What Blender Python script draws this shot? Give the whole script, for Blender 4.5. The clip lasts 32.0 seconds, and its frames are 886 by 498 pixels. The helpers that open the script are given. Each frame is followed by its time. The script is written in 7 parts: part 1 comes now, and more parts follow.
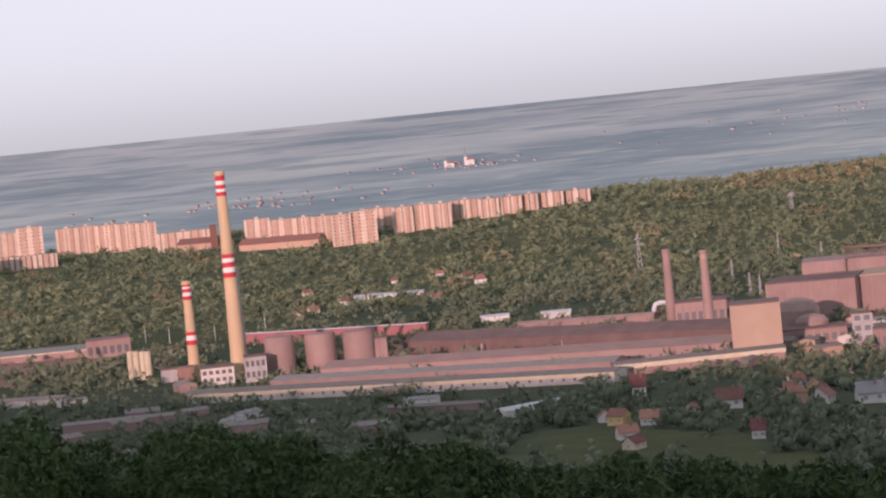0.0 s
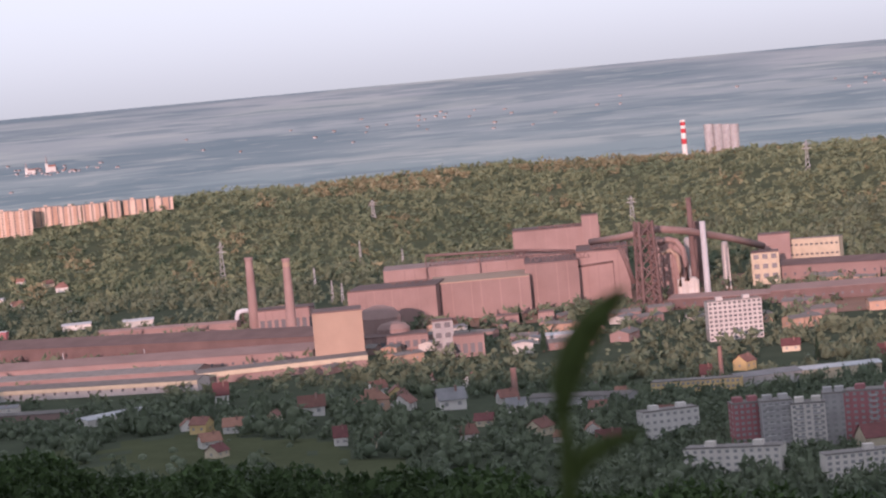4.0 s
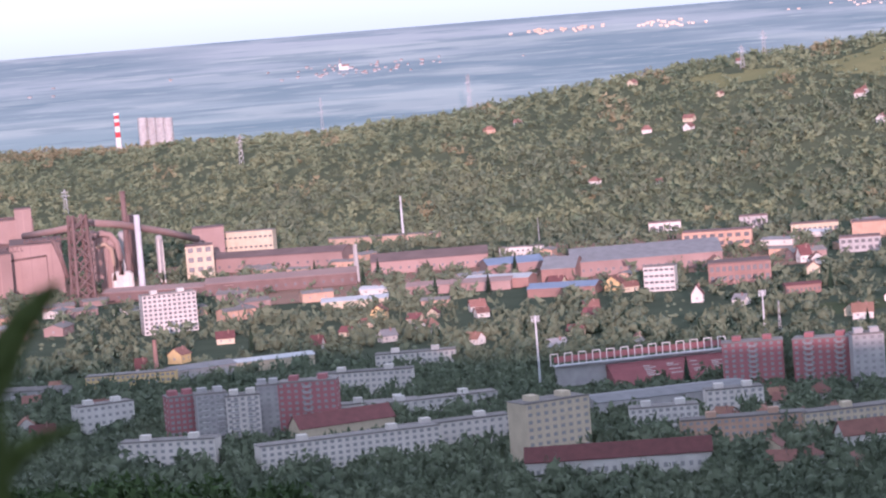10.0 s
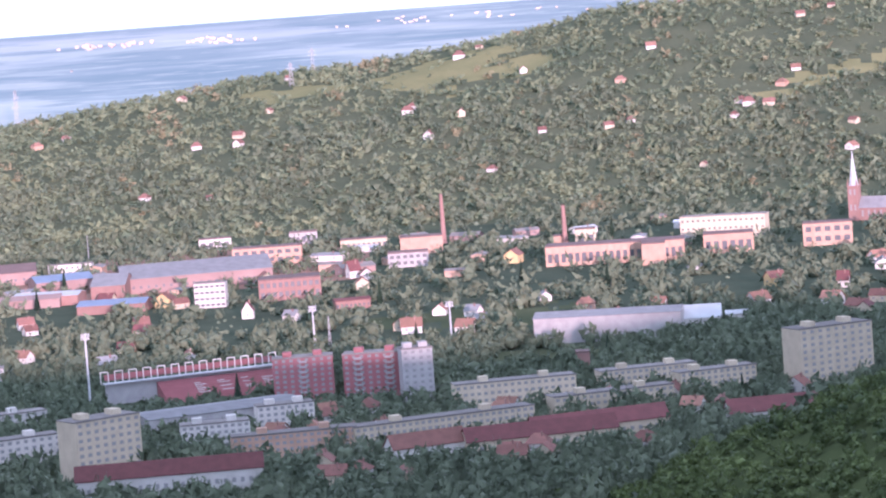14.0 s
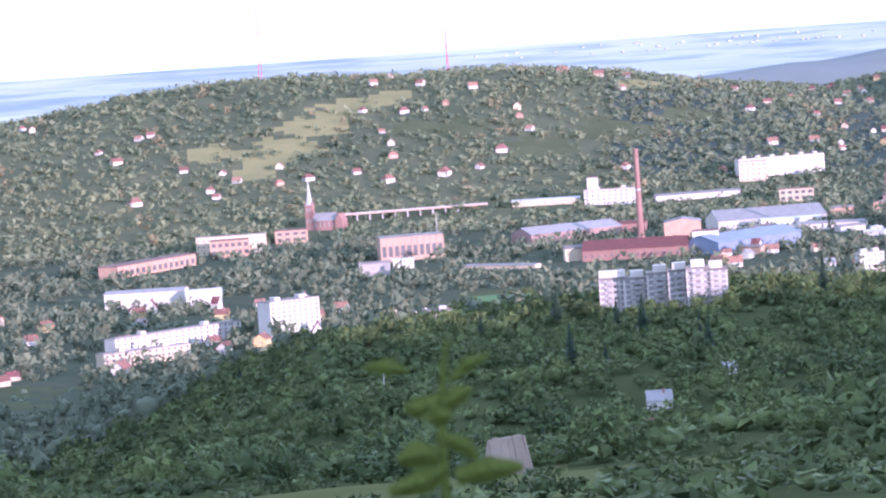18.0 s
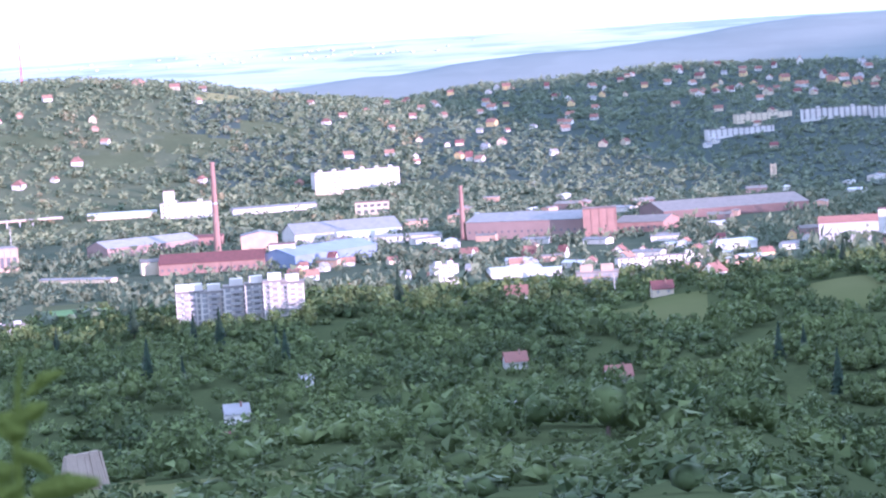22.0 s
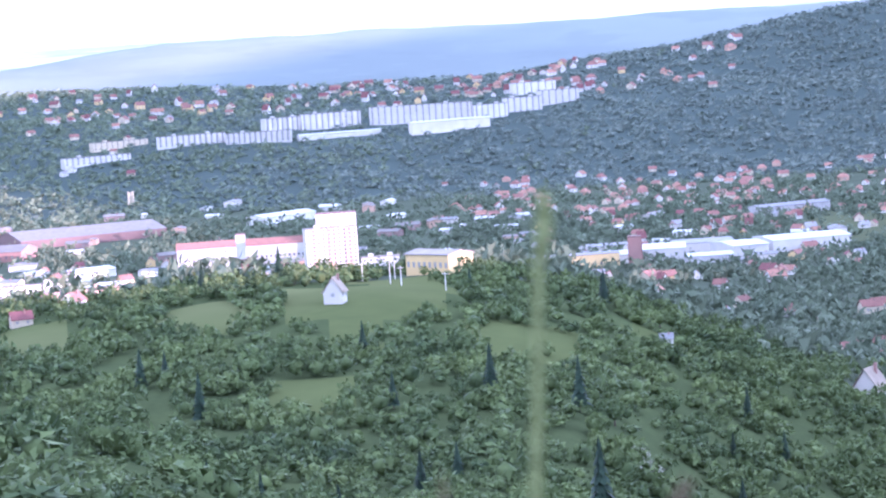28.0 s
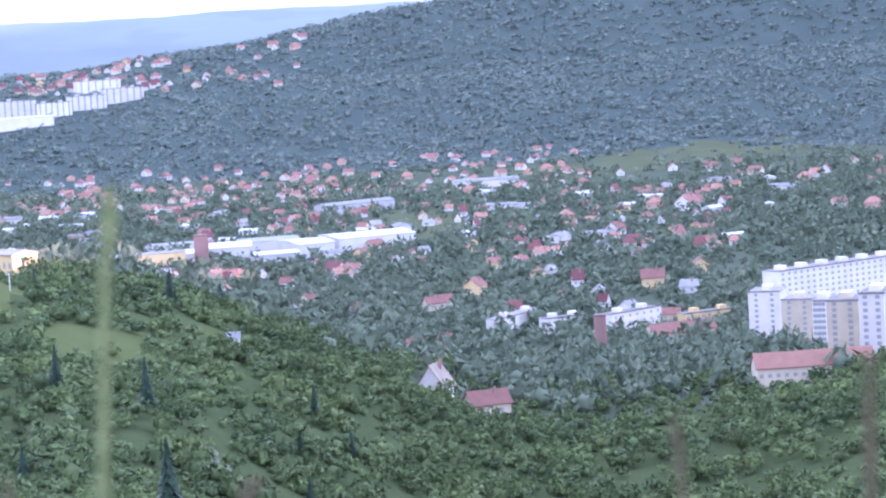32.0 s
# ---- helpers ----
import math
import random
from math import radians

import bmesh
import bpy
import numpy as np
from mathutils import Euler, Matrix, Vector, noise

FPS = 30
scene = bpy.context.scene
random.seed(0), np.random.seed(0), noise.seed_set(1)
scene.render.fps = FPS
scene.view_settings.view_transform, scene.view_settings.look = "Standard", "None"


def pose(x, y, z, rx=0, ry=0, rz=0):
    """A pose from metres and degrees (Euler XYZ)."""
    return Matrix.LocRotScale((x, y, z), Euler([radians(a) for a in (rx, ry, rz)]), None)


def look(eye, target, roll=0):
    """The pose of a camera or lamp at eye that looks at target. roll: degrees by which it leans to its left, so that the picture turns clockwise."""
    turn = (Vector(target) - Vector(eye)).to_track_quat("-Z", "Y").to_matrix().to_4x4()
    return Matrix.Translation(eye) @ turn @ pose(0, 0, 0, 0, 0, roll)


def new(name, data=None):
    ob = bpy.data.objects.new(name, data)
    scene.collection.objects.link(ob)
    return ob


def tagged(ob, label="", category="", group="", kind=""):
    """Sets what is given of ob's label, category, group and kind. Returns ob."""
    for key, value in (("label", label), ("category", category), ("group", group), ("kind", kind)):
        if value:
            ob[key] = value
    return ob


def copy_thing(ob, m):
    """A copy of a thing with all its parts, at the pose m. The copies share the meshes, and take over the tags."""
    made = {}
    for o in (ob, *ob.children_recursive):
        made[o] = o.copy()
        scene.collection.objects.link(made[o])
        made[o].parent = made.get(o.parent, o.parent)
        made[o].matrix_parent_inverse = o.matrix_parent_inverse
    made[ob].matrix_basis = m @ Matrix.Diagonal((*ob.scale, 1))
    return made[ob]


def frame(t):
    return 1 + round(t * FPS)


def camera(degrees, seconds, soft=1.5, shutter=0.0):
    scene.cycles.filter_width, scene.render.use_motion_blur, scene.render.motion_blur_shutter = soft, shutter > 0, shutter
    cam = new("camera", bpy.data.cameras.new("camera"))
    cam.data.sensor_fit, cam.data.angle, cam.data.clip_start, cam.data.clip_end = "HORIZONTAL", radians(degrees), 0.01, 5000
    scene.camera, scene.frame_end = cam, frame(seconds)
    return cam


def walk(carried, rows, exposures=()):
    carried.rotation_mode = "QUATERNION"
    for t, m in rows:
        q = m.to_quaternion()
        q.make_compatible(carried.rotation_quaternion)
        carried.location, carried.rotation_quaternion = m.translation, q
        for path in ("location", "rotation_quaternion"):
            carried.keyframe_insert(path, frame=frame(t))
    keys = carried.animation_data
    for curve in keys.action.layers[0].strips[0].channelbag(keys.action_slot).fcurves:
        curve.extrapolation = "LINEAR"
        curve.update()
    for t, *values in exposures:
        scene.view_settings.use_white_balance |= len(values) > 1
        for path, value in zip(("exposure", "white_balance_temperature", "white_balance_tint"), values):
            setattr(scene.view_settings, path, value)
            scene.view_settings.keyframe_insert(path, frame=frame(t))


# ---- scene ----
# ---- camera: a long lens turned by hand on one spot ----
cam = camera(17.83, 32.0, soft=2.2)
cam.data.dof.use_dof, cam.data.dof.focus_distance, cam.data.dof.aperture_fstop = True, 1800.0, 6.5
EYE = (0.0, 0.0, 190.0)
ROWS = [
    (0.0, 27.692, -2.821, 5.750),
    (0.5, 26.476, -2.995, 5.700),
    (1.0, 24.941, -3.142, 5.650),
    (1.5, 24.197, -3.270, 5.559),
    (2.0, 23.533, -3.153, 5.463),
    (2.5, 22.089, -3.160, 5.397),
    (3.0, 21.252, -3.288, 5.457),
    (3.5, 20.148, -3.392, 5.338),
    (5.5, 17.457, -3.607, 5.185),
    (6.0, 16.767, -3.649, 5.151),
    (6.5, 16.140, -3.658, 5.053),
    (7.0, 15.472, -3.605, 4.963),
    (7.5, 13.880, -3.833, 4.929),
    (8.0, 12.644, -3.860, 4.952),
    (8.5, 11.688, -3.917, 4.802),
    (9.0, 11.045, -3.956, 4.757),
    (9.5, 9.236, -4.213, 4.694),
    (10.0, 7.755, -4.585, 4.650),
    (10.5, 6.245, -4.685, 4.566),
    (11.0, 5.200, -4.809, 4.524),
    (11.5, 4.383, -4.890, 4.558),
    (12.0, 3.466, -5.031, 4.503),
    (12.5, 2.095, -4.908, 4.443),
    (13.0, 1.274, -4.885, 4.401),
    (13.5, -0.180, -4.948, 4.240),
    (14.0, -1.369, -4.951, 4.183),
    (14.5, -2.557, -4.992, 4.110),
    (15.0, -4.137, -4.877, 4.104),
    (15.5, -6.367, -4.913, 4.032),
    (17.5, -27.165, -3.836, 4.000),
    (18.0, -28.832, -4.042, 4.000),
    (18.5, -30.352, -4.151, 4.000),
    (19.0, -31.617, -4.096, 4.074),
    (19.5, -33.027, -4.180, 4.032),
    (20.0, -34.243, -4.285, 4.027),
    (20.5, -35.112, -4.411, 4.015),
    (21.0, -36.001, -4.404, 3.920),
    (21.5, -36.595, -4.410, 3.771),
    (22.0, -37.413, -4.334, 3.590),
    (22.5, -38.901, -4.402, 3.554),
    (23.0, -39.874, -4.454, 3.466),
    (23.5, -40.763, -4.450, 3.498),
    (24.0, -41.899, -4.462, 3.542),
    (24.5, -43.141, -4.620, 3.549),
    (25.0, -44.235, -4.889, 3.561),
    (25.5, -45.775, -4.944, 3.535),
    (27.5, -49.489, -4.730, 3.771),
    (28.0, -50.451, -4.606, 3.824),
    (28.5, -51.427, -4.531, 3.779),
    (29.0, -52.477, -4.668, 3.840),
    (29.5, -53.575, -4.790, 3.800),
    (30.0, -54.758, -4.885, 3.842),
    (30.5, -55.656, -4.785, 3.667),
    (31.0, -57.079, -4.950, 3.504),
    (31.5, -57.917, -4.817, 3.557),
    (32.0, -59.248, -5.183, 3.416),
]
LIGHT = [(0, (1.45, 5600, 21)), (9, (1.97, 4960, 22)), (15, (2.6, 4640, 24)), (20, (2.9, 4370, 24)), (24, (3.4, 4320, 25)), (32, (3.75, 4480, 32))]
walk(cam, [(t, pose(*EYE, 90 + pitch, roll, yaw)) for t, yaw, pitch, roll in ROWS], [(t, *v) for t, v in LIGHT])

# ---- evening light: low sun behind the viewer's hill, clear sky ----
SUN_AZ, SUN_EL = 190.0, 6.5
world = bpy.data.worlds.new("evening_sky")
scene.world = world
world.use_nodes = True
sky = world.node_tree.nodes.new("ShaderNodeTexSky")
sky.sky_type, sky.sun_disc = "NISHITA", False
sky.sun_elevation, sky.sun_rotation = radians(SUN_EL), radians(-SUN_AZ)
sky.air_density, sky.dust_density, sky.ozone_density = 1.0, 1.1, 1.2
haze = world.node_tree.nodes.new("ShaderNodeHueSaturation")  # dusty evening air greys the sky
haze.inputs["Saturation"].default_value = 0.15
world.node_tree.links.new(sky.outputs[0], haze.inputs["Color"])
dust = world.node_tree.nodes.new("ShaderNodeMix")  # an even veil of dust over the whole sky
dust.data_type = "RGBA"
dust.inputs[0].default_value, dust.inputs[7].default_value = 0.75, (1.5, 1.36, 1.18, 1)
world.node_tree.links.new(haze.outputs[0], dust.inputs[6])
world.node_tree.links.new(dust.outputs[2], world.node_tree.nodes["Background"].inputs[0])
world.node_tree.nodes["Background"].inputs[1].default_value = 0.15
sun = new("sun", bpy.data.lights.new("sun", "SUN"))
sun.data.energy, sun.data.angle, sun.data.color = 1.5, radians(0.6), (1.0, 0.58, 0.43)
sun_way = Vector((-math.sin(radians(SUN_AZ)) * math.cos(radians(SUN_EL)), math.cos(radians(SUN_AZ)) * math.cos(radians(SUN_EL)), math.sin(radians(SUN_EL))))
sun.matrix_world = look(sun_way * 500, (0, 0, 0))


# ---- the lie of the land: polar plan round the viewpoint, az in degrees to the left of +y, d in metres ----
EYE_Z = 190.0


def ss(a, b, x):
    t = np.clip((x - a) / (b - a), 0, 1)
    return t * t * (3 - 2 * t)


def wavy(az, d, size, seed):
    x, y = -np.sin(np.radians(az)) * d / size, np.cos(np.radians(az)) * d / size
    return (np.sin(x * 1.3 + seed) * np.sin(y * 1.7 + 2 * seed) + 0.6 * np.sin(x * 2.9 + y * 1.1 + 3 * seed) + 0.4 * np.sin(x * 4.3 - y * 5.1 + seed)) / 2


SEAM, TURN = -16.5, 17.0  # south of the seam the plan is laid out in a frame of its own, turned by TURN


def local(az):
    """The azimuth in the frame of its half of the plan."""
    return np.where(np.asarray(az, float) > SEAM, az, np.asarray(az, float) + TURN)


def curve(az, knots):
    """A soft line through (az, value) knots."""
    a, v = np.array(sorted(knots)).T
    return (np.interp(az - 0.5, a, v) + np.interp(az, a, v) + np.interp(az + 0.5, a, v)) / 3


def ridge_foot(az):
    return np.where(np.asarray(az) > SEAM, 2880 - 430 * ss(20, 6, az), 3010 - 560 * ss(-2.5, 0.8, np.asarray(az) + TURN))


RIDGE_TOP = ((-20, 140), (-17, 150), (-15.3, 162), (-12, 171), (-9, 178), (-6, 174), (-4.3, 158), (-2.6, 143), (-0.3, 128), (2, 118), (4.5, 100), (6.8, 84), (9, 68), (11.3, 62), (14.5, 58), (18, 59), (21.3, 61), (24.8, 58), (28, 52), (31, 46))
NEAR_RISE = ((-20, 66), (-12.5, 62), (-9.5, 56), (-8.9, 52), (-8.3, 45), (-6.5, 34), (-5.3, 25), (-4, 8), (-3, 0))
SOUTH_TOP = ((3, 152), (1, 140), (-1, 124), (-2, 122), (-3.6, 131), (-4.6, 145), (-6.8, 158), (-8.9, 162), (-11, 159), (-13, 158), (-14.6, 149), (-15.5, 139), (-16.4, 127), (-18, 110), (-20, 92))
KNOLL_TOP = ((3, 64), (0, 52), (-2.3, 45), (-4, 56), (-5.8, 70), (-7.3, 83), (-8.7, 90), (-11.6, 95), (-15, 98), (-17.5, 101), (-21, 98), (-23.5, 98), (-25.7, 101), (-28, 104), (-30.5, 105), (-33, 103), (-35.6, 97), (-36.7, 90), (-37.8, 81), (-38.9, 73), (-40, 64), (-41.2, 54), (-42.5, 43), (-44, 36), (-47, 40), (-51, 50))
SUBURB_TOP = ((-15, 98), (-17.3, 116), (-20.7, 106), (-24.7, 122), (-27.6, 116), (-30.5, 103), (-34.7, 101), (-36, 116), (-38.2, 130), (-40.3, 160), (-42, 176), (-46, 208), (-51, 238))


def north_land(az, d):
    """The works valley, the wooded ridge across it, and the viewer's own steep hill."""
    slope = 0.205 - 0.075 * ss(9, 38, az)
    own = np.maximum(188 - slope * d, 0)
    own = np.maximum(own, curve(az, NEAR_RISE) * ss(300, 880, d) * (1 - ss(910, 1180, d)) + 2 * wavy(az, d, 50, 1.0) * ss(-5, -7, az) * (1 - ss(910, 1000, d)))
    foot = 2880 - 430 * ss(20, 6, az)
    ridge = curve(az, RIDGE_TOP) * ss(foot - 60, foot + 930, d) * (1 - 0.75 * ss(foot + 960, foot + 1500, d))
    ridge = ridge * (1 + 0.06 * wavy(az, d, 210, 2.0)) + ss(foot, foot + 500, d) * wavy(az, d, 90, 3.0) * 3
    meadow = 14 * np.exp(-((az - 25) / 6) ** 2 - ((d - 1420) / 260) ** 2)
    return own + ridge + meadow + wavy(az, d, 300, 4.0) * 1.5 * ss(900, 1500, d)


def south_land(az, d):
    """The orchard knoll, the southern quarter behind it, the suburb slope and the dark mountain."""
    own = np.maximum(188 - 0.205 * d, 0)
    crest, slope = curve(az, KNOLL_TOP), 0.147 + 0.06 * ss(-25, -32, az)
    shelf = 188 - slope * np.minimum(d, 285)
    dip = np.minimum(91.8, crest - 9)
    knoll = shelf + (dip - 188 + slope * 285) * ss(285, 560, d) + (crest - dip) * ss(560, 930, d)
    own = own + ss(2.5, -1, az) * np.maximum(knoll * (1 - ss(950, 1500, d)) - own, 0)
    own = own + wavy(az, d, 60, 1.0) * 3.5 * ss(60, 400, d) * (1 - ss(900, 1300, d)) * ss(-5, -12, az)
    foot = 3010 - 560 * ss(-2.5, 0.8, az)
    ridge = curve(az, SOUTH_TOP) * ss(foot - 60, foot + 930, d) * (1 - 0.75 * ss(foot + 960, foot + 1500, d)) * (1 + 0.03 * wavy(az, d, 210, 2.0)) + ss(foot, foot + 500, d) * wavy(az, d, 90, 3.0) * 3
    suburb = ss(-15, -21, az) * (98 * ss(3050, 4250, d) + (curve(az, SUBURB_TOP) - 98) * ss(3700, 4250, d))
    return own + np.maximum(ridge, suburb) + wavy(az, d, 300, 4.0) * 1.5 * ss(900, 1500, d)


def height(az, d):
    az, d = np.asarray(az, float), np.asarray(d, float)
    w = ss(SEAM + 1.0, SEAM - 1.0, az)
    return (1 - w) * north_land(az, d) + w * south_land(az + TURN, d)


def spot(az, d, up=0.0):
    return Vector((-math.sin(radians(az)) * d, math.cos(radians(az)) * d, float(height(az, d)) + up))


# ---- materials ----
def paint(name, colour, colour2=None, rough=0.85, scale=0.2, fine=3.0, bump=0.3, metal=0.0, vary=0.0, island=0.0, spec=0.3):
    """Two-scale noise between two colours, fine relief, and a change from piece to piece."""
    m = bpy.data.materials.new(name)
    m.use_nodes = True
    nt, n = m.node_tree, m.node_tree.nodes
    b = n["Principled BSDF"]
    b.inputs["Roughness"].default_value, b.inputs["Metallic"].default_value = rough, metal
    b.inputs["Specular IOR Level"].default_value = spec
    colour2 = colour2 or tuple(c * 0.78 for c in colour)
    geo = n.new("ShaderNodeNewGeometry")
    big, small, mix = n.new("ShaderNodeTexNoise"), n.new("ShaderNodeTexNoise"), n.new("ShaderNodeMix")
    for node, s, det in ((big, scale, 4), (small, fine, 3)):
        node.inputs["Scale"].default_value, node.inputs["Detail"].default_value = s, det
        nt.links.new(geo.outputs["Position"], node.inputs["Vector"])
    add = n.new("ShaderNodeMath")
    add.operation = "MULTIPLY_ADD"
    nt.links.new(small.outputs[0], add.inputs[0])
    add.inputs[1].default_value = 0.5
    nt.links.new(big.outputs[0], add.inputs[2])
    ramp = n.new("ShaderNodeMapRange")
    ramp.inputs[1].default_value, ramp.inputs[2].default_value = 0.5, 1.0
    nt.links.new(add.outputs[0], ramp.inputs[0])
    mix.data_type = "RGBA"
    mix.inputs[6].default_value, mix.inputs[7].default_value = (*colour, 1), (*colour2, 1)
    nt.links.new(ramp.outputs[0], mix.inputs[0])
    out = mix.outputs[2]
    for amount, source in ((vary, "object"), (island, "island")):
        if amount:
            hsv, rng = n.new("ShaderNodeHueSaturation"), n.new("ShaderNodeMapRange")
            node = n.new("ShaderNodeObjectInfo") if source == "object" else geo
            nt.links.new(node.outputs["Random" if source == "object" else "Random Per Island"], rng.inputs[0])
            rng.inputs[3].default_value, rng.inputs[4].default_value = 1 - amount, 1 + amount
            nt.links.new(rng.outputs[0], hsv.inputs["Value"])
            nt.links.new(out, hsv.inputs["Color"])
            out = hsv.outputs[0]
    nt.links.new(out, b.inputs["Base Color"])
    if bump:
        bp = n.new("ShaderNodeBump")
        bp.inputs["Strength"].default_value, bp.inputs["Distance"].default_value = bump, 0.2
        nt.links.new(small.outputs[0], bp.inputs["Height"])
        nt.links.new(bp.outputs[0], b.inputs["Normal"])
    return m


def leaves(name, colour, colour2, island=0.25, size=0.008):
    m = paint(name, colour, colour2, rough=0.6, scale=size, fine=0.25, bump=0.0, vary=0.2, island=island, spec=0.08)
    b = m.node_tree.nodes["Principled BSDF"]
    # faint bluish sheen pales all leaves a little, like haze
    b.inputs["Sheen Weight"].default_value, b.inputs["Sheen Roughness"].default_value = 0.03, 0.5
    b.inputs["Sheen Tint"].default_value = (0.8, 0.9, 1.0, 1)
    return m


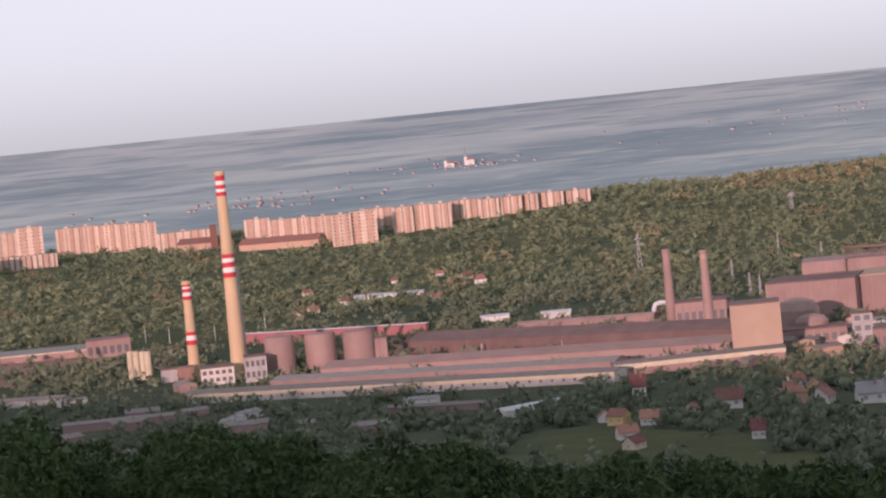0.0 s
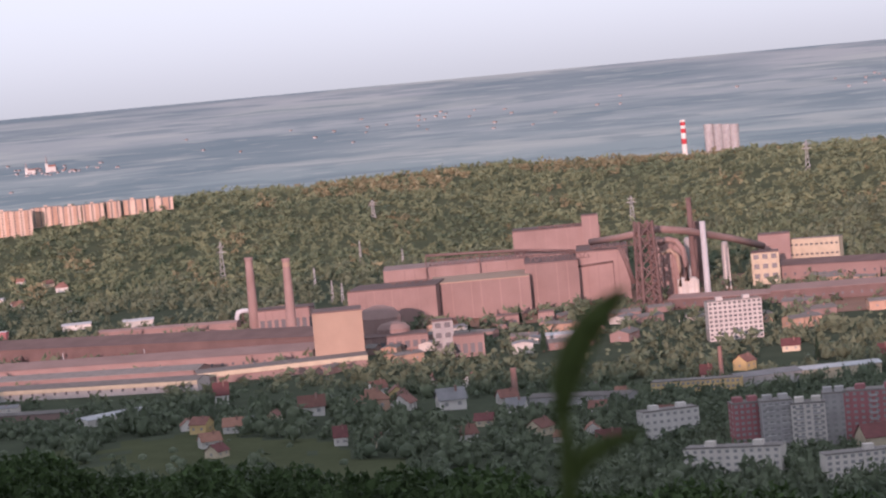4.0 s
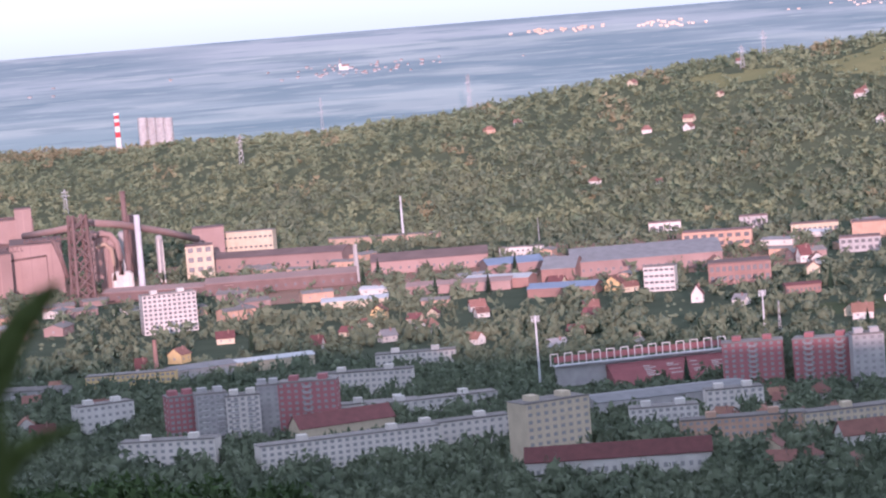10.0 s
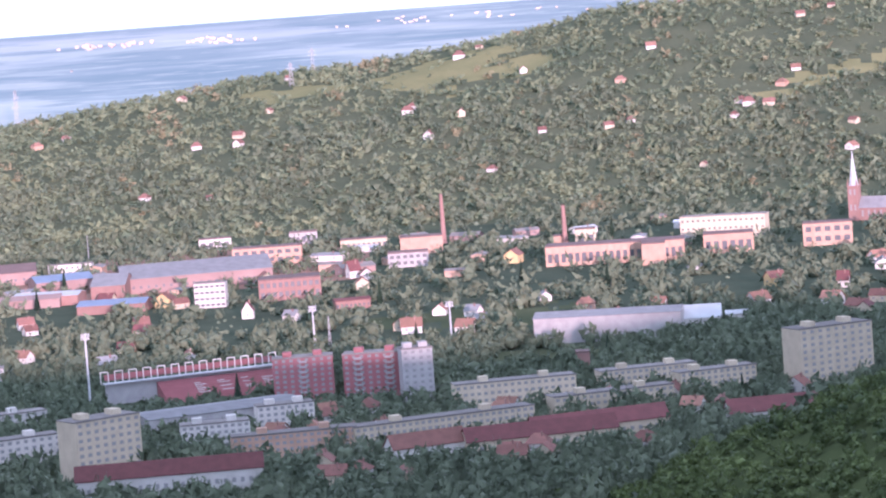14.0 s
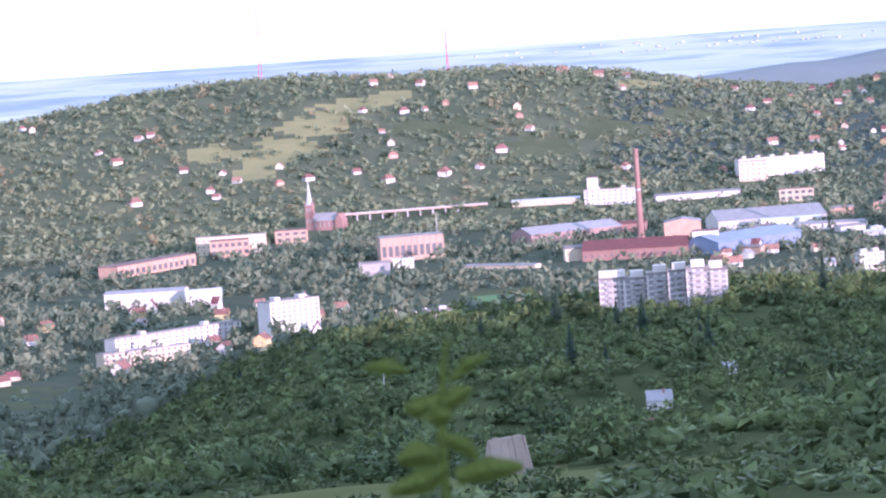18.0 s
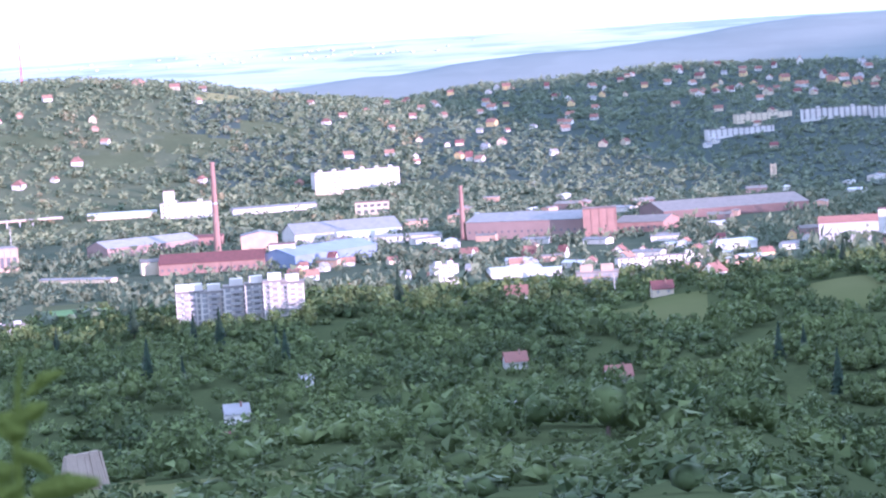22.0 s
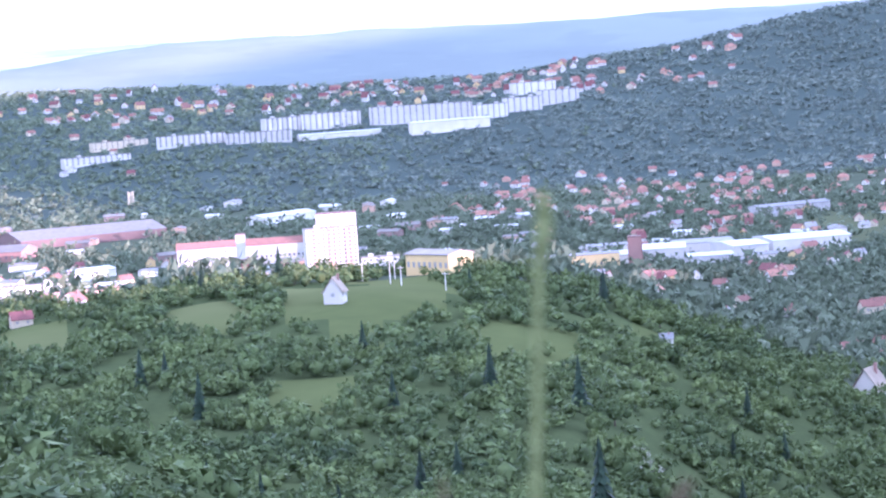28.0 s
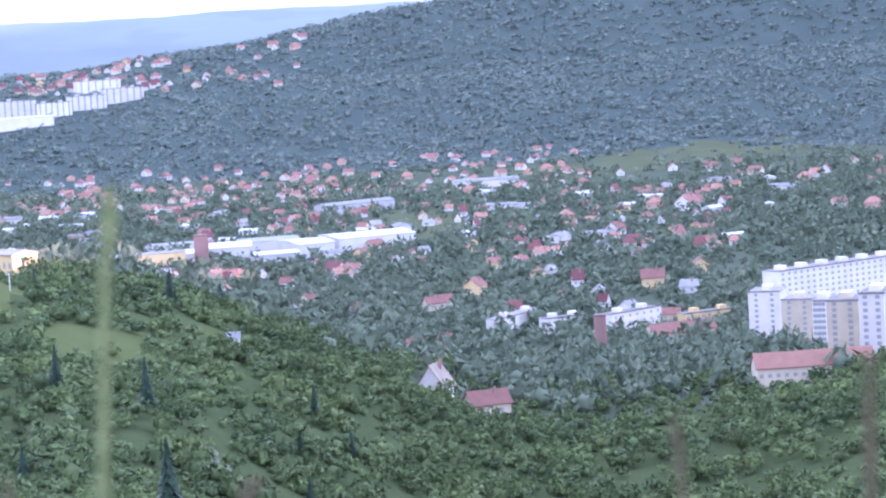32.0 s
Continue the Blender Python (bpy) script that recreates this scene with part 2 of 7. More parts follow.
M = {
    "white": paint("white_render", (0.62, 0.6, 0.56), (0.5, 0.48, 0.45), vary=0.1),
    "cream": paint("cream_render", (0.56, 0.49, 0.36), (0.45, 0.39, 0.29), vary=0.08),
    "yellow": paint("yellow_render", (0.62, 0.47, 0.22), (0.5, 0.38, 0.2), vary=0.08),
    "peach": paint("peach_render", (0.5, 0.34, 0.25), (0.4, 0.27, 0.2), vary=0.06),
    "panel": paint("pale_concrete_panel", (0.63, 0.59, 0.54), (0.52, 0.49, 0.45), vary=0.07, scale=0.1),
    # concrete panel with warm evening sunlight painted into its colour
    "warm_panel": paint("sun_tinted_panel", (0.62, 0.48, 0.38), (0.5, 0.39, 0.31), vary=0.12, scale=0.1),
    "grey": paint("grey_concrete", (0.42, 0.41, 0.4), (0.31, 0.3, 0.3), vary=0.08),
    "pink": paint("red_facade_panel", (0.36, 0.15, 0.16), (0.29, 0.125, 0.13), vary=0.05),
    "rust": paint("rust_dusted_cladding", (0.33, 0.235, 0.215), (0.25, 0.175, 0.16), scale=0.05, vary=0.1),
    "rust_dark": paint("dark_rust_steel", (0.19, 0.13, 0.12), (0.13, 0.09, 0.085), scale=0.08, vary=0.12),
    "beige": paint("dusty_beige_cladding", (0.42, 0.31, 0.235), (0.35, 0.26, 0.2), scale=0.06),
    "brick": paint("red_brick", (0.3, 0.185, 0.16), (0.24, 0.15, 0.13), scale=0.15, vary=0.08),
    "tile": paint("red_roof_tile", (0.24, 0.122, 0.1), (0.17, 0.092, 0.078), scale=0.3, fine=5, vary=0.25),
    "tile_orange": paint("orange_roof_tile", (0.31, 0.172, 0.128), (0.24, 0.135, 0.1), scale=0.3, fine=5, vary=0.2),
    "tile_dark": paint("maroon_roof_tile", (0.17, 0.07, 0.07), (0.12, 0.055, 0.055), scale=0.3, fine=5, vary=0.2),
    "slate": paint("grey_roof_sheet", (0.27, 0.27, 0.28), (0.2, 0.2, 0.21), scale=0.2, vary=0.2),
    "felt": paint("roofing_felt", (0.24, 0.22, 0.21), (0.17, 0.16, 0.15), scale=0.2, vary=0.2),
    "blue": paint("blue_sheet_roof", (0.2, 0.25, 0.36), (0.16, 0.2, 0.29), scale=0.1, rough=0.5),
    "pale_roof": paint("pale_sheet_roof", (0.5, 0.52, 0.54), (0.4, 0.41, 0.43), scale=0.1, rough=0.5, vary=0.15),
    "steel": paint("galvanised_steel", (0.4, 0.41, 0.42), (0.3, 0.31, 0.32), rough=0.5, metal=0.4),
    "wood": paint("weathered_boards", (0.34, 0.29, 0.23), (0.22, 0.18, 0.14), fine=8),
    "redwhite_r": paint("signal_red_paint", (0.5, 0.05, 0.06), (0.42, 0.05, 0.06)),
    "redwhite_w": paint("signal_white_paint", (0.75, 0.73, 0.7), (0.65, 0.62, 0.58)),
    "shaft": paint("pale_chimney_concrete", (0.56, 0.42, 0.26), (0.46, 0.35, 0.23), scale=0.05),
    "asphalt": paint("asphalt", (0.07, 0.07, 0.072), (0.05, 0.05, 0.05)),
    "dirt": paint("bare_reddish_earth", (0.3, 0.17, 0.12), (0.22, 0.13, 0.09), scale=0.02),
    "pitch": paint("mown_grass", (0.1, 0.19, 0.05), (0.08, 0.15, 0.045), scale=0.03),
    "dark_open": paint("dark_opening", (0.04, 0.038, 0.04), (0.03, 0.03, 0.03)),
    # far leaves are paler and greyer than near ones: haze in their colour
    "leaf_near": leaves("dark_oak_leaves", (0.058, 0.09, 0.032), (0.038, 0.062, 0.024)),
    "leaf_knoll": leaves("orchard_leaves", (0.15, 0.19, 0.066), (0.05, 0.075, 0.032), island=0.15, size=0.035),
    "leaf_valley": leaves("hazed_valley_leaves", (0.16, 0.19, 0.122), (0.095, 0.122, 0.08), island=0.1, size=0.02),
    "leaf_ridge": leaves("hazed_ridge_leaves", (0.17, 0.195, 0.112), (0.075, 0.103, 0.064), island=0.1, size=0.008),
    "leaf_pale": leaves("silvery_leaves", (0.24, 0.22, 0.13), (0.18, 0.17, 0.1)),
    "leaf_mount": leaves("hazed_mountain_leaves", (0.205, 0.243, 0.2), (0.15, 0.182, 0.155), island=0.06),
    "dry_grass": paint("dry_yellow_grass", (0.26, 0.24, 0.12), (0.2, 0.2, 0.1), scale=0.02, fine=0.2, bump=0.0, spec=0.0),
    # pale panel greyed for shade on the slope, also dims overlit walls
    "slope_panel": paint("shade_greyed_panel", (0.56, 0.54, 0.51), (0.46, 0.44, 0.42), vary=0.08, scale=0.1),
    "wood_floor": paint("undergrowth_floor", (0.12, 0.13, 0.08), (0.085, 0.1, 0.065), scale=0.02, fine=0.2, bump=0.0, spec=0.0),
    # colour darkened to match the shade between the crowns
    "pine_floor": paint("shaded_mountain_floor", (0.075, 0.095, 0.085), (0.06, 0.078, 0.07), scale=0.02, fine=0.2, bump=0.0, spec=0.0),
    "garden_soil": paint("gardens_and_verges", (0.095, 0.112, 0.078), (0.068, 0.082, 0.058), scale=0.03, fine=0.3, bump=0.0, spec=0.0),
    "rough_grass": paint("rough_hill_grass", (0.105, 0.118, 0.068), (0.078, 0.09, 0.052), scale=0.02, fine=0.2, bump=0.0, spec=0.0),
    # colour darkened for the shade under the knoll trees
    "thicket_floor": paint("shaded_thicket_floor", (0.075, 0.095, 0.04), (0.05, 0.065, 0.03), scale=0.05, fine=0.5, bump=0.0, spec=0.0),
    "leaf_silver": leaves("white_flowering_leaves", (0.42, 0.42, 0.34), (0.3, 0.32, 0.24)),
    "conifer": leaves("conifer_needles", (0.03, 0.05, 0.03), (0.022, 0.036, 0.024)),
    "bark": paint("bark", (0.13, 0.1, 0.075), (0.09, 0.07, 0.055), fine=6),
    "straw": paint("dry_straw", (0.15, 0.125, 0.07), (0.11, 0.09, 0.055), fine=40),
    "grass_pale": paint("pale_green_grass", (0.24, 0.27, 0.11), (0.19, 0.22, 0.09), fine=40),
    "twig_leaf": paint("fresh_leaf", (0.13, 0.165, 0.025), (0.08, 0.12, 0.02), fine=40),
    "stalk": paint("green_stalk", (0.06, 0.085, 0.02), (0.045, 0.065, 0.018), fine=40),
}


def glass_material():
    m = bpy.data.materials.new("window_glass")
    m.use_nodes = True
    b = m.node_tree.nodes["Principled BSDF"]
    # pane colour raised so windows look faint, as through haze
    b.inputs["Base Color"].default_value = (0.27, 0.265, 0.265, 1)
    b.inputs["Roughness"].default_value, b.inputs["Specular IOR Level"].default_value = 0.3, 0.4
    return m


M["glass"] = glass_material()
M["far_glass"] = paint("dark_window_glass", (0.13, 0.13, 0.14), (0.1, 0.1, 0.11), rough=0.3, bump=0.0)


# ---- mesh helpers ----
def mesh_from(name, verts, faces, material, smooth=False):
    me = bpy.data.meshes.new(name)
    me.from_pydata([tuple(v) for v in verts], [], faces)
    me.update()
    me.materials.append(M[material] if isinstance(material, str) else material)
    if smooth:
        me.polygons.foreach_set("use_smooth", [True] * len(me.polygons))
    return me


def mesh_np(name, verts, tris, material, smooth=False):
    me = bpy.data.meshes.new(name)
    me.vertices.add(len(verts))
    me.vertices.foreach_set("co", np.ascontiguousarray(verts, dtype=np.float32).ravel())
    me.loops.add(tris.size)
    me.loops.foreach_set("vertex_index", np.ascontiguousarray(tris, dtype=np.int32).ravel())
    me.polygons.add(len(tris))
    me.polygons.foreach_set("loop_start", np.arange(0, tris.size, tris.shape[1], dtype=np.int32))
    if smooth:
        me.polygons.foreach_set("use_smooth", np.ones(len(tris), dtype=bool))
    me.update(calc_edges=True)
    me.materials.append(M[material] if isinstance(material, str) else material)
    return me


BOX = [(0, 1, 3, 2), (4, 6, 7, 5), (0, 4, 5, 1), (2, 3, 7, 6), (0, 2, 6, 4), (1, 5, 7, 3)]


def solid(*boxes):
    """Verts and faces of boxes given as (x0, x1, y0, y1, z0, z1)."""
    v, f = [], []
    for x0, x1, y0, y1, z0, z1 in boxes:
        k = len(v)
        v += [(x, y, z) for x in (x0, x1) for y in (y0, y1) for z in (z0, z1)]
        f += [tuple(k + i for i in q) for q in BOX]
    return v, f


def lathe(rings, seg=16, x=0.0, y=0.0):
    """A turned shape from (radius, height) rings."""
    v, f = [], []
    for r, z in rings:
        v += [(x + r * math.cos(2 * math.pi * i / seg), y + r * math.sin(2 * math.pi * i / seg), z) for i in range(seg)]
    for k in range(len(rings) - 1):
        f += [(k * seg + i, k * seg + (i + 1) % seg, (k + 1) * seg + (i + 1) % seg, (k + 1) * seg + i) for i in range(seg)]
    f += [tuple(range(seg - 1, -1, -1)), tuple(len(v) - seg + i for i in range(seg))]
    return v, f


def bar(a, b, r):
    """A square bar between two points."""
    a, b = Vector(a), Vector(b)
    q = (b - a).to_track_quat("Z", "Y")
    v = [tuple(p + q @ Vector((x, y, 0))) for p in (a, b) for x, y in ((-r, -r), (r, -r), (r, r), (-r, r))]
    return v, [(0, 3, 2, 1), (4, 5, 6, 7), (0, 1, 5, 4), (1, 2, 6, 5), (2, 3, 7, 6), (3, 0, 4, 7)]


def join(*pieces):
    v, f = [], []
    for pv, pf in pieces:
        k = len(v)
        v += list(pv)
        f += [tuple(k + i for i in q) for q in pf]
    return v, f


def part(name, shape, material, parent, label="", at=None, smooth=False):
    """One mesh object under a thing or a part; shape is (verts, faces) or a mesh to share."""
    me = shape if isinstance(shape, bpy.types.Mesh) else mesh_from(name, shape[0], shape[1], material, smooth)
    ob = new(name, me)
    ob.parent = parent
    if at is not None:
        ob.matrix_basis = at
    return tagged(ob, label)


TAKEN = []


def thing(name, label, category, az, d, turn=0.0, group="", radius=10.0, up=0.0, sink=0.0, foot=None):
    ob = tagged(new(name), label, category, group)
    p = spot(az, d, up - sink)
    ob.matrix_basis = pose(p.x, p.y, p.z, 0, 0, az + turn)
    if foot:
        w, depth = foot
        n = max(1, math.ceil(w / max(depth, 8)))
        for k in range(n):
            q = ob.matrix_basis @ Vector((-w / 2 + w * (k + 0.5) / n, depth / 2, 0))
            TAKEN.append((q.x, q.y, max(depth, w / n) * 0.6))
    else:
        TAKEN.append((p.x, p.y, radius))
    return ob


SHARED = {}


def shared(key, make):
    if key not in SHARED:
        SHARED[key] = make()
    return SHARED[key]


def window_mesh(w, h, frame="white"):
    """A pane set back in a pale frame with a sill; its front looks along -y."""
    def make():
        return mesh_from("window", *solid((-w / 2, w / 2, -0.02, 0.1, 0, h)), "glass")
    return shared(("win", round(w, 1), round(h, 1)), make)


def windows(body, x0, x1, y, z0, storey, rows, bays, w=1.5, h=1.4, side=0.0, skip=0.0, rng=random):
    """Separate panes in rows on a wall; side turns the row to the end wall."""
    me = window_mesh(w, h)
    if body.parent.matrix_basis.translation.length > 1600:
        far = []
        for r in range(rows):
            for b in range(bays):
                u, z = x0 + (x1 - x0) * (b + 0.5) / bays, z0 + r * storey
                far.append((u - w / 2, u + w / 2, y - 0.08, y + 0.1, z, z + h) if not side else (y - 0.1, y + 0.08 * side, u - w / 2, u + w / 2, z, z + h))
        tagged(part("glazing", solid(*far), "far_glass", body), kind="stuff")
        return
    for r in range(rows):
        for b in range(bays):
            if skip and rng.random() < skip:
                continue
            u = x0 + (x1 - x0) * (b + 0.5) / bays
            m = pose(u, y - 0.06, z0 + r * storey, 0, 0, 0) if not side else pose(y + 0.06 * side, u, z0 + r * storey, 0, 0, 90 * side)
            part("window", me, None, body, at=m)


# ---- buildings ----
def block(label, az, d, w, depth, h, turn=0.0, rows=5, bays=10, wall="panel", stripes=None, group="", ends=0, roof="felt", huts=2, name="apartment_block", category="apartment block", win=(1.7, 1.4), loggia=0):
    """A flat-roofed block: body, parapet, roof huts and separate windows; stripes names a second wall colour for every other bay."""
    ob = thing(name, label, category, az, d, turn, group, foot=(w, depth))
    hx = w / 2
    body = part("wall", solid((-hx, hx, 0, depth, -6, h)), wall, ob)
    part("roof", solid((-hx - 0.2, hx + 0.2, -0.2, depth + 0.2, h, h + 0.35), (-hx - 0.2, hx + 0.2, -0.2, 0.15, h + 0.35, h + 0.8)), roof, ob)
    for k in range(huts):
        u = -hx + w * (k + 0.5) / huts
        part("stair_head", solid((u - 2.2, u + 2.2, depth * 0.35, depth * 0.75, h + 0.35, h + 2.6)), wall, ob)
    storey = h / rows
    if stripes:
        n = max(2, int(bays // 3))
        for k in range(n):
            u = -hx + w * (k + 0.5) / n
            part("wall_panel", solid((u - w / n * 0.22, u + w / n * 0.22, -0.5, 0, 0.5, h - 0.2)), stripes, ob)
    if loggia:
        for k in range(loggia):
            u = -hx + w * (k + 0.5) / loggia
            if d > 1600:
                part("loggia_column", solid((u - 1.9, u + 1.9, -0.9, 0, storey, h - 0.5)), "panel", ob)
                continue
            for r in range(1, rows):
                part("balcony", solid((u - 1.9, u + 1.9, -1.1, 0, r * storey + 0.2, r * storey + 1.2)), "grey", ob)
    windows(body, -hx, hx, -0.5 if stripes else 0, storey * 0.32, storey, rows, bays, *win)
    if ends:
        windows(body, 0, depth, hx, storey * 0.32, storey, rows, ends, *win, side=1)
        windows(body, 0, depth, -hx, storey * 0.32, storey, rows, ends, *win, side=-1)
    return ob


def hall(label, az, d, w, depth, h, turn=0.0, wall="rust", roof="rust_dark", rise=0.18, bays=0, name="factory_hall", category="factory hall", group="", ridge_along=True, band=0, up=0.0):
    """A shed with a pitched roof of two slabs, gables, and a row of tall panes."""
    ob = thing(name, label, category, az, d, turn, group, foot=(w, depth), up=up)
    hx, r = w / 2, depth / 2 * rise if ridge_along else w / 2 * rise
    if ridge_along:
        v = [(-hx, 0, -5), (hx, 0, -5), (hx, depth, -5), (-hx, depth, -5), (-hx, 0, h), (hx, 0, h), (hx, depth, h), (-hx, depth, h), (-hx, depth / 2, h + r), (hx, depth / 2, h + r)]
        f = [(0, 1, 5, 4), (2, 3, 7, 6), (1, 2, 6, 9, 5), (3, 0, 4, 8, 7), (4, 5, 9, 8), (6, 7, 8, 9)]
        slabs = [[(-hx - 0.5, -0.6, h - 0.1), (hx + 0.5, -0.6, h - 0.1), (hx + 0.5, depth / 2, h + r + 0.1), (-hx - 0.5, depth / 2, h + r + 0.1)],
                 [(-hx - 0.5, depth / 2, h + r + 0.1), (hx + 0.5, depth / 2, h + r + 0.1), (hx + 0.5, depth + 0.6, h - 0.1), (-hx - 0.5, depth + 0.6, h - 0.1)]]
    else:
        v = [(-hx, 0, -5), (hx, 0, -5), (hx, depth, -5), (-hx, depth, -5), (-hx, 0, h), (hx, 0, h), (hx, depth, h), (-hx, depth, h), (0, 0, h + r), (0, depth, h + r)]
        f = [(0, 1, 5, 8, 4), (2, 3, 7, 9, 6), (1, 2, 6, 5), (3, 0, 4, 7), (4, 8, 9, 7), (8, 5, 6, 9)]
        slabs = [[(-hx - 0.5, -0.5, h - 0.1), (0, -0.5, h + r + 0.1), (0, depth + 0.5, h + r + 0.1), (-hx - 0.5, depth + 0.5, h - 0.1)],
                 [(0, -0.5, h + r + 0.1), (hx + 0.5, -0.5, h - 0.1), (hx + 0.5, depth + 0.5, h - 0.1), (0, depth + 0.5, h + r + 0.1)]]
    body = part("wall", (v, f), wall, ob)
    for s in slabs:
        part("roof", (s + [(x, y, z + 0.35) for x, y, z in s], [(3, 2, 1, 0), (4, 5, 6, 7), (0, 1, 5, 4), (1, 2, 6, 5), (2, 3, 7, 6), (3, 0, 4, 7)]), roof, ob)
    if bays:
        windows(body, -hx, hx, 0, h * 0.35, 1, 1, bays, min(1.8, w / bays * 0.45), min(2.0, h * 0.28))
    if band:
        part("eaves_band", solid((-hx - 0.1, hx + 0.1, -0.75, -0.62, h - band, h)), "cream", ob)
    return ob


def works_block(label, az, d, w, depth, h, turn=0.0, wall="rust", roof="rust_dark", ribs=6, name="mill_building", category="industrial building", up=0.0, windows_rows=0):
    """A tall clad works building with pilaster ribs, a roof deck and a parapet."""
    ob = thing(name, label, category, az, d, turn, foot=(w, depth), up=up)
    hx = w / 2
    body = part("wall", solid((-hx, hx, 0, depth, -5, h)), wall, ob)
    part("roof", solid((-hx - 0.4, hx + 0.4, -0.4, depth + 0.4, h, h + 0.9)), roof, ob)
    for k in range(ribs + 1):
        u = -hx + w * k / ribs
        part("pilaster", solid((u - 0.5, u + 0.5, -0.5, 0, -3, h)), wall, ob)
    if windows_rows:
        windows(body, -hx, hx, 0, h * 0.2, h / (windows_rows + 0.3), windows_rows, ribs, w / ribs * 0.6, h / windows_rows * 0.45)
    return ob


def chimney(label, az, d, h, r0, r1, shaft="brick", bands=(), crown=True, seg=18, ladder=False, name="chimney"):
    """A tapered stack; bands are (from, to) fractions of the height painted red, white between."""
    ob = thing(name, label, "chimney", az, d, 0, radius=6)
    rad = lambda z: r0 + (r1 - r0) * z / h
    part("shaft", lathe([(r0 * 1.25, -4), (r0 * 1.25, h * 0.03), (r0, h * 0.035), (r1, h)], seg), shaft, ob, smooth=False)
    for a, b, colour in bands:
        part("painted_band", lathe([(rad(a * h) + 0.06, a * h), (rad(b * h) + 0.06, b * h)], seg), colour, ob)
    if crown:
        part("crown", lathe([(r1 * 1.02, h), (r1 * 1.14, h + r1 * 0.3), (r1 * 1.14, h + r1 * 0.9), (r1 * 0.8, h + r1 * 0.9)], seg), shaft, ob)
    return ob


def tank(label, az, d, r, h, material="pale_roof", dome=0.2, name="storage_tank", category="tank", up=0.0):
    ob = thing(name, label, category, az, d, 0, radius=r, up=up)
    part("shell", lathe([(r, -3), (r, h)], 24), material, ob, smooth=False)
    part("cap", lathe([(r * 1.03, h), (r * 0.75, h + r * dome * 0.7), (r * 0.3, h + r * dome), (0.1, h + r * dome)], 24), material, ob)
    part("hoop", lathe([(r * 1.02, h * 0.5), (r * 1.02, h * 0.5 + 0.4)], 24), material, ob)
    return ob


def lattice(label, az, d, h, w, arms=(), name="pylon", category="pylon", material="steel", turn=0.0, thick=0.22, top=0.2):
    """A four-legged lattice mast with braces, and cross arms at (height, half length)."""
    ob = thing(name, label, category, az, d, turn, radius=4)
    legs = [(sx * w / 2, sy * w / 2) for sx, sy in ((-1, -1), (1, -1), (1, 1), (-1, 1))]
    for x, y in legs:
        part("leg", bar((x, y, -2), (x * top, y * top, h), thick), material, ob)
    n = 6
    for side in range(4):
        (xa, ya), (xb, yb) = legs[side], legs[(side + 1) % 4]
        pieces = []
        for k in range(n):
            s0, s1 = 1 - (1 - top) * k / n, 1 - (1 - top) * (k + 1) / n
            pieces.append(bar((xa * s0, ya * s0, h * k / n), (xb * s1, yb * s1, h * (k + 1) / n), thick * 0.6))
            pieces.append(bar((xb * s0, yb * s0, h * k / n), (xa * s1, ya * s1, h * (k + 1) / n), thick * 0.6))
        part("bracing", join(*pieces), material, ob)
    for z, half in arms:
        part("cross_arm", join(bar((-half, 0, z), (half, 0, z), thick * 0.8), bar((-half, 0, z), (0, 0, z + 1.6), thick * 0.6), bar((half, 0, z), (0, 0, z + 1.6), thick * 0.6)), material, ob)
    return ob


def tube(points, r, seg=10):
    """A round pipe along points."""
    v, f = [], []
    pts = [Vector(p) for p in points]
    for i, p in enumerate(pts):
        way = (pts[min(i + 1, len(pts) - 1)] - pts[max(i - 1, 0)]).normalized()
        q = way.to_track_quat("Z", "Y")
        v += [tuple(p + q @ Vector((r * math.cos(2 * math.pi * k / seg), r * math.sin(2 * math.pi * k / seg), 0))) for k in range(seg)]
    for i in range(len(pts) - 1):
        f += [(i * seg + k, i * seg + (k + 1) % seg, (i + 1) * seg + (k + 1) % seg, (i + 1) * seg + k) for k in range(seg)]
    return v, f + [tuple(range(seg - 1, -1, -1)), tuple(len(v) - seg + k for k in range(seg))]


def pipeline(label, material, r, points, legs=True, name="pipe", category="pipe"):
    """A raised pipe through (az, d, height above ground) points, on trestles."""
    p = [spot(a, d, z) for a, d, z in points]
    ob = tagged(new(name), label, category)
    ob.matrix_basis = Matrix.Translation((p[0].x, p[0].y, 0))
    q = [v - Vector((p[0].x, p[0].y, 0)) for v in p]
    part("pipe_run", tube(q, r), material, ob, smooth=True)
    if legs:
        for a, b in zip(q, points):
            if b[2] > 4:
                part("trestle", bar((a.x, a.y, a.z - b[2] - 1), (a.x, a.y, a.z - r * 0.8), 0.4), "rust_dark", ob)
    return ob


def roof_frames(label, az, d, w, z, h, n, turn=0.0, material="rust_dark"):
    """Bare roof trusses and ventilator frames standing on a mill roof."""
    ob = thing("roof_frame_row", label, "roof frames", az, d, turn, radius=2, up=z)
    for k in range(n):
        u = -w / 2 + w * (k + 0.5) / n
        part("truss", join(bar((u - w / n * 0.45, 0, 0), (u, 0, h), 0.35), bar((u + w / n * 0.45, 0, 0), (u, 0, h), 0.35), bar((u, -3, h), (u, 6, h), 0.3)), material, ob)
    part("ridge_beam", bar((-w / 2, 0, h), (w / 2, 0, h), 0.4), material, ob)
    part("base_beam", bar((-w / 2, 0, 0.2), (w / 2, 0, 0.2), 0.4), material, ob)
    return ob


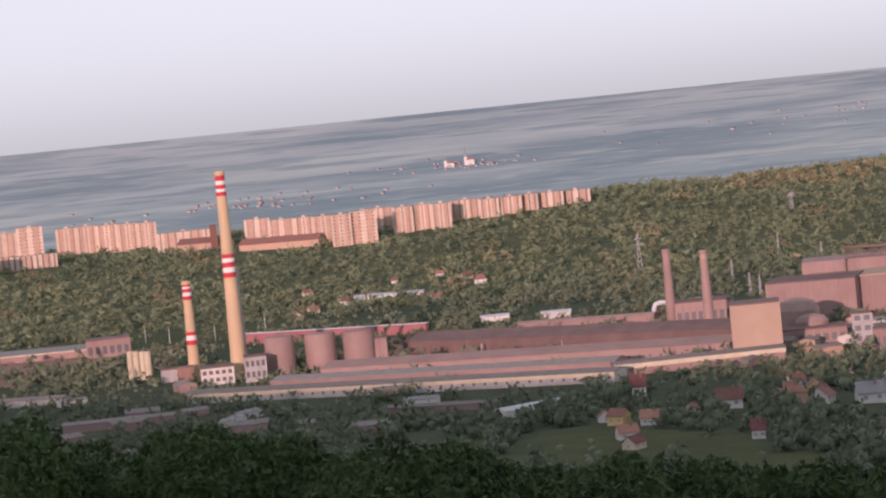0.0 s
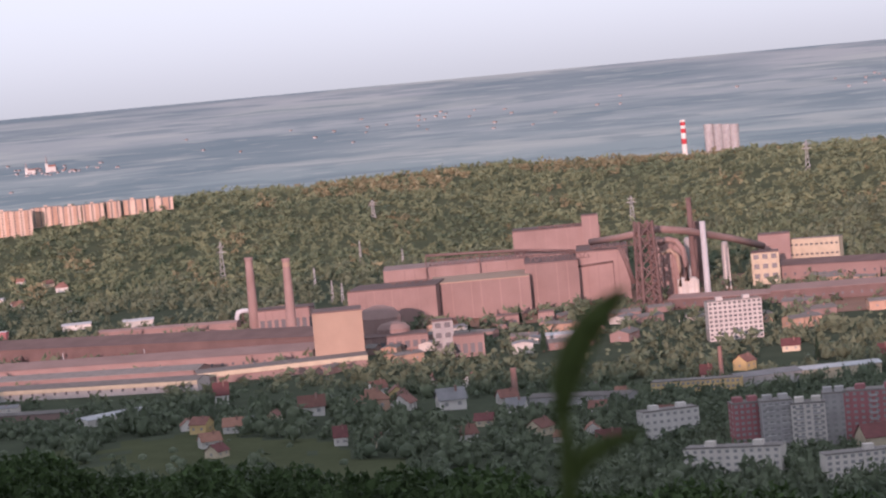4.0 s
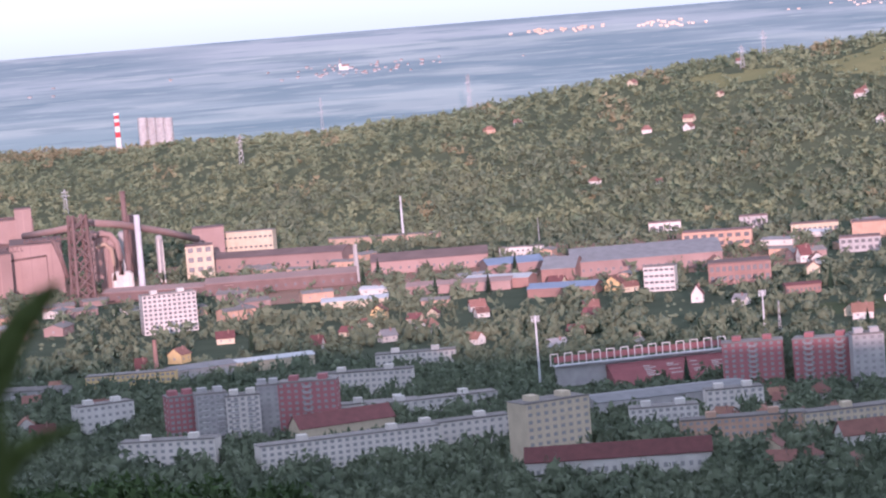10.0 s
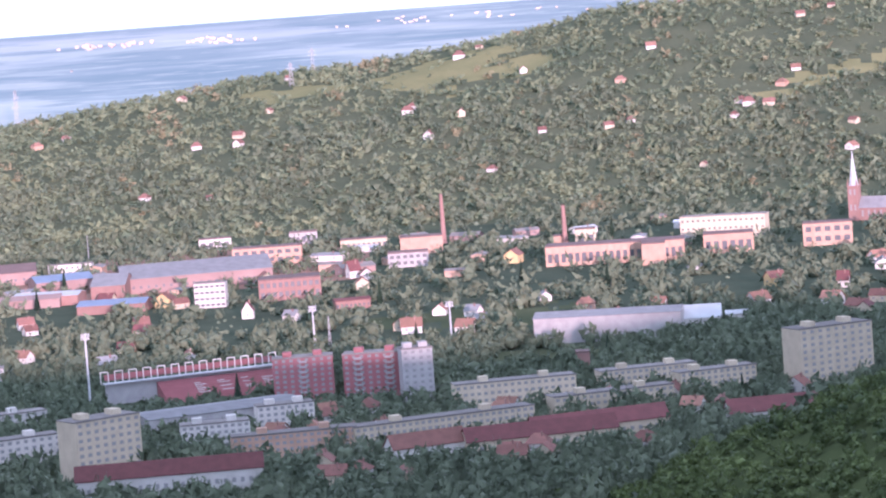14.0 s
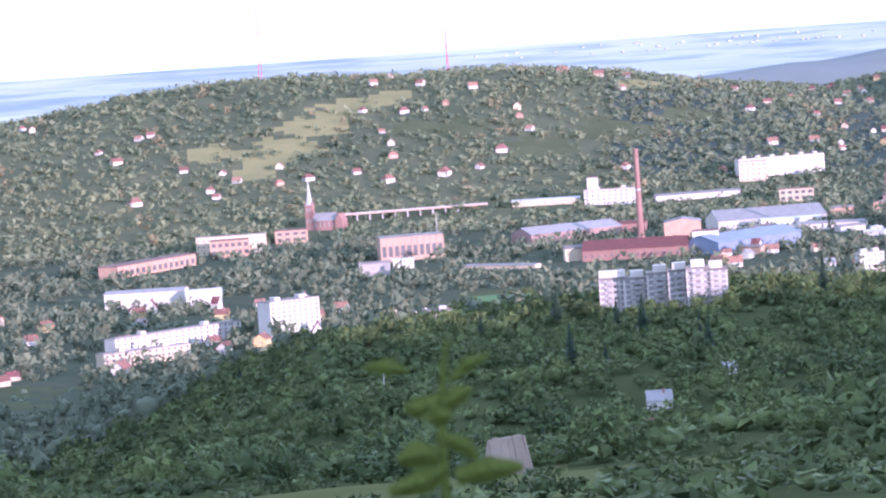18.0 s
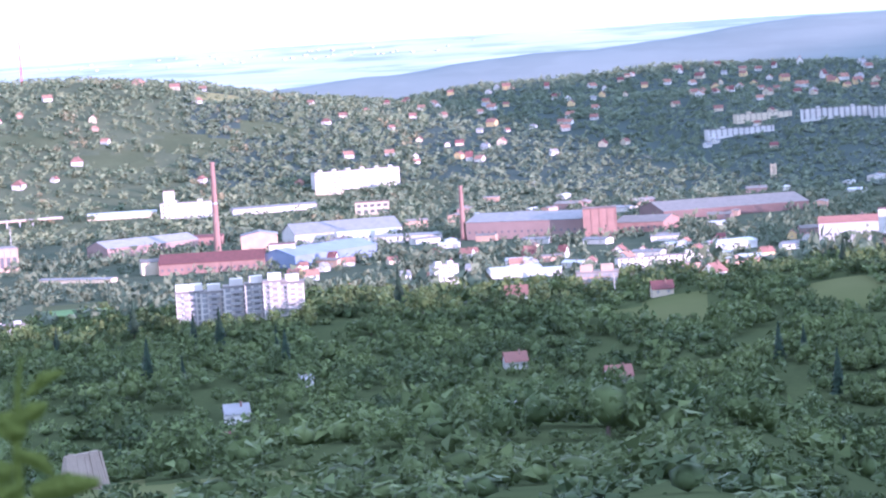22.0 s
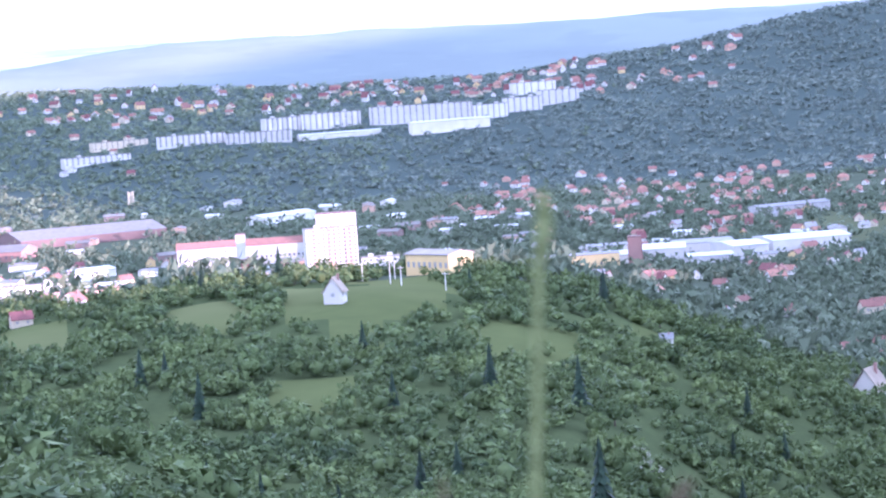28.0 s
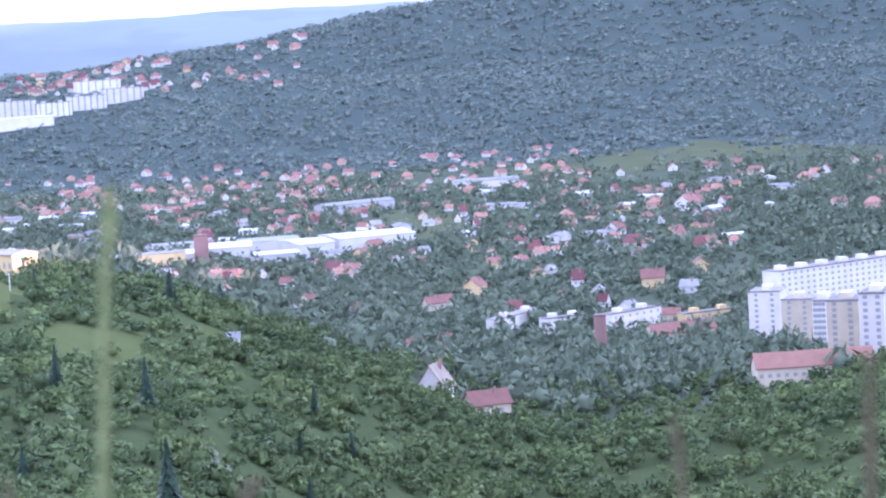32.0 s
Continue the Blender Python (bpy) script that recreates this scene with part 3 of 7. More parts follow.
def pole(label, az, d, h, r=0.25, head=None, material="steel", name="lamp_mast", category="mast"):
    ob = thing(name, label, category, az, d, 0, radius=2)
    part("shaft", lathe([(r, -2), (r * 0.55, h)], 8), material, ob)
    if head == "flood":
        part("lamp_frame", join(*[bar((-2.2, 0, h - 3 + k), (2.2, 0, h - 3 + k), 0.09) for k in range(4)]), material, ob)
        for r_ in range(3):
            for c in range(5):
                part("floodlight", solid((-2.1 + c * 0.9, -1.5 + c * 0.9, -0.4, 0, h - 2.9 + r_, h - 2.3 + r_)), "pale_roof", ob)
    elif head == "arm":
        part("cross_arm", bar((-1.2, 0, h - 0.5), (1.2, 0, h - 0.5), 0.1), material, ob)
    return ob


HOUSES = {}


def house_kind(key, w, depth, h, rise, wall, roof, hip=False, gable_front=False):
    """A dwelling with its parts, kept far below until copied."""
    def make():
        ob = new("house")
        hx, r = w / 2, depth / 2 * rise
        v = [(-hx, 0, -3), (hx, 0, -3), (hx, depth, -3), (-hx, depth, -3), (-hx, 0, h), (hx, 0, h), (hx, depth, h), (-hx, depth, h), (-hx * (0.4 if hip else 1), depth / 2, h + r - 0.05), (hx * (0.4 if hip else 1), depth / 2, h + r - 0.05)]
        part("wall", (v, [(0, 1, 5, 4), (2, 3, 7, 6), (1, 2, 6, 9, 5), (3, 0, 4, 8, 7), (4, 5, 9, 8), (6, 7, 8, 9)]), wall, ob)
        ex, rx = hx + 0.5, (hx * 0.4 if hip else hx + 0.5)
        lo, hi = h - 0.3, h + r + 0.12
        for sgn in (0, 1):
            y0 = -0.6 if sgn == 0 else depth + 0.6
            s = [(-ex, y0, lo), (ex, y0, lo), (rx, depth / 2, hi), (-rx, depth / 2, hi)]
            if sgn:
                s = s[::-1]
            part("roof", (s + [(x, y, z + 0.22) for x, y, z in s], [(3, 2, 1, 0), (4, 5, 6, 7), (0, 1, 5, 4), (1, 2, 6, 5), (2, 3, 7, 6), (3, 0, 4, 7)]), roof, ob)
        if hip:
            for sx in (-1, 1):
                s = [(sx * ex, -0.6, lo + 0.2), (sx * ex, depth + 0.6, lo + 0.2), (sx * rx, depth / 2, hi + 0.2)]
                part("roof", (s + [(x, y, z - 0.2) for x, y, z in s], [(0, 1, 2), (5, 4, 3), (0, 3, 4, 1), (1, 4, 5, 2), (2, 5, 3, 0)]), roof, ob)
        part("chimney", solid((hx * 0.3, hx * 0.3 + 0.7, depth * 0.3, depth * 0.3 + 0.7, h, h + r + 1.1)), "brick", ob)
        me = window_mesh(1.3, 1.3)
        for u in (-0.5, 0.5):
            part("window", me, None, ob, at=pose(hx * u, -0.06, h * 0.4))
        part("window", me, None, ob, at=pose(hx + 0.06, depth * 0.5, h * 0.4, 0, 0, 90))
        part("window", me, None, ob, at=pose(-hx - 0.06, depth * 0.5, h * 0.4, 0, 0, -90))
        ob["waiting"] = 1
        return ob
    return shared(("house", key), make)


KINDS = {
    "white_red": ((9, 8, 3.4, 0.85, "white", "tile"), "white rendered house with a red tiled gable roof"),
    "white_orange": ((10, 9, 3.6, 0.8, "white", "tile_orange"), "white rendered house with an orange tiled roof"),
    "cream_red": ((11, 8, 4.0, 0.8, "cream", "tile"), "cream house with a red tiled gable roof"),
    "cream_dark": ((10, 8, 3.4, 0.85, "cream", "tile_dark"), "cream house with a dark maroon tiled roof"),
    "white_grey": ((9, 8, 3.6, 0.8, "white", "slate"), "white house with a grey sheet roof"),
    "yellow_red": ((10, 9, 5.0, 0.75, "yellow", "tile"), "two-storey yellow house with a red roof"),
    "peach_orange": ((11, 9, 4.6, 0.7, "peach", "tile_orange", True), "peach house with a hipped orange roof"),
    "white_hip": ((11, 10, 4.4, 0.75, "white", "tile", True), "white house with a hipped red tiled roof"),
    "tall_pale": ((7, 7, 2.8, 1.5, "panel", "wood"), "tall narrow pale house with a steep weathered roof"),
    "shed_white": ((18, 10, 4, 0.25, "white", "pale_roof"), "low white shed with a pale sheet roof"),
    "shed_grey": ((24, 12, 4.5, 0.2, "panel", "slate"), "long low pale shed with a grey roof"),
    "shed_rust": ((22, 12, 5, 0.3, "rust", "felt"), "dusty rust-red workshop with a felt roof"),
    "shed_peach": ((20, 11, 6, 0.2, "peach", "felt"), "peach two-storey workshop with a flat roof"),
    "tall_gable": ((7, 7, 4.6, 1.6, "white", "tile_dark"), "tall narrow white house with a steep dark roof"),
}


def house(kind, az, d, turn=0.0, scale=1.0, group="houses in the valley", up=0.0):
    args, label = KINDS[kind]
    proto = house_kind(kind, *args)
    p = spot(az, d, up)
    m = pose(p.x, p.y, p.z, 0, 0, az + turn)
    TAKEN.append((p.x, p.y, 7.5 * scale))
    if proto.get("waiting"):
        del proto["waiting"]
        proto.matrix_basis = m @ Matrix.Diagonal((scale, scale, scale, 1))
        return tagged(proto, label, "house", group)
    ob = copy_thing(proto, m)
    ob.scale = (scale, scale, scale)
    return ob


def joined_house(store, kind, az, d, turn, scale):
    """Adds a far house to a mesh of many."""
    proto = house_kind(kind, *KINDS[kind][0])
    p = spot(az, d)
    m = pose(p.x, p.y, p.z, 0, 0, az + turn) @ Matrix.Diagonal((scale, scale, scale, 1))
    TAKEN.append((p.x, p.y, 7.5 * scale))
    for ob in proto.children:
        w = m @ ob.matrix_basis
        store.append(([tuple(w @ v.co) for v in ob.data.vertices], [tuple(f.vertices) for f in ob.data.polygons], ob.data.materials[0]))


def free(x, y, r):
    return all((x - a) ** 2 + (y - b) ** 2 > (r + c) ** 2 for a, b, c in TAKEN)


def hamlet(n, az0, az1, d0, d1, kinds, group, seed, spread=0.9, smallest=0.8, biggest=1.2, joined=False):
    """Houses strewn over a sector, clear of what stands there."""
    rng = random.Random(seed)
    made = tries = 0
    store = []
    while made < n and tries < n * 30:
        tries += 1
        az, d = rng.uniform(az0, az1), math.sqrt(rng.uniform(d0 * d0, d1 * d1))
        p = spot(az, d)
        if free(p.x, p.y, 7 * spread):
            args = (rng.choice(kinds), az, d, rng.choice((0, 90, 25, -25, 65)) + rng.uniform(-12, 12), rng.uniform(smallest, biggest))
            if joined:
                joined_house(store, *args)
            else:
                house(*args, group)
            made += 1
    if joined:
        v, f, mats, index = [], [], [], []
        for pv, pf, mat in store:
            k = len(v)
            v += pv
            f += [tuple(k + i for i in q) for q in pf]
            if mat not in mats:
                mats.append(mat)
            index += [mats.index(mat)] * len(pf)
        me = mesh_from("suburb_houses", v, f, mats[0])
        for mat in mats[1:]:
            me.materials.append(mat)
        me.polygons.foreach_set("material_index", index)
        tagged(new("suburb_houses", me), group, "houses", kind="stuff")


# ---- ground, far plain and far hills ----
def polar(azs, ds, zs):
    a = np.radians(azs)[:, None]
    return np.stack([-np.sin(a) * ds[None], np.cos(a) * ds[None], zs], -1).reshape(-1, 3)


def grid_faces(n, m, closed=False):
    i, j = np.meshgrid(np.arange(n if closed else n - 1), np.arange(m - 1), indexing="ij")
    k = (i + 1) % n
    return np.stack([i * m + j, i * m + j + 1, k * m + j + 1, k * m + j], -1).reshape(-1, 4)


def around(az):
    return (az + 180) % 360 - 180


def ground_height(az, d):
    """The land in view; behind the viewer the hill goes on as an unseen shoulder, shaped to cast shade."""
    back = ss(70.5, 100, np.abs(around(az + 13.5)))
    west = around(az)
    high = (240 + 160 * ss(-115, -106, west)) * ss(-83, -105, west) * ss(-152, -129, west) * ss(2500, 3300, d)  # unseen mountains added to shade the southern quarter
    # unseen rises added here keep the sun off the knoll and near plants
    return height(np.clip(west, -75, 46), d) * (1 - back) + back * (188 + (6 + 30 * (west < 0) * ss(380, 560, d) + 8 * np.exp(-(around(west - 190) / 32) ** 2)) * ss(20, 250, d) - 150 * ss(2200, 4200, d) * (west > 0)) + 9 * back * ss(8, 22, d) * (1 - ss(40, 70, d)) + high


def meadow_material():
    m = paint("grass_and_fields", (0.1, 0.118, 0.045), (0.074, 0.09, 0.036), scale=0.012, fine=0.12, bump=0.0, spec=0.0)
    nt, n = m.node_tree, m.node_tree.nodes
    b = n["Principled BSDF"]
    old = b.inputs["Base Color"].links[0].from_socket
    geo = n.new("ShaderNodeNewGeometry")
    tex = n.new("ShaderNodeTexNoise")
    tex.inputs["Scale"].default_value, tex.inputs["Detail"].default_value = 0.005, 6
    nt.links.new(geo.outputs["Position"], tex.inputs["Vector"])
    rng = n.new("ShaderNodeMapRange")
    rng.inputs[1].default_value, rng.inputs[2].default_value = 0.46, 0.62
    nt.links.new(tex.outputs[0], rng.inputs[0])
    mix = n.new("ShaderNodeMix")
    mix.data_type = "RGBA"
    mix.inputs[7].default_value = (0.12, 0.132, 0.058, 1)
    nt.links.new(rng.outputs[0], mix.inputs[0])
    nt.links.new(old, mix.inputs[6])
    nt.links.new(mix.outputs[2], b.inputs["Base Color"])
    return m


# clearings: az, d, half width in degrees, half depth in metres, and "north" where the southern half has none
DRY = [(-7.9, 3390, 0.6, 60), (-8.4, 3470, 0.7, 60), (-9.0, 3560, 0.7, 55), (-9.8, 3650, 0.7, 45), (-10.6, 3680, 0.6, 35), (-1.2, 3180, 1.3, 110, "north"), (1.7, 3180, 1.2, 60, "north"), (-2.8, 3114, 0.6, 60, "north"), (-7.9, 2850, 0.5, 26, "north"), (-8.6, 2885, 0.6, 24, "north"), (-9.4, 2920, 0.6, 24, "north"), (-10.2, 2955, 0.7, 24, "north"), (-11.2, 3000, 0.7, 26, "north"), (-12.2, 3045, 0.7, 30, "north"), (-7.0, 3460, 0.5, 45),
       (-15.7, 3770, 0.5, 50), (-23.2, 4245, 1.8, 45)]
CLEAR = DRY + [(25, 1420, 2.6, 100), (22.2, 1335, 1.6, 50), (29, 1500, 1.3, 50), (34, 2700, 3.5, 130), (-11.6, 3500, 0.9, 45), (-13.6, 3390, 0.8, 50), (-15.2, 3495, 0.8, 55), (-16.6, 3575, 0.7, 50), (-15.0, 3450, 0.7, 40),
                (-45.0, 2910, 1.6, 90), (-47.2, 3030, 2.0, 100), (-41.5, 2330, 1.2, 160), (-12.6, 2120, 1.1, 90), (-31.2, 870, 1.5, 60), (-32.2, 930, 1.4, 40), (-30.0, 915, 0.9, 26), (-32.3, 885, 1.2, 30), (-24.6, 900, 1.0, 36), (-28.1, 868, 0.9, 22), (-30.4, 722, 1.0, 16), (-34.5, 820, 1.3, 16),
                (-26.5, 790, 0.9, 16), (-11.0, 215, 9, 76), (-12.6, 290, 1.2, 22), (-37.5, 905, 0.7, 26), (-1.5, 1700, 2.2, 60), (-3.0, 1482, 1.4, 40)]


def cleared(az, d, spots):
    hit = np.zeros(np.shape(az), bool)
    la, north = local(az), np.asarray(az) > SEAM
    for a, dd, wa, wd, *half in spots:
        hit |= (north if half else True) & (((la - a) / wa) ** 2 + ((d - dd) / wd) ** 2 < 1 + 0.9 * wavy(az, d, 34, 8.0) + 0.5 * wavy(az, d, 14, 9.0))
    return hit


M["meadow"] = meadow_material()
azs = np.concatenate([np.arange(46, -75.01, -0.22), np.arange(-77, -313.9, -3.0)])
rings = np.concatenate([[0.01], np.geomspace(2.5, 900, 90), np.linspace(912, 4320, 190)])
A2, D2 = np.meshgrid(azs, rings, indexing="ij")
ground = new("ground", mesh_np("ground", polar(azs, rings, ground_height(A2, D2)), grid_faces(len(azs), len(rings), True), "meadow", True))
# soil under the woods, partly with painted shade, and dry grass in the clearings
FA, FD = np.meshgrid(azs, (rings[1:] + rings[:-1]) / 2, indexing="ij")
edge = 40 * wavy(FA, FD, 70, 5.0)
cover = np.zeros(FA.shape, dtype=np.int32)
LA = local(FA)
cover[(LA > -20) & (FD + edge > ridge_foot(FA) - 50)] = 1
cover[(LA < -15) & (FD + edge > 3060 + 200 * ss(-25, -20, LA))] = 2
cover[(FD > 990) & (cover == 0)] = 4
cover[((FA < -4) & (FD < 990) & (FD > 12))] = 6
gap = cleared(FA, FD, CLEAR)
cover[gap] = np.where(FD[gap] > 990, 5, 0)
cover[cleared(FA, FD, DRY)] = 3
cover[np.abs(around(FA + 13.5)) > 62] = 0
for name in ("wood_floor", "pine_floor", "dry_grass", "garden_soil", "rough_grass", "thicket_floor"):
    ground.data.materials.append(M[name])
ground.data.polygons.foreach_set("material_index", cover.ravel())
tagged(ground, "hilly ground of dry grass and meadows down to the valley", "ground", kind="structure")


def distance_material(name, near_c, far_c, wood_c, field_c, z0, z1, streak, glow, strength=1.0):
    """Far country: fields and woods in long streaks, with painted haze paling towards the horizon."""
    m = bpy.data.materials.new(name)
    m.use_nodes = True
    nt, n = m.node_tree, m.node_tree.nodes
    b = n["Principled BSDF"]
    geo, stretch, sep = n.new("ShaderNodeNewGeometry"), n.new("ShaderNodeMapping"), n.new("ShaderNodeSeparateXYZ")
    stretch.inputs["Scale"].default_value = (1 / 330, 1 / 330, 1 / streak)
    nt.links.new(geo.outputs["Position"], stretch.inputs["Vector"])
    nt.links.new(geo.outputs["Position"], sep.inputs[0])
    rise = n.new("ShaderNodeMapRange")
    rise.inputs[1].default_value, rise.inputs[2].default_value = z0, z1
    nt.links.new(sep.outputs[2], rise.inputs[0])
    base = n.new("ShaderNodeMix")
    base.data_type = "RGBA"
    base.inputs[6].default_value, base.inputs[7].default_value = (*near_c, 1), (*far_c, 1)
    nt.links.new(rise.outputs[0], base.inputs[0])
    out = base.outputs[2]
    for scale, lo, hi, colour, most in ((0.45, 0.44, 0.58, wood_c, 0.7), (0.8, 0.52, 0.62, field_c, 0.5), (1.7, 0.53, 0.6, wood_c, 0.5), (4.4, 0.58, 0.66, field_c, 0.4)):
        tex, rng, mix = n.new("ShaderNodeTexNoise"), n.new("ShaderNodeMapRange"), n.new("ShaderNodeMix")
        tex.inputs["Scale"].default_value, tex.inputs["Detail"].default_value = scale, 4
        nt.links.new(stretch.outputs[0], tex.inputs["Vector"])
        rng.inputs[1].default_value, rng.inputs[2].default_value, rng.inputs[4].default_value = lo, hi, most * strength
        nt.links.new(tex.outputs[0], rng.inputs[0])
        mix.data_type = "RGBA"
        nt.links.new(rng.outputs[0], mix.inputs[0])
        nt.links.new(out, mix.inputs[6])
        mix.inputs[7].default_value = (*colour, 1)
        out = mix.outputs[2]
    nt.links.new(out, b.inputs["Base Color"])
    # emission lends the painted haze a glow of its own
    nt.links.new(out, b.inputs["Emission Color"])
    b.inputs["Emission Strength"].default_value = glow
    b.inputs["Roughness"].default_value, b.inputs["Specular IOR Level"].default_value = 1.0, 0.0
    return m


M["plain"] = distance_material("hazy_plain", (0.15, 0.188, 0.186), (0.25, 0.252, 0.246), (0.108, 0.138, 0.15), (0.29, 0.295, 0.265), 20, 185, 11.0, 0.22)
# blue-grey tint and emission stand for haze before the hills
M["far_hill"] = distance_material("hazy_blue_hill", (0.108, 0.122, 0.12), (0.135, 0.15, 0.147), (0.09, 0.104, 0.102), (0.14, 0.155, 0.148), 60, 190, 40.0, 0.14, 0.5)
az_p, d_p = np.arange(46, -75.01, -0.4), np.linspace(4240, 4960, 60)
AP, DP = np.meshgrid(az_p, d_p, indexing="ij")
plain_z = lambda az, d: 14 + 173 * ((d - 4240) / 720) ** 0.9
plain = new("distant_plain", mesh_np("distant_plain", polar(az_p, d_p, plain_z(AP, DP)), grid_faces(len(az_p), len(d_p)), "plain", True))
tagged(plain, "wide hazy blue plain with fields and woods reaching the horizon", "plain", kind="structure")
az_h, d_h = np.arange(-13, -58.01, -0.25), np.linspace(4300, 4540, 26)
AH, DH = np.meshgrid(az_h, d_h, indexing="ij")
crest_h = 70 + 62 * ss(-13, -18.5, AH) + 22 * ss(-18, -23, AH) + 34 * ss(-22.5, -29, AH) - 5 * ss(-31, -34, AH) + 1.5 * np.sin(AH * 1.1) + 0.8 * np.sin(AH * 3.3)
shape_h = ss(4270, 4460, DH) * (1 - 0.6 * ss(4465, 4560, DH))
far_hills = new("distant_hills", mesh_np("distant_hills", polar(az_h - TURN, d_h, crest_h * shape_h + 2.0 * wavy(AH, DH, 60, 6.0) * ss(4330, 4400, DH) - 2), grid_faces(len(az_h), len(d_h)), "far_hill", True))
tagged(far_hills, "long blue wooded hill range, haze in its colour", "hills", kind="structure")


def far_village(name, label, az0, az1, d0, d1, n, w, h, wall, roof, seed):
    """Far-off houses a few metres across, too small to tell apart."""
    rng = np.random.default_rng(seed)
    walls, roofs = [], []
    for _ in range(n):
        az, d = rng.normal((az0 + az1) / 2, abs(az1 - az0) / 4), rng.uniform(d0, d1)
        a = radians(az)
        x, y, z = -math.sin(a) * d, math.cos(a) * d, float(plain_z(az, d))
        u, t = w * rng.uniform(0.6, 1.5), h * rng.uniform(0.7, 1.4)
        walls.append((x - u / 2, x + u / 2, y - 3, y + 3, z - 4, z + t))
        roofs.append((x - u / 2 - 0.3, x + u / 2 + 0.3, y - 3.3, y + 3.3, z + t, z + t * 1.5))
    v, f = solid(*walls, *roofs)
    me = mesh_from(name, v, f, wall)
    me.materials.append(M[roof])
    me.polygons.foreach_set("material_index", [0] * (6 * len(walls)) + [1] * (6 * len(roofs)))
    return tagged(new(name, me), label, "village", kind="stuff")


far_village("far_village", "far village of pale houses with red roofs on the plain", 34.5, 29.5, 4420, 4500, 50, 4.5, 1.6, "grey", "tile", 51)
far_village("far_village", "far village with pale walls round a church", 29, 25.5, 4540, 4590, 44, 3.5, 1.2, "grey", "tile", 52)
far_village("far_village", "scattered far farms on the plain", 24, 14, 4560, 4720, 34, 4, 1.3, "grey", "tile_orange", 53)
far_village("far_village", "far village in the haze", 11.5, 7.5, 4640, 4720, 50, 4, 1.5, "grey", "tile", 54)
far_village("far_town", "bright strip of far flats on the plain", 6.2, 4.6, 4820, 4850, 30, 5, 2.4, "warm_panel", "warm_panel", 55)
far_village("far_town", "bright strip of far flats on the plain", 3.9, 2.6, 4800, 4850, 26, 5, 1.8, "warm_panel", "warm_panel", 56)
far_village("far_town", "pale strip of a far town on the plain", 1.5, -4, 4840, 4900, 26, 5, 1.2, "warm_panel", "grey", 57)
far_village("far_town", "pale far town below the horizon", -30, -38, 4850, 4920, 40, 5, 0.8, "grey", "grey", 58)


def far_church(az, d, h):
    a = radians(az)
    ob = tagged(new("far_church"), "far white village church with a needle spire", "church")
    ob.matrix_basis = pose(-math.sin(a) * d, math.cos(a) * d, float(plain_z(az, d)), 0, 0, az)
    part("tower", solid((-2.2, 2.2, 0, 4, -3, h * 0.5)), "white", ob)
    part("spire", lathe([(2.4, h * 0.5), (0.2, h)], 8, 0, 2), "slate", ob)
    part("nave", solid((2.2, 14, 0, 7, -3, h * 0.3)), "white", ob)
    part("roof", solid((2.0, 14.3, -0.3, 7.3, h * 0.3, h * 0.42)), "tile", ob)


far_church(27.34, 4560, 28)
far_church(27.75, 4560, 20)
far_church(9.9, 4680, 22)


# roads and yards lie a little above the ground
def patch(name, label, material, az0, az1, d0, d1, n=24, m=12, lift=0.25):
    a, d = np.linspace(az0, az1, n), np.linspace(d0, d1, m)
    A_, D_ = np.meshgrid(a, d, indexing="ij")
    ob = new(name, mesh_np(name, polar(a, d, height(A_, D_) + lift), grid_faces(n, m), material))
    return tagged(ob, label, name.split("_")[-1], kind="structure")


patch("yard", "bare reddish earth of the works yard", "dirt", 37.5, 33.3, 2330, 2600)
patch("yard", "bare earth along the furnace halls", "dirt", 30.5, 13.5, 2120, 2420, 60)
patch("yard", "dusty ground of the old works quarter", "dirt", 12.5, 0.5, 2000, 2350, 40)
patch("pitch", "mown green sports pitch", "pitch", -29.0, -30.4, 2080, 2160, 8, 6)
patch("pitch", "mown grass of the football ground", "pitch", 5.6, 2.6, 1490, 1560, 12, 6)


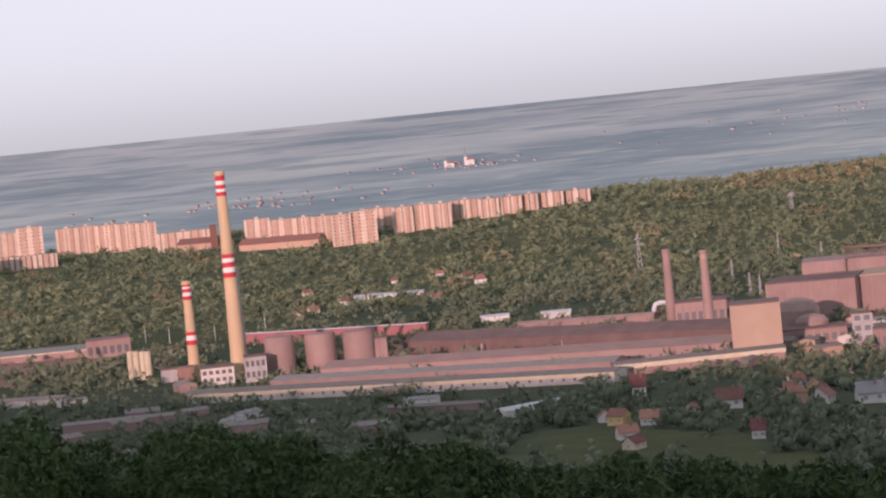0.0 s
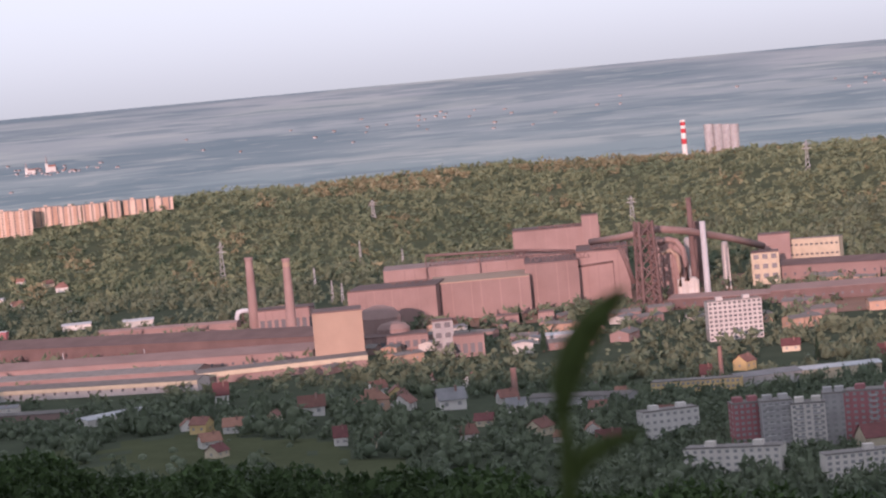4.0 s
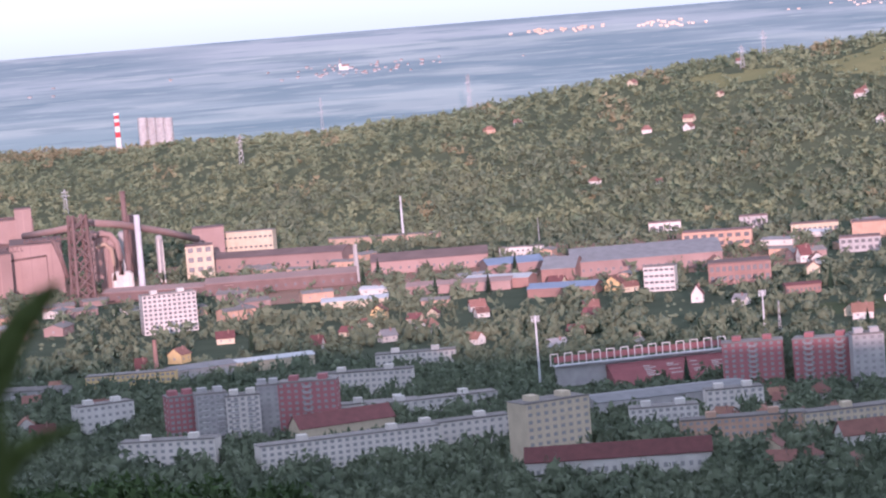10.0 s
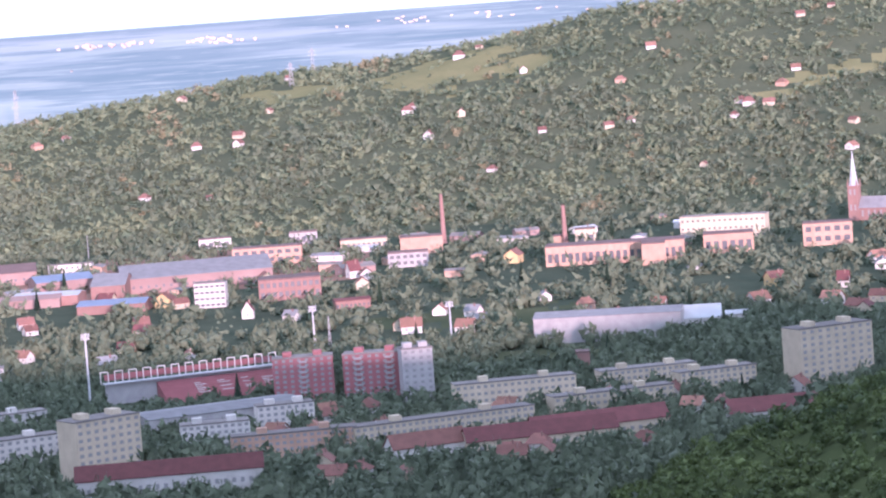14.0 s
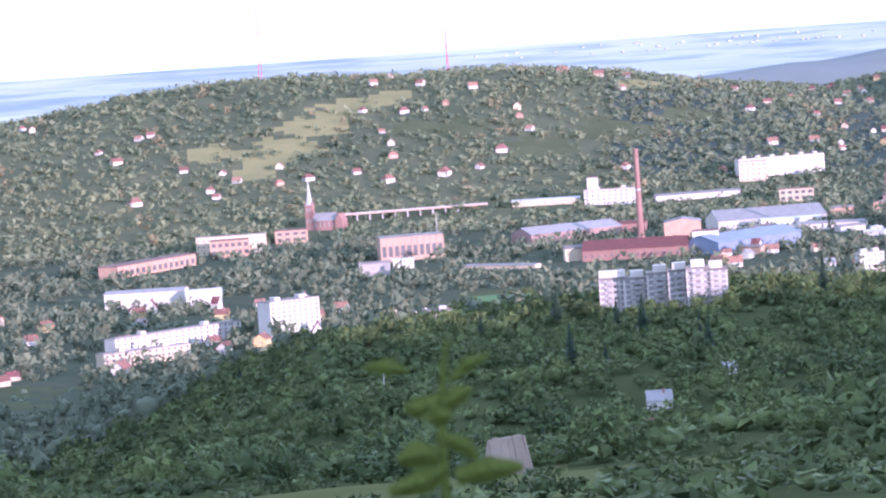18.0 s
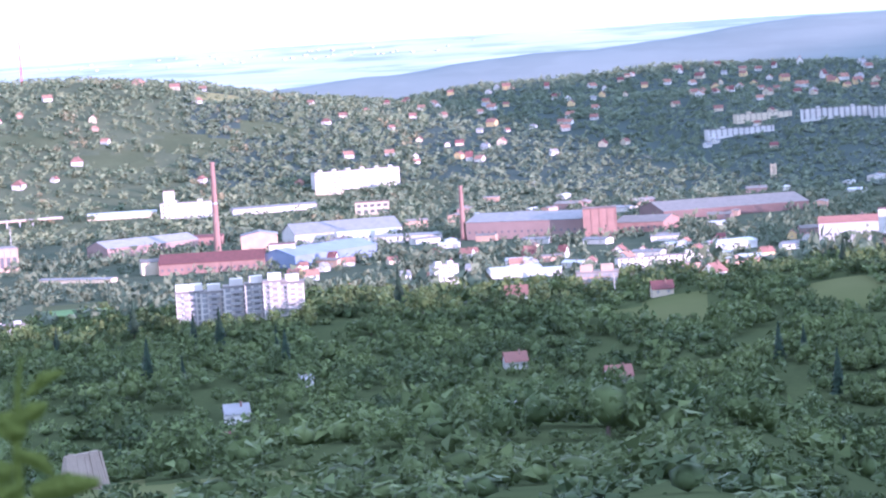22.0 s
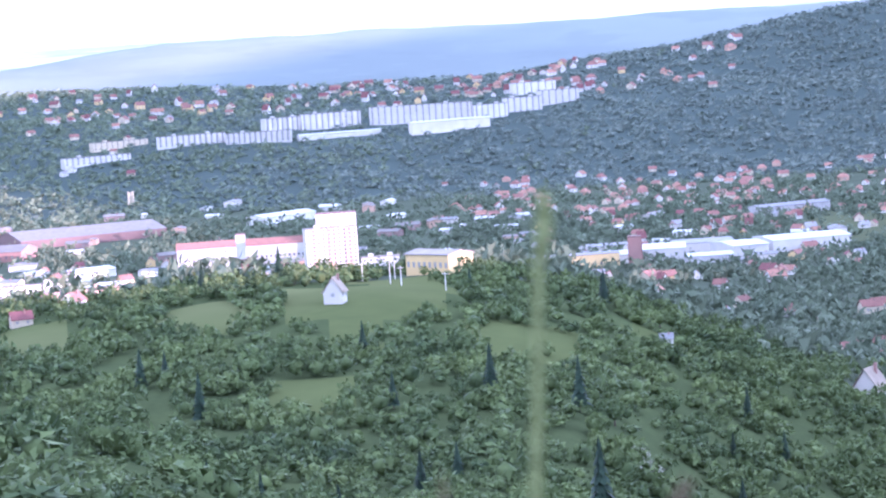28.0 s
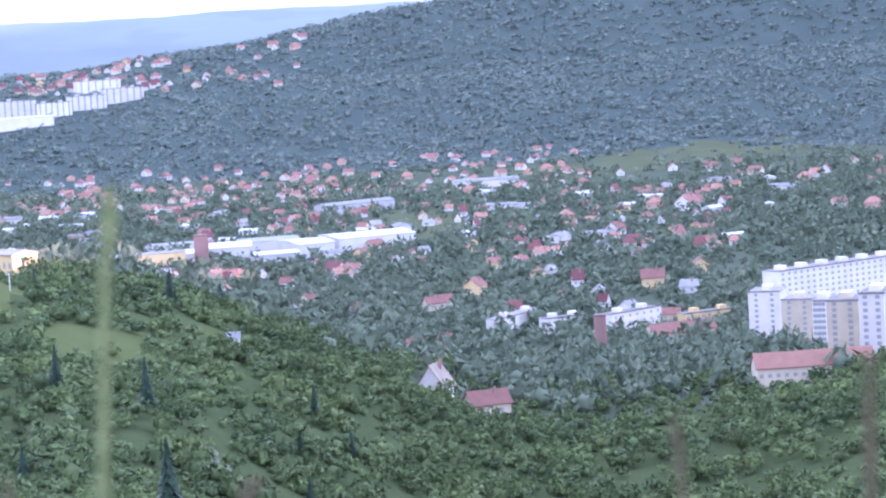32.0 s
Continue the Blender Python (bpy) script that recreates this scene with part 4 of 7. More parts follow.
# ---- special buildings ----
def church(az, d):
    """Brick church: square tower with pinnacles, tall pale spire, nave with a steep roof and a transept."""
    ob = thing("church", "red brick church with a tall pale pointed spire", "church", az, d, -20, radius=26)
    part("tower", solid((-4, 4, 0, 8, -4, 27), (-4.4, 4.4, -0.4, 8.4, 18, 18.7), (-4.5, 4.5, -0.5, 8.5, 26.4, 27.3)), "brick", ob)
    part("spire", lathe([(4.2, 27.3), (3.6, 29), (2.2, 38), (0.9, 48), (0.12, 55)], 8, 0, 4), "pale_roof", ob, "pale copper-covered spire")
    for sx in (-3.7, 3.7):
        for y in (0.4, 7.6):
            part("pinnacle", lathe([(0.7, 26), (0.7, 29), (0.05, 33)], 6, sx, y), "brick", ob)
    for z in (8, 20):
        for x in (-1.7, 1.7):
            part("window", solid((x - 0.7, x + 0.7, -0.1, 0.1, z, z + 4.5)), "glass", ob)
    v = [(4, 0.5, -4), (30, 0.5, -4), (30, 14, -4), (4, 14, -4), (4, 0.5, 10), (30, 0.5, 10), (30, 14, 10), (4, 14, 10), (4, 7.2, 18), (30, 7.2, 18)]
    part("nave", (v, [(0, 1, 5, 4), (2, 3, 7, 6), (1, 2, 6, 9, 5), (3, 0, 4, 8, 7), (4, 5, 9, 8), (6, 7, 8, 9)]), "brick", ob)
    s = [(3.6, -0.2, 9.6), (30.4, -0.2, 9.6), (30.4, 7.2, 18.3), (3.6, 7.2, 18.3)]
    part("roof", (s + [(x, 14.4 - y, z) for x, y, z in s], [(0, 1, 2, 3), (7, 6, 5, 4)]), "slate", ob)
    v = [(30, -2, -4), (38, -2, -4), (38, 16, -4), (30, 16, -4), (30, -2, 10), (38, -2, 10), (38, 16, 10), (30, 16, 10), (34, -2, 17), (34, 16, 17)]
    part("transept", (v, [(0, 1, 5, 8, 4), (2, 3, 7, 9, 6), (1, 2, 6, 5), (3, 0, 4, 7), (4, 8, 9, 7), (8, 5, 6, 9)]), "brick", ob)
    for k in range(5):
        part("window", solid((6.5 + k * 5, 8 + k * 5, 0.4, 0.6, 3, 8)), "glass", ob)
    return ob


def viaduct(az0, d0, az1, d1):
    """A raised road deck on slab piers."""
    a, b = spot(az0, d0), spot(az1, d1)
    ob = tagged(new("viaduct"), "pale concrete road viaduct on slab piers", "viaduct")
    ob.matrix_basis = pose(a.x, a.y, min(a.z, b.z) - 2, 0, 0, math.degrees(math.atan2(b.y - a.y, b.x - a.x)))
    n = math.hypot(b.x - a.x, b.y - a.y)
    part("deck", solid((-20, n + 20, -4, 4, 8.5, 9.8)), "beige", ob)
    part("parapet", solid((-20, n + 20, -4.2, -4, 9.8, 10.7)), "grey", ob)
    part("parapet", solid((-20, n + 20, 4, 4.2, 9.8, 10.7)), "grey", ob)
    for k in range(int(n // 14) + 1):
        part("pier", solid((k * 14 - 0.8, k * 14 + 0.8, -3, 3, -6, 8.5)), "grey", ob)
    return ob


def stadium(az0, d0, az1, d1):
    """A long stand: stepped red terraces with pale seat shapes, a row of steel roof portals, and the pitch before it."""
    a, b = spot(az0, d0), spot(az1, d1)
    ob = tagged(new("stadium_stand"), "red stadium stand with a row of steel roof frames", "stadium")
    ob.matrix_basis = pose(a.x, a.y, a.z, 0, 0, math.degrees(math.atan2(b.y - a.y, b.x - a.x)))
    n = math.hypot(b.x - a.x, b.y - a.y)
    for k in range(12):
        part("terrace_step", solid((n * 0.3, n, -20 + k * 1.7, -18.3 + k * 1.7, -2, 0.8 + k * 0.75)), "pink", ob)
    for x, rows in ((0.5, (3, 4, 5, 6, 7, 8)), (0.64, (3, 5, 7, 8)), (0.78, (3, 4, 6, 8)), (0.9, (4, 5, 6, 7))):
        for k in rows:
            part("seat_row", solid((n * x, n * x + (6 if k % 2 else 3.5), -19.9 + k * 1.7, -18.6 + k * 1.7, 0.8 + k * 0.75, 1.1 + k * 0.75)), "white", ob, "white seats set among the red ones")
    part("back_wall", solid((0, n, 0.5, 1.2, -2, 11)), "grey", ob)
    part("roof", solid((-1, n + 1, -3, 1.5, 10.8, 11.4)), "pale_roof", ob)
    for k in range(13):
        u = n * k / 12
        part("roof_frame", join(bar((u - 2, 0.8, 11), (u - 2, 0.8, 17), 0.22), bar((u + 2, 0.8, 11), (u + 2, 0.8, 17), 0.22), bar((u - 2, 0.8, 17), (u + 2, 0.8, 17), 0.22)), "redwhite_w", ob)
    part("advert_panel", solid((0, n, 1.3, 1.5, 12.5, 15.5)), "pink", ob, "dull red cladding behind the frames")
    TAKEN.append(((a.x + b.x) / 2, (a.y + b.y) / 2, n * 0.5))
    return ob


def stone_hut(az, d):
    """A weathered hut with a tall shaggy roof."""
    ob = thing("field_hut", "small weathered field hut with a steep shaggy straw roof", "hut", az, d, 15, radius=4)
    part("wall", solid((-1.7, 1.7, 0, 3.2, -1.5, 1.6)), "white", ob)
    rng = random.Random(5)
    v = [(-2.1, -0.4, 1.4), (2.1, -0.4, 1.4), (2.1, 3.6, 1.4), (-2.1, 3.6, 1.4), (-1.9, 1.2, 4.6), (1.6, 1.3, 4.9), (1.6, 2.0, 4.9), (-1.9, 2.0, 4.6)]
    part("roof", (v, [(0, 1, 5, 4), (1, 2, 6, 5), (2, 3, 7, 6), (3, 0, 4, 7), (4, 5, 6, 7), (3, 2, 1, 0)]), "wood", ob)
    for k in range(14):
        u = -2.0 + 4.0 * k / 13
        part("straw_bundle", bar((u, -0.5, 1.3 + rng.uniform(-0.2, 0.1)), (u * 0.85, 1.2, 4.5 + rng.uniform(-0.1, 0.4)), 0.13), "wood", ob)
    # near-black plate stands for the dark inside an open doorway
    part("door", solid((0.3, 1.1, -0.06, 0.05, 0, 1.4)), "dark_open", ob)
    return ob


# ---- power station and steelworks ----
chimney('tall pale concrete power-station chimney with red and white bands', 32.33, 2164, 156.4, 6.2, 3.6, shaft='shaft', bands=((0.5, 0.525, 'redwhite_r'), (0.525, 0.55, 'redwhite_w'), (0.55, 0.575, 'redwhite_r'), (0.575, 0.595, 'redwhite_w'), (0.595, 0.615, 'redwhite_r'), (0.9, 0.92, 'redwhite_r'), (0.92, 0.935, 'redwhite_w'), (0.935, 0.955, 'redwhite_r'), (0.955, 0.975, 'redwhite_w'), (0.975, 1.0, 'redwhite_r')))
chimney('shorter pale concrete chimney with red and white bands', 33.23, 2216, 73.8, 4.6, 3.2, shaft='shaft', bands=((0.36, 0.41, 'redwhite_r'), (0.41, 0.46, 'redwhite_w'), (0.46, 0.5, 'redwhite_r'), (0.84, 0.88, 'redwhite_r'), (0.88, 0.92, 'redwhite_w'), (0.92, 0.96, 'redwhite_r'), (0.96, 0.98, 'redwhite_w'), (0.98, 1.0, 'redwhite_r')))
chimney('plain slender grey flue beside the power-station chimney', 32.2, 2190, 82.8, 2.6, 1.8, shaft='grey')
tank('pale green upright silo in a row', 34.5, 2270, 2.6, 22.5, material='cream')
tank('pale green upright silo in a row', 34.38, 2262, 2.6, 22.5, material='cream')
tank('pale green upright silo in a row', 34.25, 2256, 2.6, 22.4, material='cream')
tank('pale green upright silo in a row', 34.15, 2250, 2.6, 22.4, material='cream')
works_block('magenta-grey switch house beside the chimneys', 33.75, 2202, 12.0, 14, 9.7, wall='grey', ribs=3)
works_block('dark red boiler annex beside the chimneys', 33.42, 2194, 11.9, 12, 10.7, wall='brick', ribs=3)
works_block('pale boiler house between the two chimneys', 32.78, 2128, 24.1, 22, 12.8, wall='panel', ribs=5, windows_rows=2)
works_block('grey turbine hall annex at the tall chimney', 32.0, 2118, 15.8, 18, 18.8, wall='grey', ribs=4, windows_rows=2)
works_block('brown warehouse at the edge of the yard', 34.91, 2554, 38.8, 30, 15.7, wall='rust', ribs=6, windows_rows=1)
hall('very long low shed with a grey roof and pale ridge', 37.16, 2598, 166.1, 45, 7, turn=-11.8, wall='rust', roof='slate', rise=0.12, band=1.2)
hall('long low store beside the bare yard', 36.88, 2126, 78.2, 16, 5, turn=-27.4, wall='grey', roof='felt')
hall('low wall-like store among trees', 34.86, 1888, 75.7, 14, 5, turn=-6.1, wall='rust', roof='felt')
tank('rust-brown steel gas holder in the valley', 31.48, 2150, 11.5, 30.2, material='rust', dome=0.05)
tank('rust-brown steel gas holder in the valley', 30.65, 2156, 12, 28.9, material='rust', dome=0.05)
tank('rust-brown steel gas holder in the valley', 29.87, 2148, 12, 28.8, material='rust', dome=0.05)
works_block('narrow brick tower beside the gas holders', 29.46, 2146, 10.7, 12, 21.1, wall='rust', ribs=2)
hall('long red pipe bridge with a pale strip', 30.42, 2476, 191.4, 5, 9, turn=-30.8, wall='pink', roof='pale_roof', rise=0.1, name='pipe_bridge', category='pipe bridge')
hall('longest front hall with a cream eaves band', 29.29, 1925, 329.8, 22, 7, turn=-27.1, wall='grey', roof='felt', band=2.6, bays=40)
hall('second long rust-roofed rolling hall', 28.34, 1961, 264.0, 26, 9, turn=-24.7, wall='rust', roof='felt', bays=36)
hall('third long rolling hall with a dusty roof', 26.65, 2012, 312.8, 40, 10, turn=-20.6, wall='rust', roof='rust', bays=40)
hall('long cream-edged hall ending at the tall cube', 23.0, 1900, 116.6, 18, 8, turn=8.9, wall='rust', roof='felt', band=3.0)
hall('dark long ore store with a brown roof', 25.73, 2110, 298.2, 50, 13, turn=-33.4, wall='rust_dark', roof='rust_dark', rise=0.2)
hall('rail-side loading shed with rusty frame roof', 25.27, 2317, 119.1, 14, 8, turn=-17.6, wall='rust', roof='rust')
hall('long low shed by the sidings', 28.26, 1768, 92.5, 12, 4, turn=-24.3, wall='rust', roof='felt')
hall('white-roofed depot at the sidings', 26.4, 1682, 46.2, 16, 4.5, turn=37.3, wall='white', roof='pale_roof')
hall('distant white sheds under the ridge', 29.18, 2914, 75.2, 12, 4.5, turn=-15.4, wall='white', roof='pale_roof')
hall('small white shed beneath the wood', 27.06, 2488, 25.4, 14, 4.4, wall='white', roof='pale_roof')
hall('small white shed with pale roof', 25.82, 2436, 26.0, 14, 6.6, wall='white', roof='pale_roof')
chimney('tall rust-red brick chimney in the valley', 23.49, 2264, 59.0, 4.2, 3.0, shaft='rust')
chimney('tall rust-red brick chimney with pale top', 22.74, 2128, 63.4, 4.2, 2.8, shaft='rust', bands=((0.94, 0.99, 'beige'),))
works_block('large windowless beige cube building', 21.81, 1924, 33.1, 34, 37.9, wall='beige', ribs=1)
works_block('rust furnace house behind the chimneys', 22.83, 2208, 43.7, 30, 21.1, wall='rust', ribs=8, windows_rows=1)
tank('pink dusty dome-topped furnace in the valley', 20.96, 2060, 16, 20.5, material='rust', dome=0.55)
tank('dusty round furnace beside the dome', 20.69, 2032, 12, 14.1, material='rust', dome=0.4)
works_block('low rust workshop row in the valley', 20.68, 2004, 46.1, 30, 10.4, wall='rust', ribs=8, windows_rows=1)
works_block('grey loading tower in the valley', 19.69, 1942, 13.2, 14, 23.2, wall='grey', ribs=2, windows_rows=3)
works_block('dusty pump house in the valley', 19.19, 1910, 20.2, 16, 14.4, wall='rust', ribs=4, windows_rows=1)
works_block('small gabled plant room in the valley', 18.36, 2096, 15.9, 12, 9.2, wall='rust', ribs=3, windows_rows=1)
works_block('small rust plant room in the valley', 17.57, 2098, 10.9, 12, 9.2, wall='rust', ribs=3, windows_rows=1)
hall('long low dusty stores in the valley', 19.61, 2046, 71.4, 12, 5, turn=-23.1, wall='rust', roof='felt')
hall('white-gabled shed in the trees', 18.1, 1898, 14.0, 14, 6.8, wall='white', roof='slate', ridge_along=False)
hall('pale round-roofed store in the valley', 17.32, 1942, 19.4, 14, 6.1, wall='grey', roof='pale_roof')
works_block('rust-coloured rolling mill lower front', 20.66, 2180, 68.2, 60, 30.7, turn=-8, ribs=10)
works_block('rust-coloured rolling mill middle front with pale roof edge', 18.84, 2200, 75.7, 70, 29.2, ribs=10, roof='beige')
works_block('upper rust-coloured mill aisle in the valley', 19.32, 2290, 116.8, 60, 36.6, ribs=14, roof='rust')
works_block('big rust-coloured mill bay in the valley', 17.38, 2220, 41.3, 70, 36.5, ribs=5)
works_block('tall rust-coloured mill bay with flat roof', 16.33, 2240, 40.3, 80, 40.7, ribs=5)
works_block('top charging house of the mill', 17.22, 2330, 71.3, 40, 56.7, ribs=8, wall='rust')
works_block('small tower on the mill roof', 16.52, 2325, 12.6, 16, 65.0, ribs=2, wall='rust')
lattice('rust-red steel charging tower of the furnace', 15.45, 2150, 67.0, 14, material='rust_dark', thick=0.9, top=0.75, turn=20, name='charging_tower', category='steel tower')
chimney('dark red slim stack beside the furnace', 14.5, 2252, 74.6, 2.6, 2.0, shaft='rust_dark')
chimney('broad dark stack beside the furnace', 14.39, 2330, 49.6, 3.4, 3.0, shaft='rust_dark')
chimney('bright sunlit steel chimney in the valley', 14.26, 2232, 58.0, 2.6, 2.3, shaft='pale_roof', crown=False)
tank('rust-coloured upright stove of the furnace', 15.19, 2260, 6, 42.0, material='rust', dome=0.8)
tank('rust-coloured upright stove of the furnace', 15.0, 2260, 6, 41.4, material='rust', dome=0.8)
tank('rust-coloured upright stove of the furnace', 14.82, 2260, 6, 34.9, material='rust', dome=0.8)
tank('white upright tank in the valley', 14.71, 2240, 4.2, 13.7, material='white')
tank('white upright tank in the valley', 14.57, 2240, 4.2, 13.3, material='white')
tank('grey slim stove with rounded top', 14.59, 2300, 3, 39.3, material='grey', dome=0.9)
tank('grey slim vessel with rounded top', 13.85, 2300, 3, 33.6, material='grey', dome=0.9)
works_block('sunlit gabled end building in the valley', 13.06, 2280, 21.4, 20, 25.7, wall='cream', ribs=3, windows_rows=3)
works_block('rust tower block behind offices', 12.85, 2400, 25.9, 22, 32.0, wall='rust', ribs=3)
block('sunlit long office wing with window bands', 12.06, 2420, 43.9, 14, 25.2, turn=-14, rows=3, bays=10, wall='cream', name='office_building', category='office building', win=(2.6, 1.6), huts=0)
hall('long rust-red hall with a low roof', 11.59, 2295, 116.3, 40, 12, turn=-16.0, wall='rust', roof='rust_dark', bays=14)
hall('low rust roof in front of the works', 13.77, 2121, 101.7, 26, 7, turn=-16.0, wall='rust_dark', roof='rust', bays=12)
hall('long rust rolling hall in the valley', 11.47, 2106, 113.5, 34, 9, turn=-3.0, wall='rust_dark', roof='rust', bays=16)
block('ten-storey white office tower with a gridded front', 13.75, 1874, 36.2, 14, 26.1, turn=10, rows=9, bays=11, wall='slope_panel', ends=2, name='office_tower', category='office building', win=(1.9, 1.5))
hall('long pale wall at the wood', 9.32, 2500, 101.6, 8, 6, turn=-16.0, wall='beige', roof='felt')
pole('tall pale flare mast in the valley', 8.91, 2528, 37.5, r=1.3, material='pale_roof')
chimney('slim grey works chimney in the valley', 9.9, 2126, 27.5, 1.6, 1.2, shaft='grey')
chimney('short brick stump chimney in the valley', 18.34, 1650, 14.1, 2.0, 1.7)
chimney('slim brick chimney by the yellow school', 14.13, 1610, 22.4, 1.6, 1.1)
block('long yellow school building in the valley', 14.67, 1576, 50.3, 12, 8.8, turn=-8, rows=3, bays=18, wall='yellow', name='school', category='school', huts=0)
hall('long grey hall with a pale roof', 13.15, 1595, 38.0, 18, 7, turn=21.6, wall='grey', roof='slate')
hall('long cream low hall in the valley', 11.8, 1616, 51.6, 14, 6, turn=13.4, wall='cream', roof='pale_roof')
hall('grey store by the stump chimney', 17.07, 1552, 59.5, 14, 7, turn=-23.8, wall='grey', roof='felt')


# ---- blocks of flats in the near valley ----
block('white four-storey flats in the valley', 15.21, 1400, 28.9, 12, 14.0, turn=18, rows=4, bays=8, wall='white', ends=2, group='flats')
block('red and grey ten-storey flats', 13.66, 1326, 14.0, 14, 24.0, turn=10, rows=9, bays=5, wall='pink', group='tall red flats', ends=2)
block('grey stepped ten-storey flats in the valley', 13.07, 1316, 14.8, 14, 25.4, turn=6, rows=9, bays=5, wall='grey', group='tall red flats', loggia=2)
block('pale grey stepped ten-storey flats', 12.45, 1314, 15.8, 14, 23.6, rows=9, bays=5, wall='panel', group='tall red flats', loggia=2)
block('grey stair tower of the red flats', 11.92, 1336, 11.2, 14, 24.6, rows=9, bays=3, wall='grey', group='tall red flats')
block('red ten-storey flats with pale balcony bay', 11.13, 1334, 28.0, 14, 25.2, turn=-8, rows=9, bays=8, wall='pink', group='tall red flats', loggia=1, ends=2)
block('long pale four-storey flats behind trees', 9.94, 1461, 50.2, 12, 12, turn=-6.9, rows=4, bays=16, wall='panel', group='flats')
block('long pale four-storey flats in the valley', 8.87, 1533, 43.9, 12, 12, turn=-2.6, rows=4, bays=14, wall='panel', group='flats')
block('low white service building in the valley', 9.71, 1374, 38.7, 12, 7, turn=0.0, rows=2, bays=10, wall='white', group='flats')
hall('dark maroon roofed terrace in the valley', 10.36, 1299, 47.7, 14, 9, turn=22.2, wall='cream', roof='tile_dark', rise=0.8, bays=12)
block('long pale flats in the front row', 14.07, 1268, 45.0, 12, 12, turn=-15.5, rows=4, bays=12, wall='panel', group='flats')
block('long pale five-storey flats in the front row', 10.32, 1227, 81.7, 12, 13, turn=14.2, rows=5, bays=24, wall='panel', group='flats')
block('pale five-storey flats beside the hotel', 8.13, 1254, 52.0, 12, 12, turn=17.9, rows=4, bays=14, wall='panel', group='flats')
block('white three-storey flats in the valley', 8.54, 1366, 64.1, 12, 8, turn=14.5, rows=3, bays=16, wall='white', group='flats')
block('nine-storey cream hostel with square windows', 6.05, 1178, 31.0, 16, 28.3, turn=30, rows=9, bays=8, wall='cream', name='hostel_tower', category='apartment block', win=(1.9, 1.5))
hall('long dark flat grey hall roof', 3.63, 1321, 76.8, 30, 8, turn=18.2, wall='grey', roof='slate', rise=0.08)
block('white and red four-storey flats', 3.89, 1257, 30.9, 12, 11, turn=3.7, rows=4, bays=10, wall='white', group='flats')
block('grey four-storey flats in the valley', 2.43, 1302, 26.7, 12, 11, turn=8.6, rows=4, bays=8, wall='panel', group='flats')
block('very long five-storey flats, peach at one end', 2.3, 1210, 54.1, 12, 11, turn=4.2, rows=4, bays=18, wall='peach', group='long flats')
block('very long pale five-storey flats', -0.81, 1224, 84.5, 12, 11, turn=20.8, rows=4, bays=28, wall='cream', group='long flats')
block('pale flats with stepped roofs', -2.29, 1311, 57.7, 12, 13, turn=10.0, rows=4, bays=18, wall='cream', group='long flats')
block('long cream four-storey flats in the valley', -4.29, 1282, 58.4, 12, 9, turn=20.0, rows=3, bays=18, wall='cream', group='long flats')
block('long pale four-storey flats by the trees', -5.03, 1339, 47.6, 12, 11, turn=17.1, rows=4, bays=16, wall='cream', group='long flats')
block('pale four-storey flats at the wood', -6.43, 1326, 39.2, 12, 10, turn=24.1, rows=4, bays=12, wall='cream', group='long flats')
block('red ten-storey tower in the valley', 2.02, 1380, 29.8, 14, 22.9, rows=9, bays=8, wall='pink', group='tall red flats', loggia=1, ends=2)
block('red ten-storey tower with pale bays', 0.58, 1370, 30.3, 14, 23.6, turn=-6, rows=9, bays=8, wall='pink', group='tall red flats', loggia=2, ends=2)
block('grey ten-storey tower in the valley', -0.32, 1350, 15.0, 14, 26.6, turn=8, rows=9, bays=4, wall='grey', group='tall red flats')
hall('long maroon-roofed terrace with dormers', 4.9, 1142, 76.2, 12, 8, turn=-1.5, wall='white', roof='tile_dark', rise=0.9, bays=22, name='terrace_row', category='terrace')
hall('long red-roofed terrace in the valley', -0.46, 1178, 33.3, 12, 6, turn=21.1, wall='white', roof='tile', rise=0.9, bays=9, name='terrace_row', category='terrace')
hall('long brown-roofed terrace in the valley', -2.78, 1186, 66.5, 12, 6, turn=13.9, wall='cream', roof='tile_dark', rise=0.9, bays=16, name='terrace_row', category='terrace')
hall('brown-roofed terrace with white gable', -4.0, 1206, 61.5, 12, 6, turn=19.0, wall='cream', roof='tile_dark', rise=0.9, bays=16, name='terrace_row', category='terrace')
hall('large pale sports hall with a grey roof', -4.23, 1539, 80.9, 30, 14, turn=-5.7, wall='grey', roof='slate', rise=0.12, bays=0, name='sports_hall', category='hall')
hall('white tent-like hall in the valley', -6.17, 1558, 20.9, 24, 6.7, wall='white', roof='pale_roof', rise=0.5, name='tent_hall', category='hall')
hall('white-roofed shop standing in the valley', -6.88, 1588, 12.7, 14, 4.1, wall='white', roof='pale_roof')
works_block('red brick stump tower by the field', -3.69, 1406, 6.2, 8, 11.5, wall='brick', ribs=2, name='brick_tower', category='tower')


# ---- old works quarter under the ridge ----
works_block('sunlit orange workshop block in the valley', 2.57, 2178, 52.6, 16, 13.5, turn=-6, wall='peach', ribs=8, windows_rows=2)
works_block('ruined dark shell of a building', 1.81, 2338, 22.4, 12, 10.2, wall='grey', ribs=5, windows_rows=1)
works_block('long ruined frame building in the valley', 0.59, 2242, 36.3, 12, 9.0, wall='cream', ribs=9, windows_rows=1)
works_block('low sunlit store at the wood', 3.6, 2380, 26.2, 10, 7.6, wall='white', ribs=4, windows_rows=1)
works_block('orange boiler house in the valley', -0.58, 2176, 31.8, 16, 13.0, wall='peach', ribs=4)
works_block('grey workshop with a low roof', -0.29, 2066, 28.9, 16, 10.6, wall='grey', ribs=6, windows_rows=2)
chimney('slender red brick chimney in the valley', -1.04, 2254, 38.7, 2.2, 1.3)
